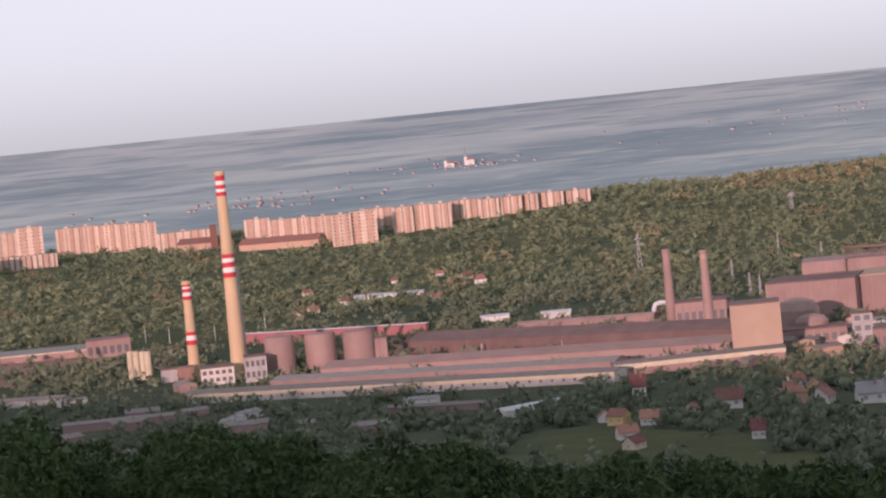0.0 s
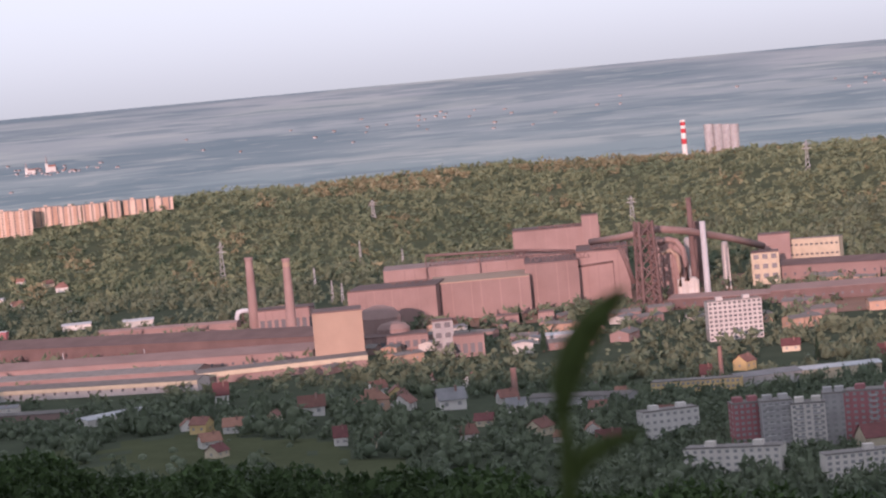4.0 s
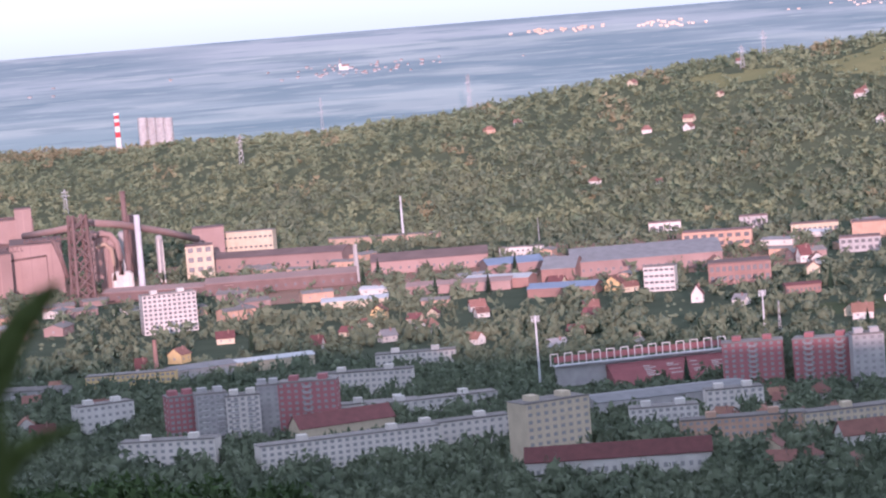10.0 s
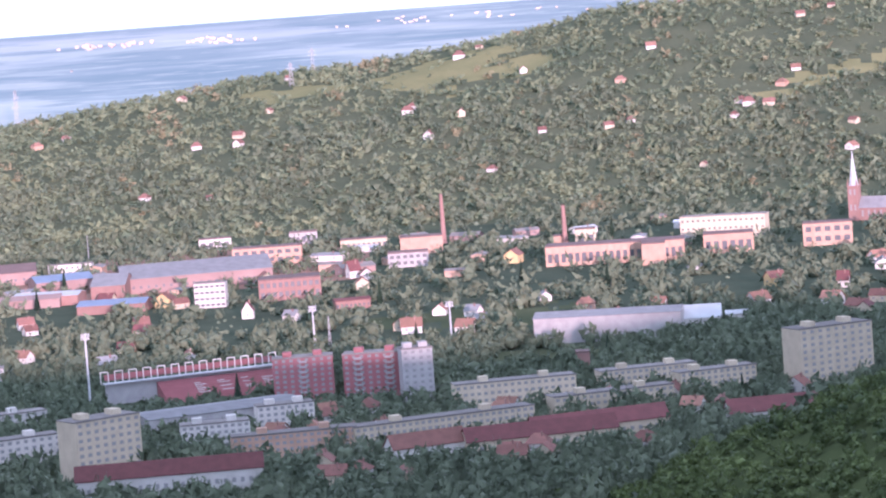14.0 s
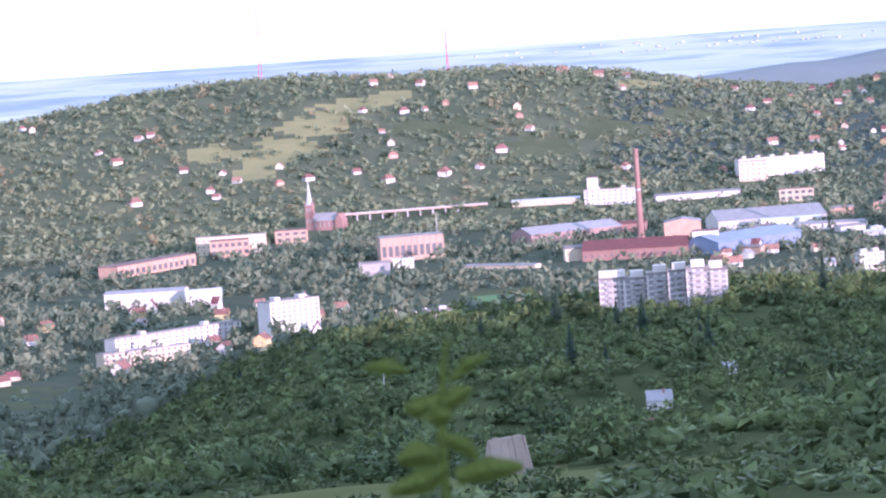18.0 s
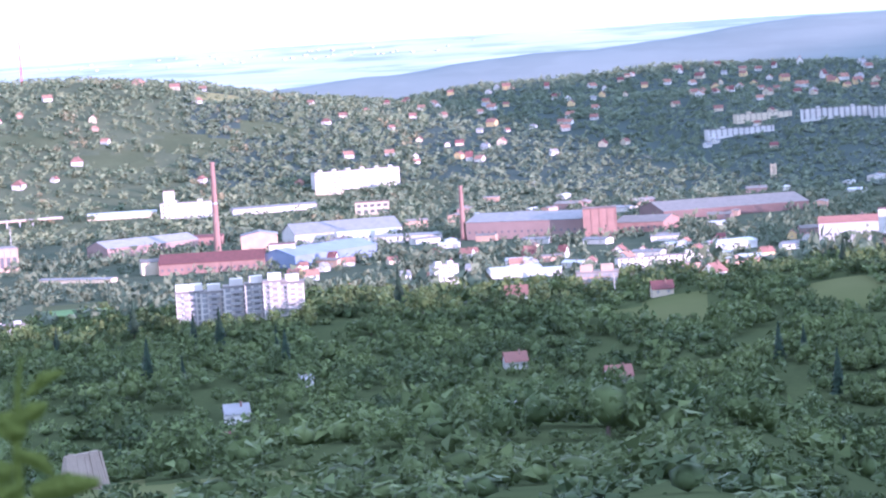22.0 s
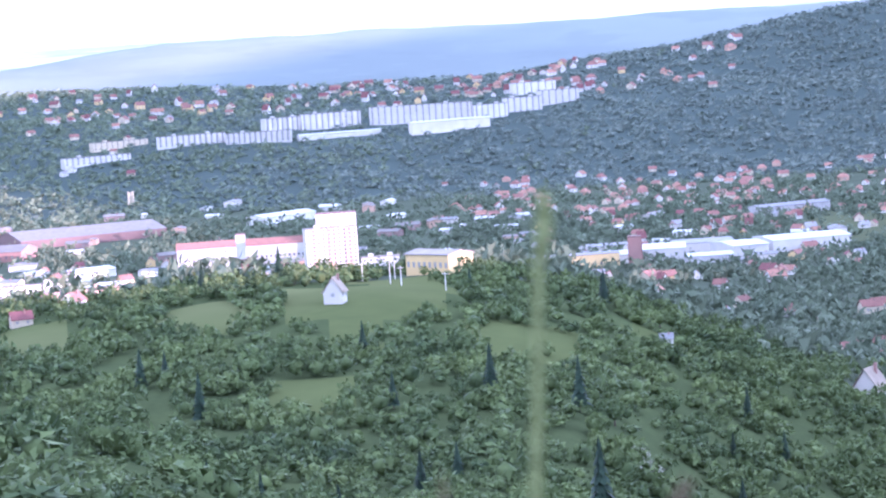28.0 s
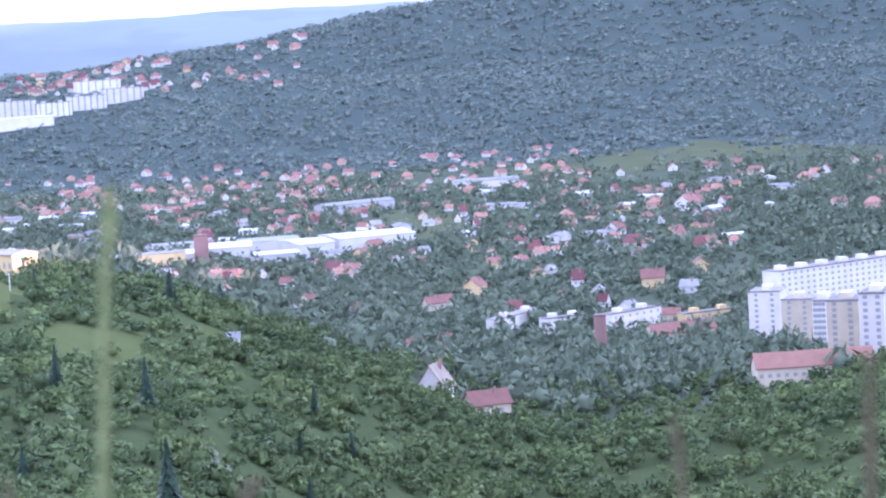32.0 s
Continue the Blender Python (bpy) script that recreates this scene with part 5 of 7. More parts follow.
chimney('slender red brick chimney of the long factory', -3.5, 2152, 30.1, 2.2, 1.4)
works_block('small cream engine house in the valley', -3.92, 2140, 15.0, 10, 12.7, wall='cream', ribs=2, windows_rows=1)
works_block('small orange boiler house in the valley', -3.38, 2156, 8.6, 10, 7.3, wall='peach', ribs=2)
works_block('long sunlit factory with window bands', -4.49, 1984, 96.9, 22, 14, turn=-3.6, wall='peach', ribs=20, windows_rows=1)
works_block('pale factory head building in the valley', -5.28, 1952, 15.6, 18, 14.8, wall='peach', ribs=3)
works_block('sunlit brick workshop in the valley', -6.8, 2012, 34.6, 20, 13.6, wall='peach', ribs=6, windows_rows=1)
block('long cream building under the wood', -6.7, 2126, 65.2, 16, 17.6, turn=-12, rows=3, bays=16, wall='cream', name='factory_office', category='office building', huts=0)
block('bright sunlit white office in the valley', 6.56, 2218, 34.2, 12, 9.3, turn=-10, rows=2, bays=8, wall='white', name='office_building', category='office building', huts=0)
hall('wide blue-roofed hall in the valley', 6.67, 2084, 42.5, 34, 9, turn=10.9, wall='rust', roof='blue', rise=0.2)
hall('rust-red hall with a gable', 5.83, 2004, 24.4, 44, 10, turn=-9.4, wall='brick', roof='slate', rise=0.3)
hall('long grey-roofed workshop in the valley', 4.01, 2031, 108.7, 60, 11, turn=4.2, wall='rust', roof='slate', rise=0.25, bays=20)
hall('pale-roofed long shed in the valley', 7.1, 1995, 47.4, 22, 7, turn=-17.2, wall='brick', roof='pale_roof')
hall('low blue-grey roofed shed in the valley', 5.8, 1901, 46.8, 26, 6, turn=-12.3, wall='brick', roof='blue')
hall('rust hall with a dusty roof', 8.42, 2172, 90.6, 50, 10, turn=-0.0, wall='rust', roof='rust_dark', bays=14)
hall('low rust shed in the valley', 7.9, 1988, 76.1, 24, 6, turn=-9.1, wall='rust', roof='rust')
hall('orange-edged yard shed in the valley', 8.38, 1893, 18.9, 14, 5, turn=-6.1, wall='peach', roof='felt')
hall('long pale-roofed yard shed in the valley', 10.01, 1939, 46.0, 20, 5, turn=-2.5, wall='cream', roof='pale_roof')
block('white four-storey office with window bands', 3.79, 1882, 20.9, 14, 16.5, turn=-8, rows=4, bays=6, wall='white', name='office_building', category='office building', win=(2.6, 1.5), huts=0)
works_block('red brick workshop with grey roof', 2.16, 1892, 40.9, 24, 14.3, wall='brick', ribs=10, windows_rows=2)
hall('low pink long house in the valley', 0.9, 1802, 22.9, 12, 6, turn=10.1, wall='brick', roof='tile_dark', bays=8)
pole('thin grey works mast in the valley', 6.16, 2386, 19.4, r=0.5, head=None)
pole('thin grey works mast in the valley', 9.94, 2132, 27.5, r=0.9, head=None, material='grey')


# ---- church hill and slab tower at the edge of the works quarter ----
church(-9.34, 2218)
works_block('orange parish house beside the brick church', -8.8, 2023, 34.0, 14, 16.0, wall='peach', ribs=5, windows_rows=2)
works_block('grand pale palace-like hall with tall windows', -12.43, 1819, 61.0, 30, 21.8, turn=8, wall='beige', ribs=11, windows_rows=1, roof='felt')
hall('low grey annex before the palace hall', -11.19, 1688, 25.0, 12, 9.0, wall='grey', roof='felt')
hall('low white annex before the palace hall', -12.13, 1719, 17.0, 12, 6.5, wall='white', roof='pale_roof')
viaduct(-10.3, 2242, -15.3, 2262)
block('nine-storey white slab tower with a plain end wall', -8.85, 1325, 40.0, 16, 27.5, turn=33, rows=9, bays=9, wall='cream', name='apartment_tower', category='apartment block', win=(1.9, 1.5))
block('small cream house with a flat roof', -11.65, 1375, 14.0, 9, 6.0, rows=2, bays=4, wall='cream', group='flats')
hall('brown-roofed terrace with white gables', -7.62, 1214, 44.0, 12, 6.5, turn=14, wall='white', roof='tile_dark', rise=0.9, bays=12, name='terrace_row', category='terrace')
hall('long red-roofed terrace by the wood', -11.4, 1330, 36.0, 12, 6.0, turn=10, wall='cream', roof='tile', rise=0.9, bays=10, name='terrace_row', category='terrace')


# ---- stadium ----
pole('tall white floodlight mast of the stadium', 6.37, 1412, 39.7, r=0.7, head='flood', material='pale_roof', name='floodlight_mast')
pole('tall white floodlight mast of the stadium', 1.74, 1560, 28.8, r=0.7, head='flood', material='pale_roof', name='floodlight_mast')
pole('tall white floodlight mast of the stadium', -1.05, 1564, 25.1, r=0.7, head='flood', material='pale_roof', name='floodlight_mast')
lattice('thin lattice radio mast by the stadium', 1.43, 1560, 22.4, 2.0, thick=0.12, name='radio_mast', category='mast')
stadium(6.04, 1432, 2.62, 1456)


# ---- church quarter ----
church(-25.88, 3052)
block('long cream school building in the valley', -24.26, 2838, 69.6, 16, 18.0, turn=-6, rows=3, bays=14, wall='cream', name='school', category='school', huts=0)
works_block('sunlit orange school wing in the valley', -24.24, 2786, 37.9, 16, 16.5, wall='peach', ribs=6, windows_rows=2)
works_block('orange parish house beside the church', -25.50, 2934, 32.9, 14, 13.4, wall='peach', ribs=4, windows_rows=2)
works_block('long sunlit factory wing in the valley', -22.75, 2661, 125.6, 22, 11, turn=54.3, wall='peach', ribs=14, windows_rows=1)
works_block('grand pale palace-like hall with tall windows', -27.93, 2576, 57.7, 30, 21.6, turn=8, wall='beige', ribs=10, windows_rows=1, roof='felt')
hall('low grey annex in the valley', -27.14, 2422, 26.6, 12, 11.1, wall='grey', roof='felt')
hall('low white annex in the valley', -27.73, 2476, 18.3, 12, 7.9, wall='white', roof='pale_roof')
viaduct(-26.34, 3096, -29.15, 3114)
block('nine-storey white slab tower in the valley', -25.46, 1918, 40.0, 16, 27.0, turn=33, rows=9, bays=9, wall='slope_panel', name='apartment_tower', category='apartment block', win=(1.8, 1.4))
hall('pale grey sports hall with a slate roof', -22.43, 2290, 65.0, 26, 12, turn=-10.6, wall='panel', roof='slate', rise=0.12)
hall('white tent-like hall in the valley', -23.64, 2266, 29.0, 20, 8.1, wall='white', roof='pale_roof', rise=0.4, name='tent_hall', category='hall')
block('long white flats with flat roofs', -23.09, 1937, 111.3, 12, 11, turn=39.0, rows=4, bays=20, wall='slope_panel', group='long flats')
block('cream four-storey flats in the valley', -22.42, 1830, 62.7, 12, 9, turn=26.5, rows=3, bays=14, wall='cream', group='long flats')
block('small white flats behind the knoll', -28.23, 1950, 27.9, 10, 10.5, turn=-12, rows=3, bays=7, wall='slope_panel', group='flats')
block('cream two-storey house in the valley', -27.42, 1990, 13.1, 9, 6.3, rows=2, bays=4, wall='cream', group='flats')
pole('slim works mast in the haze', -28.45, 2810, 29.1, r=0.5)


# ---- southern works ----
chimney('tall red brick chimney with an iron hoop', -32.58, 2648, 83.1, 3.2, 2.1, bands=((0.55, 0.57, 'steel'),))
chimney('red brick chimney of the long factory', -37.57, 2606, 48.7, 2.6, 1.7)
block('white sunlit silo-like office with tower', -32.00, 3094, 57.2, 16, 17.0, turn=-10, rows=4, bays=9, wall='slope_panel', name='office_building', category='office building', huts=2)
works_block('white square tower of the office', -31.67, 3098, 11.2, 8, 29.6, wall='white', ribs=1)
hall('long sunlit cream sheds in the valley', -30.70, 3112, 75.1, 16, 6, turn=-3.1, wall='cream', roof='pale_roof')
hall('long grey sheds with pale roofs', -33.79, 3104, 94.3, 18, 6, turn=12.2, wall='panel', roof='slate')
block('large white hospital with sunlit end', -35.50, 3240, 101.1, 18, 21.2, turn=16, rows=5, bays=16, wall='slope_panel', name='hospital', category='hospital', huts=6)
block('sunlit stepped wing of the hospital', -34.92, 3200, 32.0, 16, 22.8, rows=4, bays=5, wall='cream', name='hospital_wing', category='hospital', huts=0)
works_block('cream mill house in the valley', -35.76, 3034, 35.8, 12, 13.8, wall='cream', ribs=5, windows_rows=2)
hall('long grey-brown roofed hall in the valley', -31.29, 2699, 100.3, 40, 9, turn=29.9, wall='rust', roof='slate', rise=0.3, bays=14)
hall('brick hall with red roof', -32.43, 2411, 90.2, 30, 9, turn=-6.4, wall='brick', roof='tile_dark', rise=0.5, bays=16)
hall('pale brick front hall in the valley', -31.32, 2431, 25.5, 22, 11, turn=4.5, wall='cream', roof='felt')
hall('wide blue-roofed hall with a white end', -34.98, 2433, 108.5, 40, 10, turn=49.1, wall='blue', roof='blue', rise=0.3)
works_block('white ribbed silo block in the valley', -33.88, 2416, 21.3, 14, 19.3, wall='white', ribs=4)
hall('saw-tooth roofed weaving shed in the valley', -35.25, 2712, 105.9, 60, 9, turn=13.1, wall='panel', roof='slate', rise=0.3, bays=18)
hall('long white factory wing in the valley', -35.62, 2685, 57.2, 14, 9, turn=10.1, wall='white', roof='pale_roof', bays=10)
hall('long pale shed with window band', -36.44, 2630, 63.0, 18, 6, turn=-3.6, wall='panel', roof='slate', bays=10)
hall('low maroon-roofed shed in the valley', -31.72, 2777, 93.1, 20, 8, turn=-8.7, wall='brick', roof='tile_dark', bays=12)
hall('pale gabled shop in the valley', -33.43, 2636, 34.3, 30, 14.8, wall='peach', roof='slate', ridge_along=False)
hall('very long brown factory with a slate roof', -38.83, 2580, 116.2, 60, 16, turn=-21.2, wall='rust', roof='slate', rise=0.2, bays=18)
hall('long dusty roof of the machine works', -41.15, 2577, 46.1, 50, 9, turn=-17.7, wall='brick', roof='felt', bays=8)
works_block('tall brick head house in the valley', -40.36, 2546, 29.5, 20, 25.4, wall='brick', ribs=4)
hall('wide brown works roof in the valley', -43.13, 2732, 145.7, 90, 8, turn=16.8, wall='rust_dark', roof='felt', rise=0.15)
block('six-step white panel flats in a staggered row', -31.94, 944, 9.1, 12, 11.6, rows=6, bays=4, wall='panel', group='panel flats', loggia=1)
block('white staggered panel flats in the valley', -32.44, 942, 9.4, 12, 10.7, rows=6, bays=3, wall='panel', group='panel flats', loggia=1, huts=1)
block('white staggered panel flats in the valley', -32.90, 932, 8.6, 12, 11.6, rows=6, bays=3, wall='panel', group='panel flats', loggia=1, huts=1)
block('white staggered panel flats in the valley', -33.30, 924, 7.4, 12, 11.3, rows=6, bays=3, wall='panel', group='panel flats', loggia=1, huts=1)
block('white staggered panel flats in the valley', -33.68, 918, 7.7, 12, 11.4, rows=6, bays=3, wall='panel', group='panel flats', loggia=1, huts=1)
block('white staggered panel flats in the valley', -34.04, 918, 7.3, 12, 10.0, rows=6, bays=3, wall='panel', group='panel flats', loggia=1, huts=1)
hall('green sports ground shed in the valley', -29.65, 2403, 74.1, 10, 3, turn=-34.5, wall='cream', roof='slate')
block('white sunlit flats behind trees', -37.19, 2140, 19.1, 12, 15.2, turn=20, rows=4, bays=4, wall='slope_panel', ends=2, group='flats')
hall('long white depot in the valley', -38.61, 2188, 40.8, 14, 5, turn=17.1, wall='white', roof='pale_roof')
block('peach and white low flats', -40.24, 990, 14.7, 12, 5.4, rows=3, bays=8, wall='peach', group='flats')
hall('long pale market hall in the valley', -38.80, 2161, 54.4, 14, 5, turn=-2.1, wall='white', roof='pale_roof')
block('long pale low flats in the valley', -41.66, 2191, 77.0, 12, 8, turn=13.5, rows=3, bays=14, wall='panel', group='flats')
block('peach low flats in the valley', -42.71, 2126, 63.9, 12, 8, turn=14.5, rows=3, bays=12, wall='peach', group='flats')
hall('pale roofed store in the valley', -43.08, 2316, 42.3, 22, 6, turn=34.5, wall='white', roof='pale_roof')


# ---- hospital tower and the southern suburb ----
block('tall white tower with red window strips', -47.90, 2214, 40.7, 18, 34.6, turn=8, rows=11, bays=10, wall='slope_panel', stripes='peach', name='hospital_tower', category='tower block', ends=2, huts=2)
works_block('glazed plant storey behind the tower roof', -48.01, 2330, 32.2, 14, 38.3, wall='panel', ribs=8, windows_rows=1)
hall('long pale clinic with a red tiled roof', -45.41, 2344, 53.8, 14, 16, turn=-0.0, wall='slope_panel', roof='tile', rise=0.7, bays=14, name='clinic', category='hospital')
hall('long pale clinic wing with a red tiled roof', -46.79, 2341, 53.5, 14, 16, turn=-2.1, wall='slope_panel', roof='tile', rise=0.7, bays=14, name='clinic', category='hospital')
works_block('slim white stair tower of the clinic', -46.05, 2290, 6.9, 8, 29.3, wall='slope_panel', ribs=1, name='stair_tower', category='tower')
block('white annex beside the tower', -48.86, 2224, 30.2, 12, 8.5, rows=2, bays=6, wall='white', name='annex', category='building')
hall('long yellow building in the valley', -49.80, 990, 21.9, 12, 7, turn=-46.9, wall='yellow', roof='felt', bays=8)
hall('white hall with flat roof', -47.09, 2825, 72.3, 26, 8, turn=43.7, wall='white', roof='pale_roof')
block('white terraced flats on the slope', -43.31, 3441, 87.1, 12, 9, turn=23.0, rows=3, bays=12, wall='slope_panel', win=(2.3, 1.7), group='slope flats')
block('cream terraced flats on the slope', -43.79, 3539, 74.7, 12, 9, turn=23.7, rows=3, bays=10, wall='cream', group='slope flats')
block('long pale flats on the slope', -45.22, 3514, 85.0, 12, 13, turn=8.1, rows=5, bays=12, wall='slope_panel', win=(2.3, 1.7), group='slope flats', loggia=6)
block('long pale flats on the slope', -46.56, 3498, 81.0, 12, 13, turn=-8.5, rows=5, bays=12, wall='slope_panel', win=(2.3, 1.7), group='slope flats')
block('tall pale flats on the upper slope', -47.12, 3589, 56.7, 12, 18, turn=27.3, rows=7, bays=8, wall='slope_panel', win=(2.3, 1.7), group='slope flats', loggia=4)
block('tall pale flats on the upper slope', -48.06, 3603, 78.0, 12, 20, turn=13.4, rows=7, bays=10, wall='slope_panel', win=(2.3, 1.7), group='slope flats', loggia=5)
block('long pale ten-storey flats on the upper slope', -49.86, 3584, 131.8, 12, 22, turn=-11.4, rows=7, bays=16, wall='slope_panel', win=(2.3, 1.7), group='slope flats')
hall('bright white long hall on the slope', -50.48, 3496, 102.1, 14, 14, turn=18.3, wall='panel', roof='pale_roof')
hall('low bright white hall on the slope', -48.22, 3512, 104.8, 12, 6, turn=13.2, wall='white', roof='pale_roof')
block('pale flats stepping up the slope', -51.30, 3583, 50.5, 12, 18, turn=31.0, rows=6, bays=6, wall='slope_panel', win=(2.3, 1.7), group='slope flats')
block('pale flats stepping up the slope', -51.97, 3628, 50.0, 12, 18, turn=18.7, rows=6, bays=6, wall='slope_panel', win=(2.3, 1.7), group='slope flats')
block('pale flats stepping up the slope', -52.70, 3665, 54.8, 12, 18, turn=19.2, rows=6, bays=6, wall='slope_panel', win=(2.3, 1.7), group='slope flats')
block('pale flats on the ridge', -52.22, 3763, 64.0, 12, 16, turn=27.9, rows=5, bays=6, wall='slope_panel', win=(2.3, 1.7), group='slope flats')
hall('wide white-roofed supermarket hall in the valley', -53.72, 2120, 27.9, 40, 7, turn=-8.2, wall='panel', roof='pale_roof', rise=0.06, name='market_hall', category='shop hall')
hall('wide white-roofed supermarket hall in the valley', -54.63, 2124, 31.9, 50, 9, turn=0.0, wall='slope_panel', roof='pale_roof', rise=0.06, name='market_hall', category='shop hall')
hall('wide white-roofed supermarket hall in the valley', -55.44, 2164, 45.5, 40, 8, turn=5.0, wall='panel', roof='slate', rise=0.06, name='market_hall', category='shop hall')
hall('wide white-roofed supermarket hall in the valley', -55.57, 2074, 33.4, 30, 6, turn=6.9, wall='grey', roof='pale_roof', rise=0.06, name='market_hall', category='shop hall')
hall('wide white-roofed supermarket hall in the valley', -56.39, 2107, 27.9, 50, 9, turn=21.0, wall='slope_panel', roof='pale_roof', rise=0.06, name='market_hall', category='shop hall')
hall('wide white-roofed supermarket hall in the valley', -53.53, 2217, 35.6, 25, 6, turn=3.2, wall='panel', roof='slate', rise=0.06, name='market_hall', category='shop hall')
hall('bright white supermarket hall in the valley', -57.62, 2138, 61.8, 50, 9, turn=18.9, wall='slope_panel', roof='pale_roof', rise=0.06, name='market_hall', category='shop hall')
hall('yellow-green school hall in the valley', -52.97, 2080, 54.6, 16, 12.2, turn=8, wall='yellow', roof='slate', rise=0.1, bays=10)
works_block('square brick water tower in the valley', -54.04, 2092, 9.6, 9, 21.8, wall='brick', ribs=1, name='brick_tower', category='tower')
hall('grey-blue long hall in the valley', -57.31, 2511, 72.9, 20, 8, turn=31.4, wall='grey', roof='slate')
hall('long grey-roofed hall in the valley', -59.91, 2736, 64.3, 18, 7, turn=10.8, wall='panel', roof='slate')
lattice('yellow gantry crane over the yard', -43.91, 3150, 15.0, 6, material='cream', thick=0.5, top=0.9, name='gantry_leg', category='crane')
works_block('square brick water tower beside the village', -62.05, 1406, 5.1, 7, 20.4, wall='brick', ribs=1, name='brick_tower', category='tower')
block('grey flat-roofed flats in the valley', -61.37, 1539, 24.5, 10, 8, turn=24.1, rows=2, bays=6, wall='panel', group='village flats')
block('grey flat-roofed flats in the valley', -60.50, 1570, 53.7, 10, 8, turn=63.4, rows=2, bays=6, wall='panel', group='village flats')
block('pale flat-roofed flats in the valley', -62.81, 1527, 40.2, 10, 11, turn=48.2, rows=3, bays=7, wall='panel', group='village flats')
block('yellow flat-roofed flats in the valley', -64.35, 1533, 34.8, 10, 8, turn=31.1, rows=2, bays=8, wall='yellow', group='village flats')
hall('red-roofed village school in the valley', -63.79, 1471, 39.2, 12, 5, turn=34.1, wall='cream', roof='tile', rise=0.8, bays=8)
hall('long red-tiled row with chimneys', -66.38, 1016, 43.2, 12, 5, turn=10.7, wall='cream', roof='tile_orange', rise=0.8, bays=14, name='terrace_row', category='terrace')
# cream on every other block stands for evening sun on its end wall
block('tall pale ten-storey flats with plain end walls', -65.39, 1426, 16.2, 22, 27.2, turn=-10, rows=10, bays=2, wall='panel', group='end flats', huts=1)
block('tall pale ten-storey flats with plain end walls', -66.04, 1354, 14.8, 22, 25.6, turn=-10, rows=10, bays=2, wall='cream', group='end flats', huts=1)
block('tall pale ten-storey flats with plain end walls', -66.49, 1186, 5.3, 22, 24.8, turn=-10, rows=10, bays=3, wall='panel', group='end flats', huts=1)
block('tall pale ten-storey flats with plain end walls', -66.95, 1090, 12.4, 22, 23.1, turn=-10, rows=10, bays=2, wall='cream', group='end flats', huts=1)
block('tall pale ten-storey flats with plain end walls', -67.54, 1066, 9.5, 22, 25.2, turn=-10, rows=10, bays=2, wall='panel', group='end flats', huts=1)
block('long ten-storey flats behind, with window rows', -66.98, 1547, 90.6, 14, 30, turn=43.2, rows=10, bays=20, wall='panel', group='end flats', huts=6)
house('tall_pale', -58.89, 1006, 70, 1.5)


# ---- housing estate on the far hill ----
block('sunlit pale ten-storey panel flats on the far hill', 37.91, 3510, 109.8, 12, 29.0, rows=9, bays=9, wall='warm_panel', stripes='peach', group='far estate', huts=1, win=(2.2, 1.6))
block('sunlit pale ten-storey panel flats on the far hill', 36.75, 3824, 32.9, 12, 36.7, rows=9, bays=4, wall='warm_panel', stripes='peach', group='far estate', huts=1, win=(2.2, 1.6))
block('sunlit pale ten-storey panel flats on the far hill', 36.24, 3786, 34.3, 12, 43.1, rows=9, bays=4, wall='warm_panel', stripes='peach', group='far estate', huts=1, win=(2.2, 1.6))
block('sunlit pale ten-storey panel flats on the far hill', 36.36, 3584, 78.0, 12, 17.2, rows=9, bays=11, wall='warm_panel', stripes='peach', group='far estate', huts=1, win=(2.2, 1.6))
block('sunlit pale ten-storey panel flats on the far hill', 35.51, 3818, 28.6, 12, 35.2, rows=9, bays=3, wall='warm_panel', stripes='peach', group='far estate', huts=1, win=(2.2, 1.6))
block('sunlit pale ten-storey panel flats on the far hill', 35.11, 3794, 27.5, 12, 36.7, rows=9, bays=3, wall='warm_panel', stripes='peach', group='far estate', huts=1, win=(2.2, 1.6))
block('sunlit pale ten-storey panel flats on the far hill', 34.7, 3780, 29.1, 12, 36.6, rows=9, bays=3, wall='warm_panel', stripes='peach', group='far estate', huts=1, win=(2.2, 1.6))
block('sunlit pale ten-storey panel flats on the far hill', 34.28, 3776, 27.4, 12, 36.6, rows=9, bays=3, wall='warm_panel', stripes='peach', group='far estate', huts=1, win=(2.2, 1.6))
block('sunlit pale ten-storey panel flats on the far hill', 33.9, 3768, 25.6, 12, 36.5, rows=9, bays=3, wall='warm_panel', stripes='peach', group='far estate', huts=1, win=(2.2, 1.6))
block('sunlit pale ten-storey panel flats on the far hill', 33.18, 3678, 69.2, 12, 24.3, rows=9, bays=7, wall='warm_panel', stripes='peach', group='far estate', huts=1, win=(2.2, 1.6))
block('sunlit pale ten-storey panel flats on the far hill', 31.68, 3670, 33.3, 12, 30.9, rows=9, bays=4, wall='warm_panel', stripes='peach', group='far estate', huts=1, win=(2.2, 1.6))
block('sunlit pale ten-storey panel flats on the far hill', 31.19, 3574, 34.0, 12, 32.6, rows=9, bays=4, wall='warm_panel', stripes='peach', group='far estate', huts=1, win=(2.2, 1.6))
block('sunlit pale ten-storey panel flats on the far hill', 30.73, 3562, 24.2, 12, 31.7, rows=9, bays=3, wall='warm_panel', stripes='peach', group='far estate', huts=1, win=(2.2, 1.6))
block('sunlit pale ten-storey panel flats on the far hill', 30.34, 3534, 27.2, 12, 33.1, rows=9, bays=3, wall='warm_panel', stripes='peach', group='far estate', huts=1, win=(2.2, 1.6))
block('sunlit pale ten-storey panel flats on the far hill', 29.98, 3472, 25.2, 12, 38.7, rows=9, bays=3, wall='warm_panel', stripes='peach', group='far estate', huts=1, win=(2.2, 1.6))
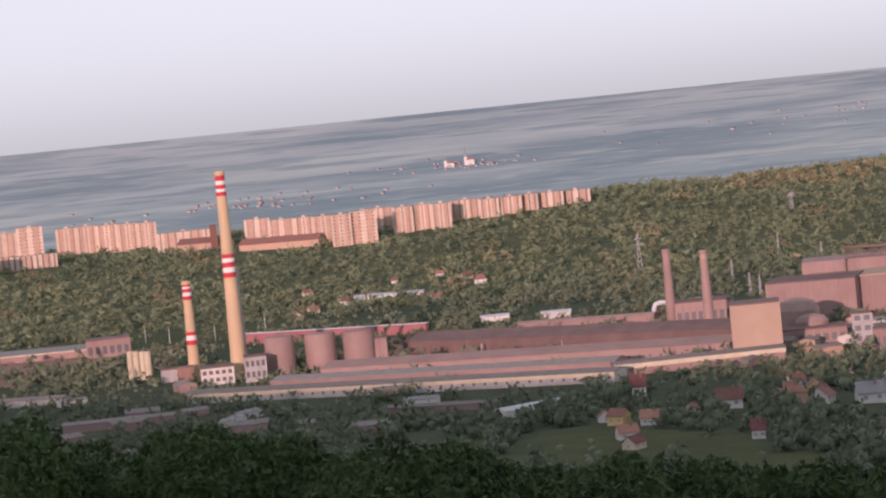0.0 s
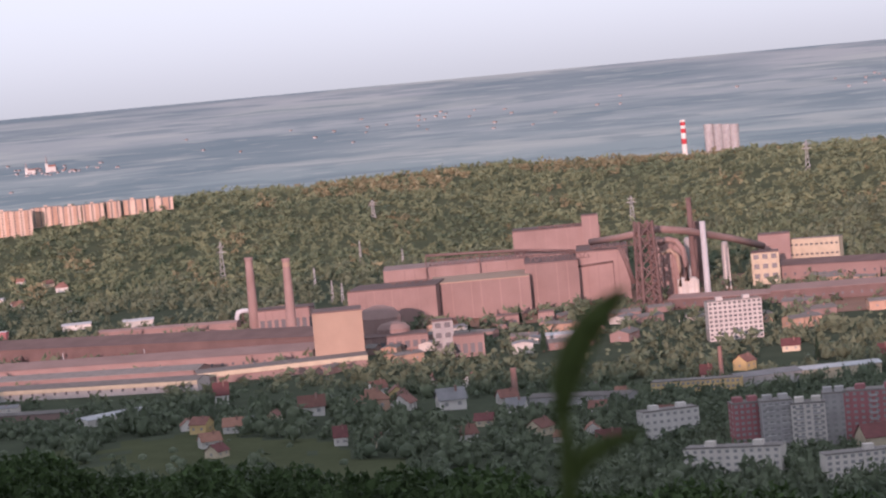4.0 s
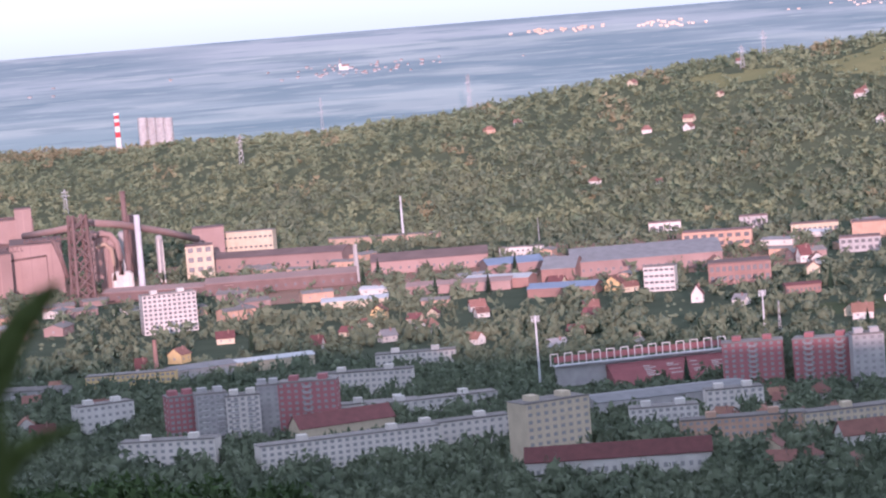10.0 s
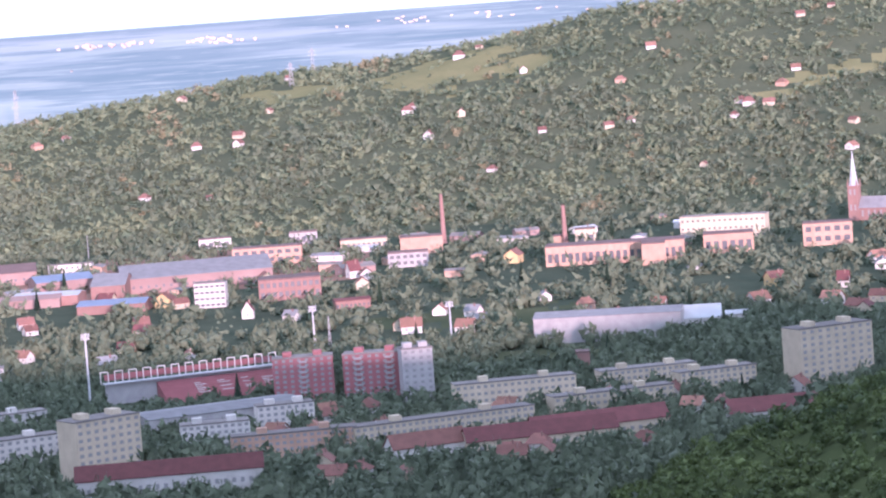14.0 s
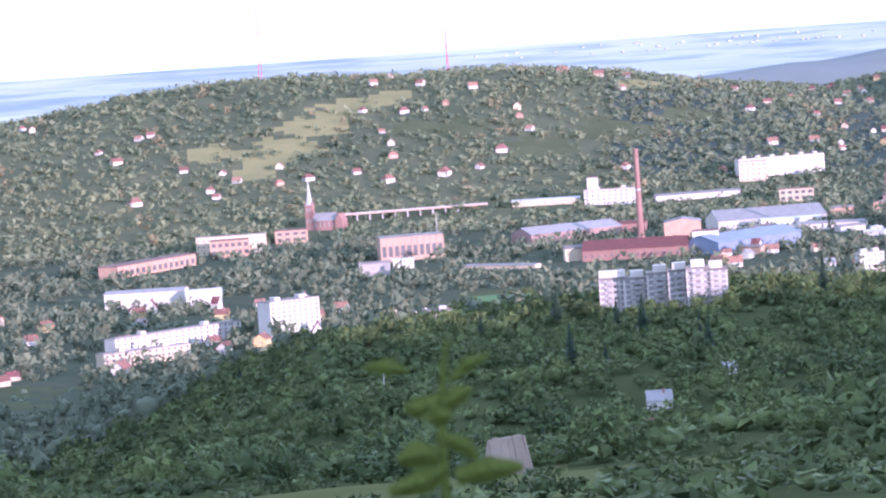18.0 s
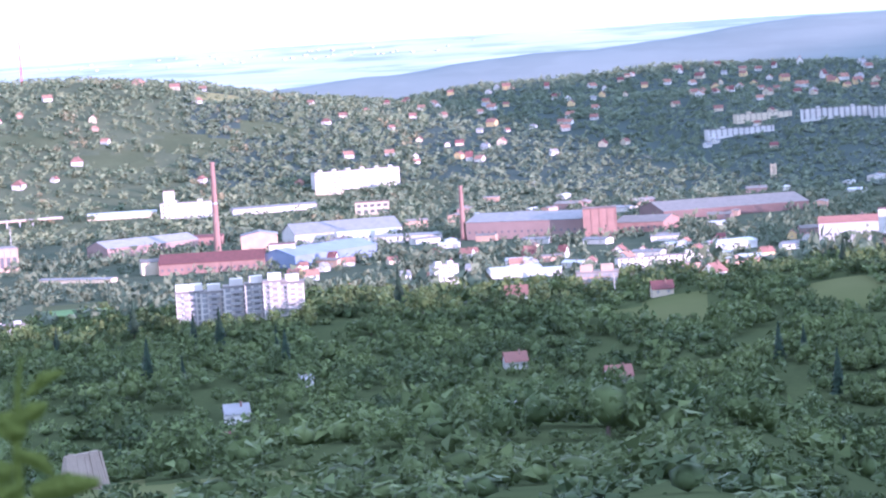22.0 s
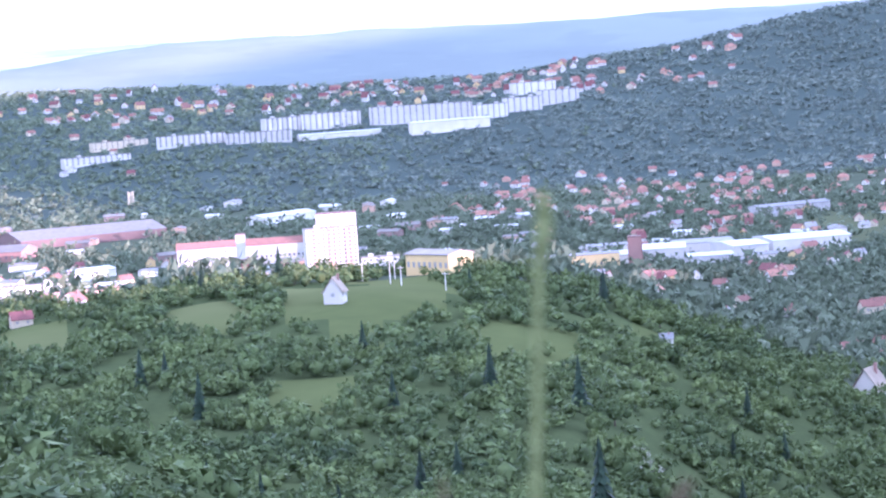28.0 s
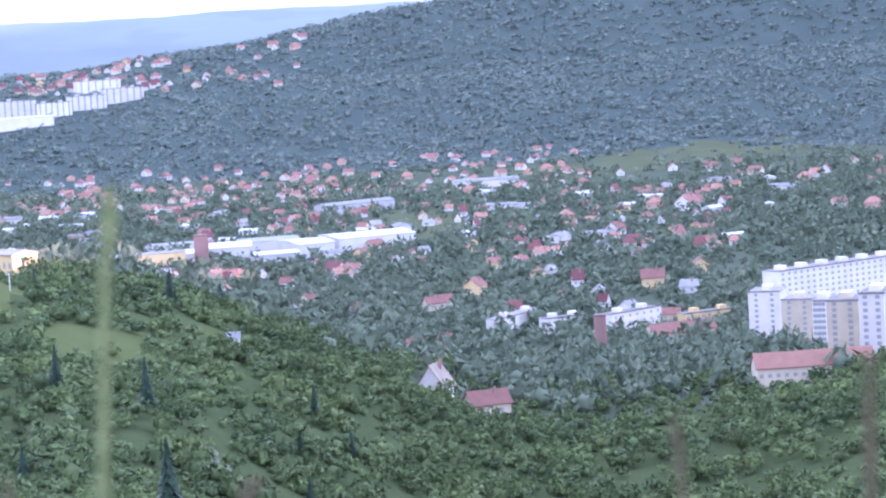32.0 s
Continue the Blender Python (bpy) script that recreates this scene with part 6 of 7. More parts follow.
block('sunlit pale ten-storey panel flats on the far hill', 29.53, 3478, 33.1, 12, 40.2, rows=9, bays=4, wall='warm_panel', stripes='peach', group='far estate', huts=1, win=(2.2, 1.6))
block('sunlit pale ten-storey panel flats on the far hill', 29.21, 3610, 39.3, 12, 28.9, rows=9, bays=5, wall='warm_panel', stripes='peach', group='far estate', huts=1, win=(2.2, 1.6))
block('sunlit pale ten-storey panel flats on the far hill', 28.72, 3548, 25.7, 12, 33.0, rows=9, bays=3, wall='warm_panel', stripes='peach', group='far estate', huts=1, win=(2.2, 1.6))
block('sunlit pale ten-storey panel flats on the far hill', 28.32, 3556, 24.2, 12, 31.6, rows=9, bays=3, wall='warm_panel', stripes='peach', group='far estate', huts=1, win=(2.2, 1.6))
block('sunlit pale ten-storey panel flats on the far hill', 27.94, 3542, 25.7, 12, 31.5, rows=9, bays=3, wall='warm_panel', stripes='peach', group='far estate', huts=1, win=(2.2, 1.6))
block('sunlit pale ten-storey panel flats on the far hill', 27.44, 3592, 37.5, 12, 24.0, rows=9, bays=5, wall='warm_panel', stripes='peach', group='far estate', huts=1, win=(2.2, 1.6))
block('sunlit pale ten-storey panel flats on the far hill', 26.96, 3570, 25.9, 12, 23.7, rows=9, bays=3, wall='warm_panel', stripes='peach', group='far estate', huts=1, win=(2.2, 1.6))
block('sunlit pale ten-storey panel flats on the far hill', 26.52, 3578, 28.4, 12, 22.3, rows=9, bays=3, wall='warm_panel', stripes='peach', group='far estate', huts=1, win=(2.2, 1.6))
block('sunlit pale ten-storey panel flats on the far hill', 26.13, 3594, 21.2, 12, 20.7, rows=9, bays=3, wall='warm_panel', stripes='peach', group='far estate', huts=1, win=(2.2, 1.6))
block('sunlit pale ten-storey panel flats on the far hill', 25.71, 3612, 34.4, 12, 18.5, rows=9, bays=4, wall='warm_panel', stripes='peach', group='far estate', huts=1, win=(2.2, 1.6))
block('sunlit pale ten-storey panel flats on the far hill', 25.19, 3626, 37.8, 12, 16.2, rows=9, bays=4, wall='warm_panel', stripes='peach', group='far estate', huts=1, win=(2.2, 1.6))
hall('large red-roofed school on the far hill', 32.83, 3628, 72.7, 20, 8, turn=-29.7, wall='peach', roof='tile', rise=0.7)
hall('long red-roofed school wing on the far hill', 31.28, 3536, 110.7, 20, 8, turn=-25.7, wall='peach', roof='tile', rise=0.7)
works_block('narrow red clock tower of the school', 32.57, 3608, 8.2, 8, 30.2, wall='tile', ribs=1, name='clock_tower', category='tower')


# ---- masts, pylons and silos ----
lattice('grey lattice power pylon on the wooded ridge', 24.03, 2936, 39.6, 5.5, thick=0.22, arms=((28.5, 5), (34.0, 4)))
lattice('grey lattice power pylon on the wooded ridge', 12.05, 3242, 34.0, 5.5, thick=0.22, arms=((24.5, 5), (29.2, 4)))
lattice('grey lattice power pylon on the wooded ridge', 7.37, 4200, 90.7, 5.5, thick=0.22, arms=((65.3, 5), (78.0, 4)))
lattice('grey lattice power pylon on the wooded ridge', 10.36, 4200, 80.0, 5.5, thick=0.22, arms=((57.6, 5), (68.8, 4)))
lattice('grey lattice power pylon on the wooded ridge', 1.35, 3356, 32.0, 5.5, thick=0.22, arms=((23.0, 5), (27.5, 4)))
lattice('grey lattice power pylon on the wooded ridge', 1.8, 3248, 27.0, 5.5, thick=0.22, arms=((19.5, 5), (23.2, 4)))
lattice('grey lattice power pylon on the wooded ridge', 7.33, 4200, 91.9, 5.5, thick=0.22, arms=((66.2, 5), (79.1, 4)))
lattice('grey lattice power pylon on the wooded ridge', 20.88, 3350, 21.1, 5.5, thick=0.22, arms=((15.2, 5), (18.1, 4)))
lattice('grey lattice power pylon on the wooded ridge', 15.65, 3082, 25.8, 5.5, thick=0.22, arms=((18.6, 5), (22.2, 4)))
lattice('tall red and white radio mast on the hill', -25.11, 4200, 194.4, 6, material='redwhite_r', thick=0.25, name='radio_mast', category='mast')
lattice('tall slim radio mast behind the hill crest', -28.90, 4200, 106.9, 4, material='redwhite_r', thick=0.25, name='radio_mast', category='mast')
tank('tall pale grain silo behind the ridge', 13.97, 3950, 6.6, 57.3, material='grey', dome=0.1, name='grain_silo', category='silo')
tank('tall pale grain silo behind the ridge', 13.79, 3950, 6.6, 57.0, material='grey', dome=0.1, name='grain_silo', category='silo')
tank('tall pale grain silo behind the ridge', 13.62, 3950, 6.6, 56.6, material='grey', dome=0.1, name='grain_silo', category='silo')
tank('tall pale grain silo behind the ridge', 13.46, 3950, 6.6, 56.3, material='grey', dome=0.1, name='grain_silo', category='silo')
chimney('red and white banded silo chimney', 14.48, 3950, 61.0, 4.0, 3.4, shaft='redwhite_w', bands=((0.75, 0.85, 'redwhite_r'), (0.92, 1.0, 'redwhite_r'), (0.5, 0.62, 'redwhite_r')))
pole('pale concrete power pole with a cross arm', -48.47, 984, 6.5, r=0.24, head='arm', material='panel', name='power_pole', category='pole')
pole('pale concrete power pole with a cross arm', -49.03, 948, 8.8, r=0.24, head='arm', material='panel', name='power_pole', category='pole')
pole('pale concrete power pole with a cross arm', -49.25, 912, 6.2, r=0.24, head='arm', material='panel', name='power_pole', category='pole')
pole('pale concrete power pole with a cross arm', -50.15, 912, 5.9, r=0.24, head='arm', material='panel', name='power_pole', category='pole')
pole('pale concrete power pole with a cross arm', -49.13, 984, 6.8, r=0.24, head='arm', material='panel', name='power_pole', category='pole')
pole('pale concrete power pole with a cross arm', -42.50, 946, 6.6, r=0.24, head='arm', material='panel', name='power_pole', category='pole')
pole('pale concrete power pole with a cross arm', -40.58, 962, 7.0, r=0.24, head='arm', material='panel', name='power_pole', category='pole')
pole('pale concrete power pole with a cross arm', -27.16, 826, 9.2, r=0.24, head='arm', material='panel', name='power_pole', category='pole')
pole('concrete vineyard pole in the valley', -64.79, 958, 4.1, r=0.2, head='arm', material='grey', name='power_pole', category='pole')
pole('concrete vineyard pole in the valley', -65.04, 958, 4.1, r=0.2, head='arm', material='grey', name='power_pole', category='pole')
pole('concrete vineyard pole in the valley', -65.25, 958, 4.1, r=0.2, head='arm', material='grey', name='power_pole', category='pole')


# ---- cottages on the knoll ----
house('tall_pale', -48.08, 872, 75, 0.85, 'cottages on the knoll')
house('white_red', -42.76, 958, 60, 0.8, 'cottages on the knoll')
house('cream_dark', -41.56, 934, 10, 0.7, 'cottages on the knoll')
house('white_red', -40.59, 746, 10, 0.75, 'cottages on the knoll')
house('white_red', -38.50, 800, 10, 0.7, 'cottages on the knoll')
house('white_grey', -38.57, 692, 0, 0.72, 'cottages on the knoll')
house('tall_gable', -32.66, 692, 30, 0.5, 'cottages on the knoll')
house('white_grey', -32.75, 726, 5, 0.7, 'cottages on the knoll')
house('white_grey', -34.22, 762, 40, 0.5, 'cottages on the knoll')
house('white_grey', -54.56, 912, 0, 0.5, 'cottages on the knoll')
house('white_grey', -38.56, 698, 5, 0.6, 'cottages on the knoll')
house('white_red', -38.58, 944, 0, 0.8, 'cottages on the knoll')
house('tall_gable', -32.70, 688, 20, 0.5, 'cottages on the knoll')
stone_hut(-29.65, 284)
house('tall_gable', -47.76, 560, 10, 0.34, 'cottages on the knoll')
house('white_red', 22.49, 1584, 0, 1.6)
house('peach_orange', 21.22, 1586, 10, 1.6)
house('white_red', 20.44, 1592, 70, 1.4)
house('white_grey', 19.62, 1580, 10, 1.7)
house('peach_orange', -3.83, 1684, 0, 1.0)
house('white_orange', -0.25, 1636, 0, 1.2)
house('yellow_red', -63.17, 1742, 0, 1.4)
house('white_red', -64.11, 2312, 60, 1.9)
house('white_red', -62.60, 2126, 60, 1.4)
house('cream_red', -59.75, 978, 20, 1.3)
house('tall_gable', 24.3, 1744, 0, 1.3)


# ---- pipes, conveyors and roof frames of the works ----
pipeline('thick pale gas pipe bending over the yard', 'pale_roof', 2.0, [(23.86, 2330, -1.9), (23.83, 2330, 10.2), (23.8, 2330, 13.8), (23.71, 2330, 14.8), (23.5, 2330, 14.4)], legs=True)
pipeline('long pale gas pipe to the furnace house', 'beige', 1.6, [(23.5, 2330, 13.5), (23.16, 2330, 14.4), (22.84, 2330, 15.0)], legs=True)
pipeline('inclined rust-red conveyor gallery to the furnace top', 'rust', 2.6, [(16.54, 2260, 47.2), (15.98, 2230, 50.8), (15.34, 2200, 56.1)], legs=False, name='conveyor', category='conveyor')
pipeline('long rust-red conveyor gallery down to the offices', 'rust', 2.8, [(15.28, 2200, 57.6), (14.6, 2230, 51.6), (13.7, 2280, 39.3), (13.08, 2320, 28.5)], legs=False, name='conveyor', category='conveyor')
pipeline('great curved downcomer pipe of the furnace', 'rust', 2.4, [(15.19, 2235, 42.4), (15.0, 2235, 45.8), (14.82, 2235, 43.9), (14.7, 2235, 37.2), (14.65, 2235, 25.3), (14.66, 2235, 11.8)], legs=False)
pipeline('second curved pipe beside the furnace', 'beige', 1.6, [(15.12, 2232, 35.2), (14.95, 2232, 37.3), (14.82, 2232, 32.4), (14.78, 2232, 21.5), (14.81, 2232, 8.0)], legs=False)
pipeline('slanting skip bridge of the furnace', 'rust_dark', 1.8, [(15.97, 2190, 46.5), (15.84, 2190, 32.8), (15.74, 2190, 17.0)], legs=False, name='skip_bridge', category='conveyor')
pipeline('low pipe run along the ore yard', 'rust', 1.2, [(26.73, 2500, -11.0), (25.42, 2500, -13.4), (23.99, 2500, -16.3)], legs=True)
pipeline('long pipe run behind the gas holders', 'pink', 1.2, [(32.14, 2700, -8.5), (31.11, 2700, -10.5), (30.08, 2700, -12.3), (28.53, 2700, -15.3)], legs=True)
roof_frames('bare rusty trusses and vents on the mill roof', 18.84, 2300, 81.4, 37.6, 4.5, 14)
roof_frames('bare rusty trusses and vents on the mill roof', 17.2, 2240, 48.4, 36.7, 5, 8)
roof_frames('bare rusty trusses and vents on the mill roof', 15.99, 2260, 45.2, 41.8, 5, 8)
roof_frames('bare rusty trusses and vents on the mill roof', 20.29, 2210, 30.9, 29.6, 4, 5)
roof_frames('bare rusty trusses and vents on the mill roof', 17.12, 2335, 40.6, 55.5, 3.5, 6)
lattice('thin grey lattice mast behind the works', 22.19, 2716, 20.0, 2.4, thick=0.25, name='lattice_mast', category='mast')
lattice('thin grey lattice mast behind the works', 21.86, 2512, 20.0, 2.4, thick=0.25, name='lattice_mast', category='mast')
lattice('thin grey lattice mast behind the works', 21.66, 2502, 17.3, 2.4, thick=0.25, name='lattice_mast', category='mast')
lattice('thin grey lattice mast behind the works', 20.37, 2902, 17.3, 2.4, thick=0.25, name='lattice_mast', category='mast')
lattice('thin grey lattice mast behind the works', 21.22, 2972, 23.7, 2.4, thick=0.25, name='lattice_mast', category='mast')
pole('pale yard lamp mast in the valley', 31.72, 2616, 15.7, r=0.5, material='pale_roof')
pole('pale yard lamp mast in the valley', 34.15, 2666, 16.5, r=0.5, material='pale_roof')
pole('pale yard lamp mast in the valley', 33.67, 2632, 14.0, r=0.5, material='pale_roof')
pole('pale yard lamp mast in the valley', 32.75, 2608, 14.5, r=0.5, material='pale_roof')
pole('pale yard lamp mast in the valley', 27.39, 2124, 11.3, r=0.5, material='pale_roof')
pole('pale yard lamp mast in the valley', 25.76, 2092, 11.3, r=0.5, material='pale_roof')


# ---- clutter on and round the mill ----
pole('pale steel stack of the furnace plant', 15.21, 2260, 35.0, r=0.7, material='panel', name='steel_stack', category='chimney')
pole('pale steel stack of the furnace plant', 15.09, 2260, 37.8, r=0.7, material='panel', name='steel_stack', category='chimney')
pole('pale steel stack of the furnace plant', 14.98, 2260, 38.8, r=0.7, material='panel', name='steel_stack', category='chimney')
pole('pale steel stack of the furnace plant', 14.86, 2260, 35.7, r=0.7, material='panel', name='steel_stack', category='chimney')
pole('pale steel stack of the furnace plant', 14.72, 2260, 33.4, r=0.7, material='panel', name='steel_stack', category='chimney')
pole('pale steel stack of the furnace plant', 13.87, 2260, 36.1, r=0.7, material='panel', name='steel_stack', category='chimney')
pole('pale steel stack of the furnace plant', 13.79, 2260, 33.6, r=0.7, material='panel', name='steel_stack', category='chimney')
tank('white upright tank beside the furnace', 14.78, 2240, 3.2, 12.6, material='panel', dome=0.2)
tank('white upright tank beside the furnace', 14.63, 2240, 3.2, 12.1, material='panel', dome=0.2)
tank('white upright tank beside the furnace', 14.5, 2240, 3.2, 11.7, material='panel', dome=0.2)
pipeline('pale roof duct along the lower mill hall', 'panel', 1.0, [(19.97, 2255, 24.5), (18.88, 2255, 23.4), (17.98, 2255, 23.1)], legs=True)
pipeline('rusty roof duct along the upper mill hall', 'rust_dark', 1.1, [(19.91, 2285, 47.5), (18.82, 2285, 45.9), (17.91, 2285, 44.2), (16.77, 2285, 39.4)], legs=True)
pipeline('rusty duct high on the mill wall', 'rust_dark', 0.9, [(17.9, 2240, 26.7), (16.91, 2240, 29.8), (16.12, 2240, 31.6)], legs=True)


# ---- villages strewn over the valley and the slopes ----
RED, MIX = ("white_red", "cream_red", "white_orange", "white_hip", "peach_orange"), ("white_red", "cream_dark", "white_grey", "white_orange", "yellow_red", "cream_red", "tall_gable")
hamlet(26, 25, 15, 1380, 1720, MIX, "houses in the valley", 11)
hamlet(16, 15, 4, 1580, 1900, MIX, "houses in the valley", 12)
hamlet(48, 6, -15, 1560, 2080, MIX, "houses in the valley", 13, smallest=0.9)
hamlet(32, 3, -9, 1120, 1330, RED, "houses at the foot of the hill", 14)
hamlet(10, 31, 27, 2700, 3100, RED, "houses under the far estate", 15)
hamlet(46, 8, -16, 2600, 3330, RED, "sunlit houses on the ridge", 16, smallest=0.7, biggest=1.15)
hamlet(38, -18, -36, 3250, 3880, RED, "sunlit houses on the ridge", 17, smallest=0.7, biggest=1.2)
hamlet(18, -17, -30, 3250, 3420, RED, "sunlit houses on the ridge", 27, smallest=0.8, biggest=1.25)
hamlet(40, -17.2, -27, 1560, 2300, MIX, "houses in the valley", 18)
hamlet(80, -36, -44, 3350, 4150, MIX, "white and red-roofed suburb on the southern slope", 19, smallest=0.7, biggest=1.2, joined=True)
hamlet(120, -42, -54, 3750, 4230, MIX, "white and red-roofed suburb on the southern slope", 20, smallest=0.8, biggest=1.3, joined=True)
hamlet(40, -34, -47, 2150, 2450, MIX, "pale and red-roofed houses behind the knoll", 21, joined=True)
hamlet(170, -50, -62, 2650, 3150, RED, "red-roofed suburb under the mountain", 22, smallest=0.6, biggest=1.0, joined=True)
hamlet(48, -53.5, -65, 1430, 2000, MIX, "houses in the southern valley", 23)
hamlet(165, -52, -65, 1950, 2600, MIX, "red-roofed houses of the southern valley", 33, smallest=0.6, biggest=1.0, joined=True)
hamlet(30, -61, -70, 2200, 2900, RED, "red-roofed suburb under the mountain", 24, joined=True)
hamlet(34, -51, -56.5, 3700, 4150, RED, "red-roofed houses high on the mountain edge", 25, smallest=0.9, biggest=1.3, joined=True)


SHEDS = ("shed_white", "shed_grey", "shed_peach", "shed_white", "shed_rust")
hamlet(60, -34, -53, 2120, 2750, SHEDS, "low pale sheds and workshops behind the knoll", 41, spread=1.4, joined=True)
hamlet(26, -36, -50, 2750, 3100, SHEDS, "low pale sheds and workshops near the southern works", 42, spread=1.4, joined=True)
hamlet(30, 23, 12, 1880, 2120, ("shed_rust", "shed_rust", "shed_grey", "shed_peach"), "dusty workshops and stores before the mill", 43, spread=1.3, joined=True)
hamlet(34, 12, -6, 1960, 2330, ("shed_rust", "shed_grey", "shed_peach", "shed_white"), "workshops and stores of the old works quarter", 44, spread=1.3, joined=True)
hamlet(16, 36, 26, 1650, 2150, ("shed_rust", "shed_grey"), "low stores along the railway", 45, spread=1.3, joined=True)
hamlet(26, -53, -66, 2000, 2650, ("shed_white", "shed_grey"), "low pale halls among the southern houses", 46, spread=1.4, joined=True)


# ---- trees ----
for proto in list(SHARED.values()):  # patterns that only went into joined suburbs
    if isinstance(proto, bpy.types.Object) and proto.get("waiting"):
        for piece in list(proto.children):
            bpy.data.objects.remove(piece)
        bpy.data.objects.remove(proto)


def ico(sub):
    bm = bmesh.new()
    bmesh.ops.create_icosphere(bm, subdivisions=sub, radius=1)
    v = np.array([x.co[:] for x in bm.verts])
    f = np.array([[x.index for x in p.verts] for p in bm.faces])
    bm.free()
    return v, f


ICO0 = ico(1)


def crown_sprays(rng, cards, spray):
    """A far crown: loose leaf sprays in two or three uneven heads, open between."""
    heads = np.stack([rng.uniform(-0.45, 0.45, 3), rng.uniform(-0.45, 0.45, 3), rng.uniform(0.25, 0.95, 3)], 1)
    V, F = [], []
    for k in range(cards):
        p = rng.normal(size=3)
        p = p / np.linalg.norm(p) * rng.uniform(0.35, 0.75) + heads[k % 3]
        p[2] = max(p[2], 0.0)
        V.append(p + rng.normal(size=(3, 3)) * spray)
        F.append([3 * k, 3 * k + 1, 3 * k + 2])
    return np.concatenate(V), np.array(F)


def crown_leafy(rng, cards, spray, core=0.7):
    """A crown of many loose leaf sprays round a dark uneven core."""
    tilt = rng.normal(size=3) * 0.12
    shape = np.array([rng.uniform(0.85, 1.15), rng.uniform(0.85, 1.15), rng.uniform(0.7, 0.95)])
    V, F, k = [ICO0[0] * rng.uniform(0.8, 1.1, (12, 1)) * core * shape + (0, 0, 0.62)], [ICO0[1]], 12
    heads = rng.normal(size=(6, 3))
    heads /= np.linalg.norm(heads, axis=1)[:, None]
    for i in range(cards):
        p = rng.normal(size=3)
        p[2] = abs(p[2]) * 1.1 - 0.35
        p /= np.linalg.norm(p)
        bulge = 0.82 + 0.34 * max(0.0, float((heads @ p).max())) ** 6
        p = p * bulge * rng.uniform(0.85, 1.08) * shape + tilt + (0, 0, 0.65)
        V.append(p + rng.normal(size=(3, 3)) * spray)
        F.append(np.array([[0, 1, 2]]) + k)
        k += 3
    return np.concatenate(V), np.concatenate(F)


RNG = np.random.default_rng(7)
FAR = [crown_sprays(RNG, 22, 0.3) for _ in range(10)]
LOW = []
for one in range(8):
    v = ICO0[0] * RNG.uniform(0.7, 1.25, (12, 1)) + (0, 0, 0.2)
    LOW.append((v, ICO0[1][~(v[ICO0[1]][:, :, 2] < 0.0).all(1)]))
MID = [crown_leafy(RNG, 38, 0.24, 0.78) for _ in range(8)]
NEAR = [crown_leafy(RNG, 96, 0.165, 0.62) for _ in range(10)]
LEAFY = [crown_leafy(RNG, 260, 0.1, 0.62) for _ in range(6)]
BUSH = [crown_leafy(RNG, 42, 0.22) for _ in range(6)]
SCRUB = [crown_leafy(RNG, 130, 0.14) for _ in range(5)]

# what the land itself hides is planted thinly
az_v, d_v = np.arange(46, -75.1, -0.5), np.arange(40, 4330, 10.0)
_A, _D = np.meshgrid(az_v, d_v, indexing="ij")
_el = np.degrees(np.arctan2(height(_A, _D) - EYE_Z, _D))
_before = np.maximum.accumulate(_el, 1)
TAKEN_NP = np.array(TAKEN)


def open_land(x, y, r):
    ok = np.ones(len(x), bool)
    for a, b, c in TAKEN_NP:
        ok &= (x - a) ** 2 + (y - b) ** 2 > (c + r) ** 2
    return ok


def strew(n, az0, az1, d0, d1, margin, seed, thin=0.12, low=None, holes=True):
    """Points over a sector, clear of buildings and clearings, thinner where the land hides them."""
    rng = np.random.default_rng(seed)
    az, d = rng.uniform(az1, az0, n), np.sqrt(rng.uniform(d0 * d0, d1 * d1, n))
    x, y, z = -np.sin(np.radians(az)) * d, np.cos(np.radians(az)) * d, height(az, d)
    i = np.clip(((46 - az) / 0.5).round().astype(int), 0, len(az_v) - 1)
    j = np.clip(((d - 40) / 10).astype(int) - 2, 0, len(d_v) - 1)
    seen = np.degrees(np.arctan2(z + 10 - EYE_Z, d)) > _before[i, j]
    ok = (seen | (rng.random(n) < thin)) & open_land(x, y, margin)
    if margin and d0 >= 1000:
        ok &= open_land(x * (1 + 14 / d), y * (1 + 14 / d), 0)
    if holes:
        ok &= ~cleared(az, d, CLEAR) | ((rng.random(n) < 0.12) & (d > 1000))
    return az[ok], d[ok], np.stack([x, y, z], 1)[ok], rng


def wood(name, label, points, rng, templates, material, size, tall=1.0, spread=0.3, smooth=False):
    """One mesh of many crowns."""
    pick = rng.integers(0, len(templates), len(points))
    V, F, k = [], [], 0
    for t, (tv, tf) in enumerate(templates):
        p = points[pick == t]
        if not len(p):
            continue
        s = size * rng.uniform(1 - spread, 1 + spread, len(p))
        a = rng.uniform(0, 2 * np.pi, len(p))
        h = tall * rng.uniform(0.8, 1.3, len(p))
        ca, sa = np.cos(a)[:, None], np.sin(a)[:, None]
        v = np.stack([tv[None, :, 0] * ca - tv[None, :, 1] * sa, tv[None, :, 0] * sa + tv[None, :, 1] * ca, tv[None, :, 2] * h[:, None] + np.zeros_like(ca)], -1) * s[:, None, None] + p[:, None, :]
        f = tf[None] + (np.arange(len(p)) * len(tv))[:, None, None] + k
        k += len(p) * len(tv)
        V.append(v.reshape(-1, 3))
        F.append(f.reshape(-1, 3))
    ob = new(name, mesh_np(name, np.concatenate(V), np.concatenate(F), material, smooth))
    return tagged(ob, label, "woods", kind="stuff")


az, d, p, g = strew(44000, 46, -37, 2440, 4150, 4, 31, 0.05)
ridge = d > ridge_foot(az) - 90
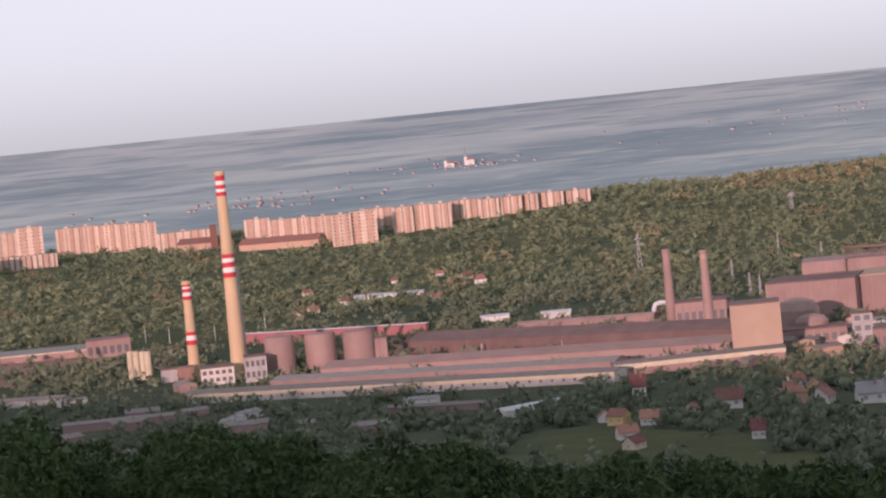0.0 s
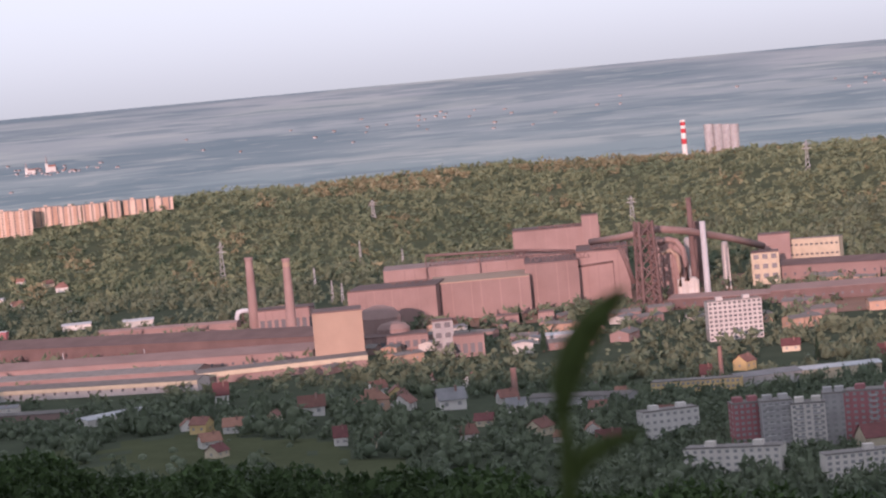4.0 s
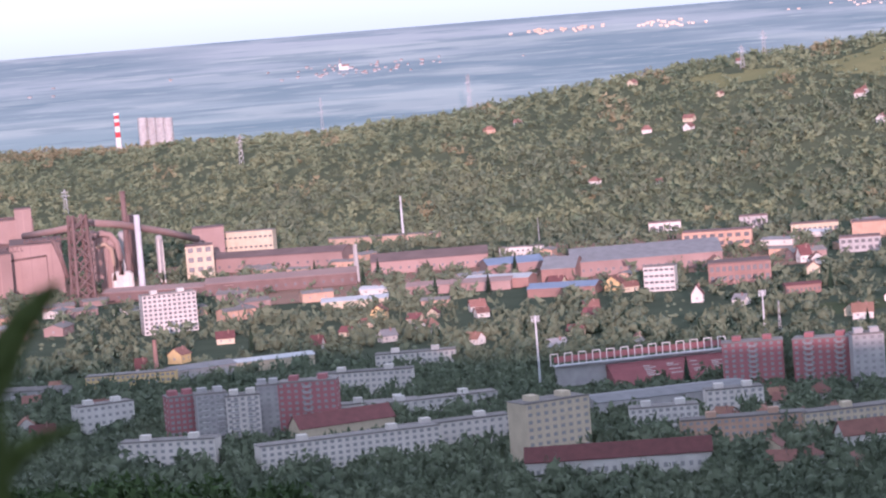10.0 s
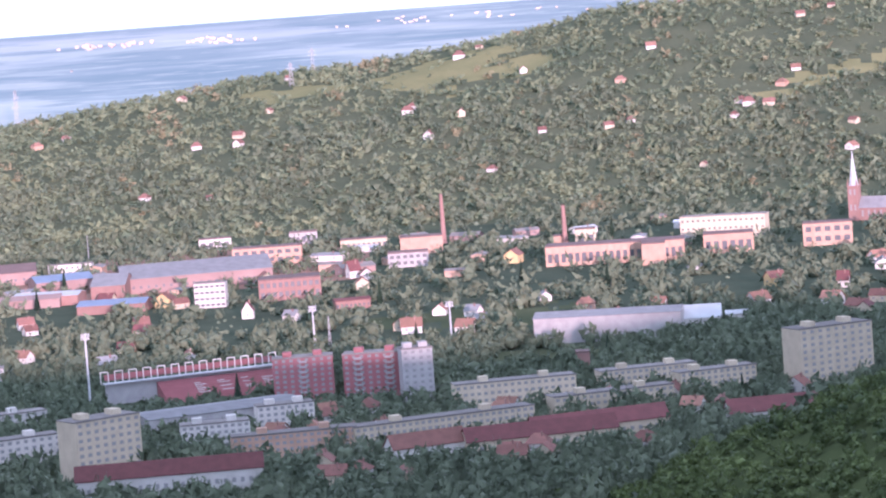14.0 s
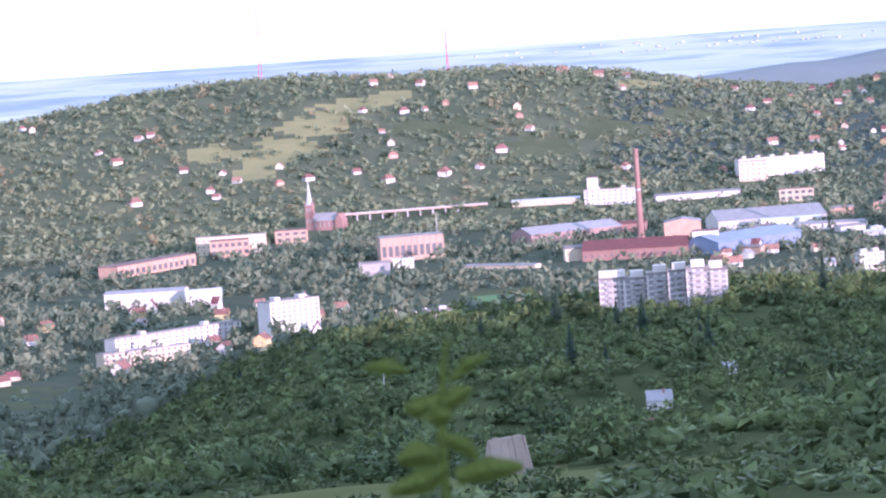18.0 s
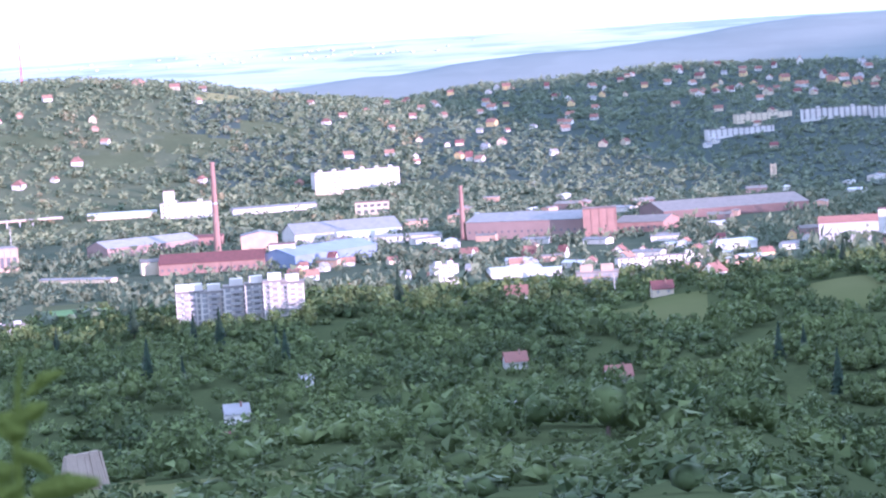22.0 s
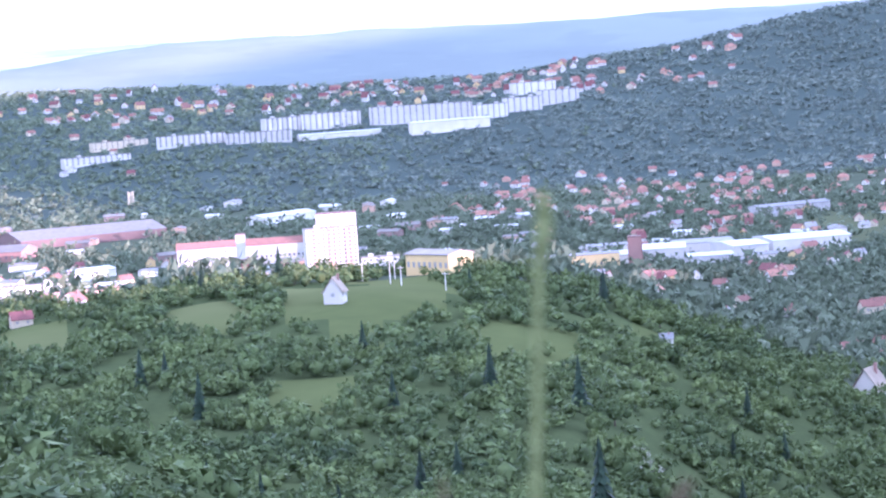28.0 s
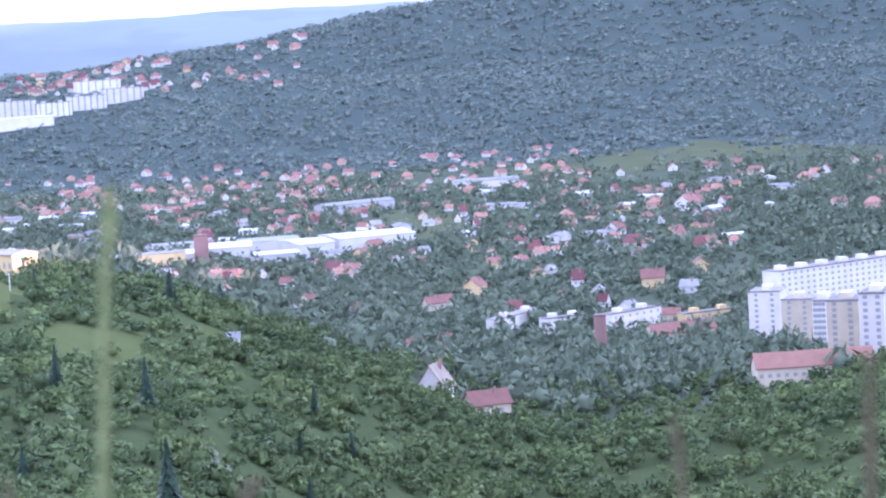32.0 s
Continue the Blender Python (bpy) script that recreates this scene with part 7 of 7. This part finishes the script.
pale = (((az - 20.6) / 1.7) ** 2 + ((d - 3690) / 130) ** 2 < 1) | (((az - 15.6) / 2.4) ** 2 + ((d - 3720) / 130) ** 2 < 1)
pale &= g.random(len(az)) < 0.8
pale |= (np.sin(az * 1.9 + d * 0.004) + np.sin(az * 3.7 - d * 0.011) + g.normal(size=len(az)) * 0.6) > 2.05
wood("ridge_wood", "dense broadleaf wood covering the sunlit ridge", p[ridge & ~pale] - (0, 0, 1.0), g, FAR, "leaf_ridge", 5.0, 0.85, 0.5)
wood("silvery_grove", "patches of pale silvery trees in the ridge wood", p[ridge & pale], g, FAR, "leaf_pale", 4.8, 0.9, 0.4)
az, d, p, g = strew(24000, -32, -73, 3000, 4320, 4, 32, 0.05)
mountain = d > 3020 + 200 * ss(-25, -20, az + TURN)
# one wood, but its leaf colour switches where the sunlight stops
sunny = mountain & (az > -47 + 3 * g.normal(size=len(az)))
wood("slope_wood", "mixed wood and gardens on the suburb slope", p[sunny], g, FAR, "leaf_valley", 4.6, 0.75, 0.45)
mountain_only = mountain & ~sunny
wood("mountain_wood", "dark blue-green wood on the mountain slopes, haze in its colour", p[mountain_only], g, FAR, "leaf_mount", 4.8, 0.65, 0.45)
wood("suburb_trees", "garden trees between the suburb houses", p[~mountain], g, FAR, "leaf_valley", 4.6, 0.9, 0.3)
az, d, p, g = strew(33000, 42, -72, 1000, 2950, 0.8, 33, 0.02)
grove = (np.sin(az * 1.3 + d * 0.011) + np.sin(az * 0.6 - d * 0.017 + 1) + g.normal(size=len(az)) * 0.5) > -0.75
close = d < 1750
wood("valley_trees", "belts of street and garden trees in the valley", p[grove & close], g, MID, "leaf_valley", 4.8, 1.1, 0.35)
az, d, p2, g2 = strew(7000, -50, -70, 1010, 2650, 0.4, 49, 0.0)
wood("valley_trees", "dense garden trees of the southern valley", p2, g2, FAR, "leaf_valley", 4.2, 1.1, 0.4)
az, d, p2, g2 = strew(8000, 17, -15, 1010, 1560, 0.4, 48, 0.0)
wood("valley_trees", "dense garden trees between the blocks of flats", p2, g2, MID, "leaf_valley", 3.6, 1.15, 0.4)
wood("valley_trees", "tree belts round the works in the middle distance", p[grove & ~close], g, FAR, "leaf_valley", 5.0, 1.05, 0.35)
az, d, p, g = strew(15500, 42, -72, 1010, 2900, 0.3, 40, 0.0, holes=False)
hedge = (np.sin(az * 5.1 + d * 0.03) + np.sin(az * 2.3 - d * 0.05) + g.normal(size=len(az)) * 0.8) > 0.2
wood("garden_shrubs", "hedges and garden shrubs between the houses", p[hedge], g, LOW, "leaf_valley", 2.0, 0.9, 0.5, True)
az, d, p, g = strew(15000, -3, -71, 120, 1080, 1.2, 34, 0.05)
bush = (g.random(len(p)) < 0.45) | (d < 300)
wood("orchard_bushes", "low scrub and orchard bushes on the knoll", p[bush & (d > 300)], g, BUSH, "leaf_knoll", 2.2, 0.8, 0.5)
wood("slope_scrub", "leafy scrub on the near slope", p[bush & (d <= 300)], g, SCRUB, "leaf_knoll", 1.3, 0.8, 0.4)
rest = p[~bush]
far_off = np.hypot(rest[:, 0], rest[:, 1]) > 560
far_off[:110] = True
wood("orchard_trees", "fruit trees and thicket on the near flank of the knoll", rest[~far_off], g, LEAFY, "leaf_knoll", 2.6, 1.0, 0.45)
white = np.array([spot(-53.6 - 0.12 * (k % 5) - 0.09 * (k // 5), 676 - 5 * (k // 4)) for k in range(16)])
wood("flowering_bushes", "pale silvery flowering bushes on the flank of the knoll", white, g, LEAFY, "leaf_silver", 1.3, 0.8, 0.4)
az, d, q2, g2 = strew(2400, 12, -71, 60, 330, 0.5, 47, 0.3)
wood("slope_grass", "tall grass and weeds on the near slope", q2, g2, BUSH, "leaf_knoll", 0.9, 0.6, 0.4)
wood("orchard_trees", "fruit trees and scrub wood covering the knoll", rest[far_off][110:], g, NEAR, "leaf_knoll", 2.8, 1.0, 0.45)


def tree_kind(key, cards, material, trunk=2.2, spray=0.11):
    def make():
        rng = np.random.default_rng(key)
        v, f = crown_leafy(rng, cards, spray)
        ob = new("tree")
        s = 3.6
        pieces = [lathe([(0.28, -1.0), (0.2, trunk * 0.6), (0.12, trunk + 2.0)], 7)]
        for q in range(4):
            t = q * 1.6 + key
            pieces.append(bar((0, 0, trunk * 0.7), (1.6 * math.cos(t), 1.6 * math.sin(t), trunk + 2.0), 0.07))
        part("trunk", join(*pieces), "bark", ob)
        part("crown", mesh_np("crown", v * s * np.array([1, 1, 1.05]) + (0, 0, trunk * 0.45), f, material), None, ob)
        ob["waiting"] = 1
        return ob
    return shared(("tree", key), make)


def tree(key, x, y, z, turn, scale, label, group, cards=420, material="leaf_knoll"):
    proto = tree_kind(key, cards, material, spray=0.05 if cards > 1000 else 0.09)
    m = pose(x, y, z, 0, 0, turn)
    if proto.get("waiting"):
        del proto["waiting"]
        proto.matrix_basis = m @ Matrix.Diagonal((scale, scale, scale, 1))
        return tagged(proto, label, "tree", group)
    ob = copy_thing(proto, m)
    ob.scale = (scale, scale, scale)
    return ob


for i, q in enumerate(rest[:110]):
    tree(100 + i % 6, *q, (i * 77) % 360, 0.75 + 0.5 * ((i * 37) % 100) / 100, "leafy green orchard tree on the knoll", "orchard trees")
# dark trees close below the viewpoint
az, d, p, g = strew(110, 41, 11, 100, 235, 0, 36, 1.0, holes=False)
top_el = np.degrees(np.arctan2(p[:, 2] + 9 - EYE_Z, d))
for i, q in enumerate(p):
    limit = -5.1 - 0.16 * max(0.0, 37 - az[i]) if az[i] > 24 else -7.2 - 0.12 * (24 - az[i])
    s = min(1.35, (EYE_Z + math.tan(radians(limit)) * d[i] - q[2]) / 8.6)
    if s > 0.4:
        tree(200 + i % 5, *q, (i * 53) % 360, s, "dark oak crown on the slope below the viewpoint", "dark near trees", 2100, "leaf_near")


def conifer(x, y, z, h):
    """A dark spruce: trunk and tiers of drooping branches."""
    def make():
        rng = np.random.default_rng(3)
        V, F, k = [], [], 0
        for t in range(11):
            z0, r = 0.12 + 0.078 * t, 0.2 * (1 - t / 11.5)
            for b in range(9):
                a = b * 0.698 + t * 0.4 + rng.uniform(-0.2, 0.2)
                e = np.array([np.cos(a), np.sin(a), 0]) * r * rng.uniform(0.8, 1.2)
                side = np.array([-np.sin(a), np.cos(a), 0]) * r * 0.42
                V.append(np.array([[0, 0, z0 + 0.1], e * 0.6 + side + (0, 0, z0 + 0.02), e + (0, 0, z0 - 0.03), e * 0.6 - side + (0, 0, z0 + 0.02)]))
                F += [[k, k + 1, k + 2], [k, k + 2, k + 3]]
                k += 4
        return mesh_np("needles", np.concatenate(V), np.array(F), "conifer")
    ob = tagged(new("spruce"), "dark pointed spruce standing above the scrub", "tree", "spruces")
    ob.matrix_basis = pose(x, y, z, 0, 0, (x * 13) % 360) @ Matrix.Diagonal((h, h, h, 1))
    part("trunk", shared("spruce_trunk", lambda: mesh_from("trunk", *lathe([(0.018, -0.05), (0.004, 0.95)], 6), "bark")), None, ob)
    part("crown", shared("spruce_needles", make), None, ob)


az, d, p, g = strew(120, -24, -57, 320, 980, 2, 37, 0)
for q in p[:46]:
    conifer(*q, g.uniform(8, 15))
az, d, p, g = strew(90, 20, -8, 1250, 2200, 3, 38, 0)
for q in p[:30]:
    conifer(*q, g.uniform(12, 20))


# ---- out-of-focus plants just before the lens ----
def sprig(name, label, az, el, dist, scale=1.0):
    ob = tagged(new(name), label, "plant")
    a, e = radians(az), radians(el)
    ob.matrix_basis = pose(-math.sin(a) * dist * math.cos(e), math.cos(a) * dist * math.cos(e), EYE_Z + math.sin(e) * dist, 0, 0, az) @ Matrix.Diagonal((scale, scale, scale, 1))
    return ob


def blade(points, widths):
    """A thin bent leaf or stalk along points, with a raised midrib."""
    v, f = [], []
    for k, ((x, y, z), w) in enumerate(zip(points, widths)):
        a, b = points[max(k - 1, 0)], points[min(k + 1, len(points) - 1)]
        n = math.hypot(b[0] - a[0], b[2] - a[2]) or 1.0
        px, pz = (b[2] - a[2]) / n * w, -(b[0] - a[0]) / n * w
        v += [(x - px, y, z - pz), (x, y - w * 0.4, z), (x + px, y, z + pz), (x, y + w * 0.4, z)]
    for k in range(len(points) - 1):
        for i in range(4):
            f.append((4 * k + i, 4 * k + (i + 1) % 4, 4 * k + 4 + (i + 1) % 4, 4 * k + 4 + i))
    return v, f + [(3, 2, 1, 0), tuple(len(v) - 4 + i for i in range(4))]


plant = sprig('grass_stem', 'dark blurred reed leaf close to the lens', 17.20, -6.83, 3.0)
part('leaf', blade([(-0.0132, 0.0, -0.012), (-0.006, 0.0, 0.024), (0.009, 0.0, 0.06), (0.03, 0.0, 0.087), (0.054, 0.0, 0.108), (0.0672, 0.0, 0.1188)], [0.0072, 0.0156, 0.018, 0.0156, 0.0096, 0.003]), 'stalk', plant)
part('stem', blade([(-0.015, 0.0, -0.228), (-0.0132, 0.0, -0.108), (-0.009, 0.0, -0.048), (-0.012, 0.0, -0.009)], [0.0096, 0.0096, 0.0084, 0.0072]), 'stalk', plant)
part('leaf', blade([(-0.006, 0.0, -0.078), (0.012, 0.0, -0.054), (0.042, 0.0, -0.042), (0.075, 0.0, -0.036)], [0.0072, 0.012, 0.0084, 0.0024]), 'stalk', plant)
plant = sprig('leafy_twig', 'leafy green twig blurred close to the lens', -28.26, -7.52, 6.5, 2.5)
part('stem', blade([(0.0026, 0.0, -0.2288), (0.0, 0.0, -0.0728), (0.0, 0.0, 0.0), (0.0062, 0.0, 0.052), (0.0104, 0.0, 0.0754)], [0.0047, 0.0047, 0.0042, 0.0031, 0.0016]), 'twig_leaf', plant)
part('leaf', blade([(-0.026, 0.0, 0.0478), (-0.0468, 0.0, 0.0546), (-0.0676, 0.0, 0.0546)], [0.0026, 0.0083, 0.0021]), 'twig_leaf', plant)
part('leaf', blade([(0.0104, 0.0, 0.0364), (0.0286, 0.0, 0.052), (0.0478, 0.0, 0.0582)], [0.0021, 0.0068, 0.0021]), 'twig_leaf', plant)
part('leaf', blade([(0.0, 0.0, 0.0208), (-0.0182, 0.0, 0.013), (-0.0322, 0.0, 0.0146)], [0.0052, 0.0114, 0.0042]), 'twig_leaf', plant)
part('leaf', blade([(0.0026, 0.0, 0.0156), (0.0182, 0.0, 0.0234), (0.0302, 0.0, 0.0286)], [0.0052, 0.0094, 0.0031]), 'twig_leaf', plant)
part('leaf', blade([(-0.0104, 0.0, 0.0), (-0.0052, 0.0, 0.0078), (0.0104, 0.0, 0.0052)], [0.0094, 0.0156, 0.0052]), 'twig_leaf', plant)
part('leaf', blade([(-0.0052, 0.0, -0.0312), (-0.026, 0.0, -0.0286), (-0.0416, 0.0, -0.0338)], [0.0083, 0.0135, 0.0042]), 'twig_leaf', plant)
part('leaf', blade([(0.0104, 0.0, -0.052), (0.0416, 0.0, -0.0468), (0.0728, 0.0, -0.0468)], [0.0073, 0.0125, 0.0042]), 'twig_leaf', plant)
part('leaf', blade([(0.0, 0.0, -0.0468), (-0.0208, 0.0, -0.0546), (-0.052, 0.0, -0.0624)], [0.0073, 0.0125, 0.0052]), 'twig_leaf', plant)
part('leaf', blade([(0.0026, 0.0, -0.0156), (0.0208, 0.0, -0.0234), (0.0312, 0.0, -0.0364)], [0.0052, 0.0083, 0.0026]), 'twig_leaf', plant)
plant = sprig('grass_stem', 'tall thin green grass stem blurred before the lens', -51.93, -6.54, 3.0)
part('stem', blade([(-0.021, 0.0, -0.36), (-0.012, 0.0, -0.168), (-0.003, 0.0, -0.06), (0.003, 0.0, 0.024), (0.009, 0.0, 0.096), (0.0132, 0.0, 0.156)], [0.0066, 0.0066, 0.006, 0.006, 0.0054, 0.003]), 'grass_pale', plant)
part('seed_head', blade([(0.0108, 0.0, 0.084), (0.0168, 0.0, 0.108), (0.0192, 0.0, 0.138), (0.018, 0.0, 0.162)], [0.0036, 0.0066, 0.006, 0.0024]), 'grass_pale', plant)
plant = sprig('grass_stem', 'dry grass tip blurred at the lower edge', -49.83, -9.38, 3.0)
part('stem', blade([(0.0006, 0.0, -0.144), (0.0, 0.0, -0.024), (-0.0012, 0.0, 0.0132)], [0.0042, 0.0042, 0.0024]), 'straw', plant)
plant = sprig('grass_stem', 'dry grass tip blurred at the lower edge', -54.90, -9.79, 3.0)
part('stem', blade([(-0.021, 0.0, -0.138), (-0.012, 0.0, -0.006), (0.006, 0.0, 0.012)], [0.0048, 0.0048, 0.0024]), 'straw', plant)
plant = sprig('grass_stem', 'dry brown grass spike blurred before the lens', -63.51, -9.53, 3.0)
part('stem', blade([(0.006, 0.0, -0.24), (0.0024, 0.0, -0.048), (-0.0012, 0.0, 0.012), (-0.0042, 0.0, 0.0408)], [0.0054, 0.0048, 0.0048, 0.0024]), 'straw', plant)
plant = sprig('grass_stem', 'dry brown grass spike blurred before the lens', -67.40, -9.23, 3.0)
part('stem', blade([(-0.006, 0.0, -0.264), (-0.003, 0.0, -0.0732), (0.0, 0.0, 0.012), (0.003, 0.0, 0.078)], [0.006, 0.006, 0.0054, 0.003]), 'straw', plant)
plant = sprig('grass_stem', 'dry grass tip blurred at the lower edge', -54.68, -9.69, 3.0)
part('stem', blade([(-0.012, 0.0, -0.144), (-0.0072, 0.0, -0.012), (0.006, 0.0, 0.012)], [0.0048, 0.0048, 0.0024]), 'straw', plant)
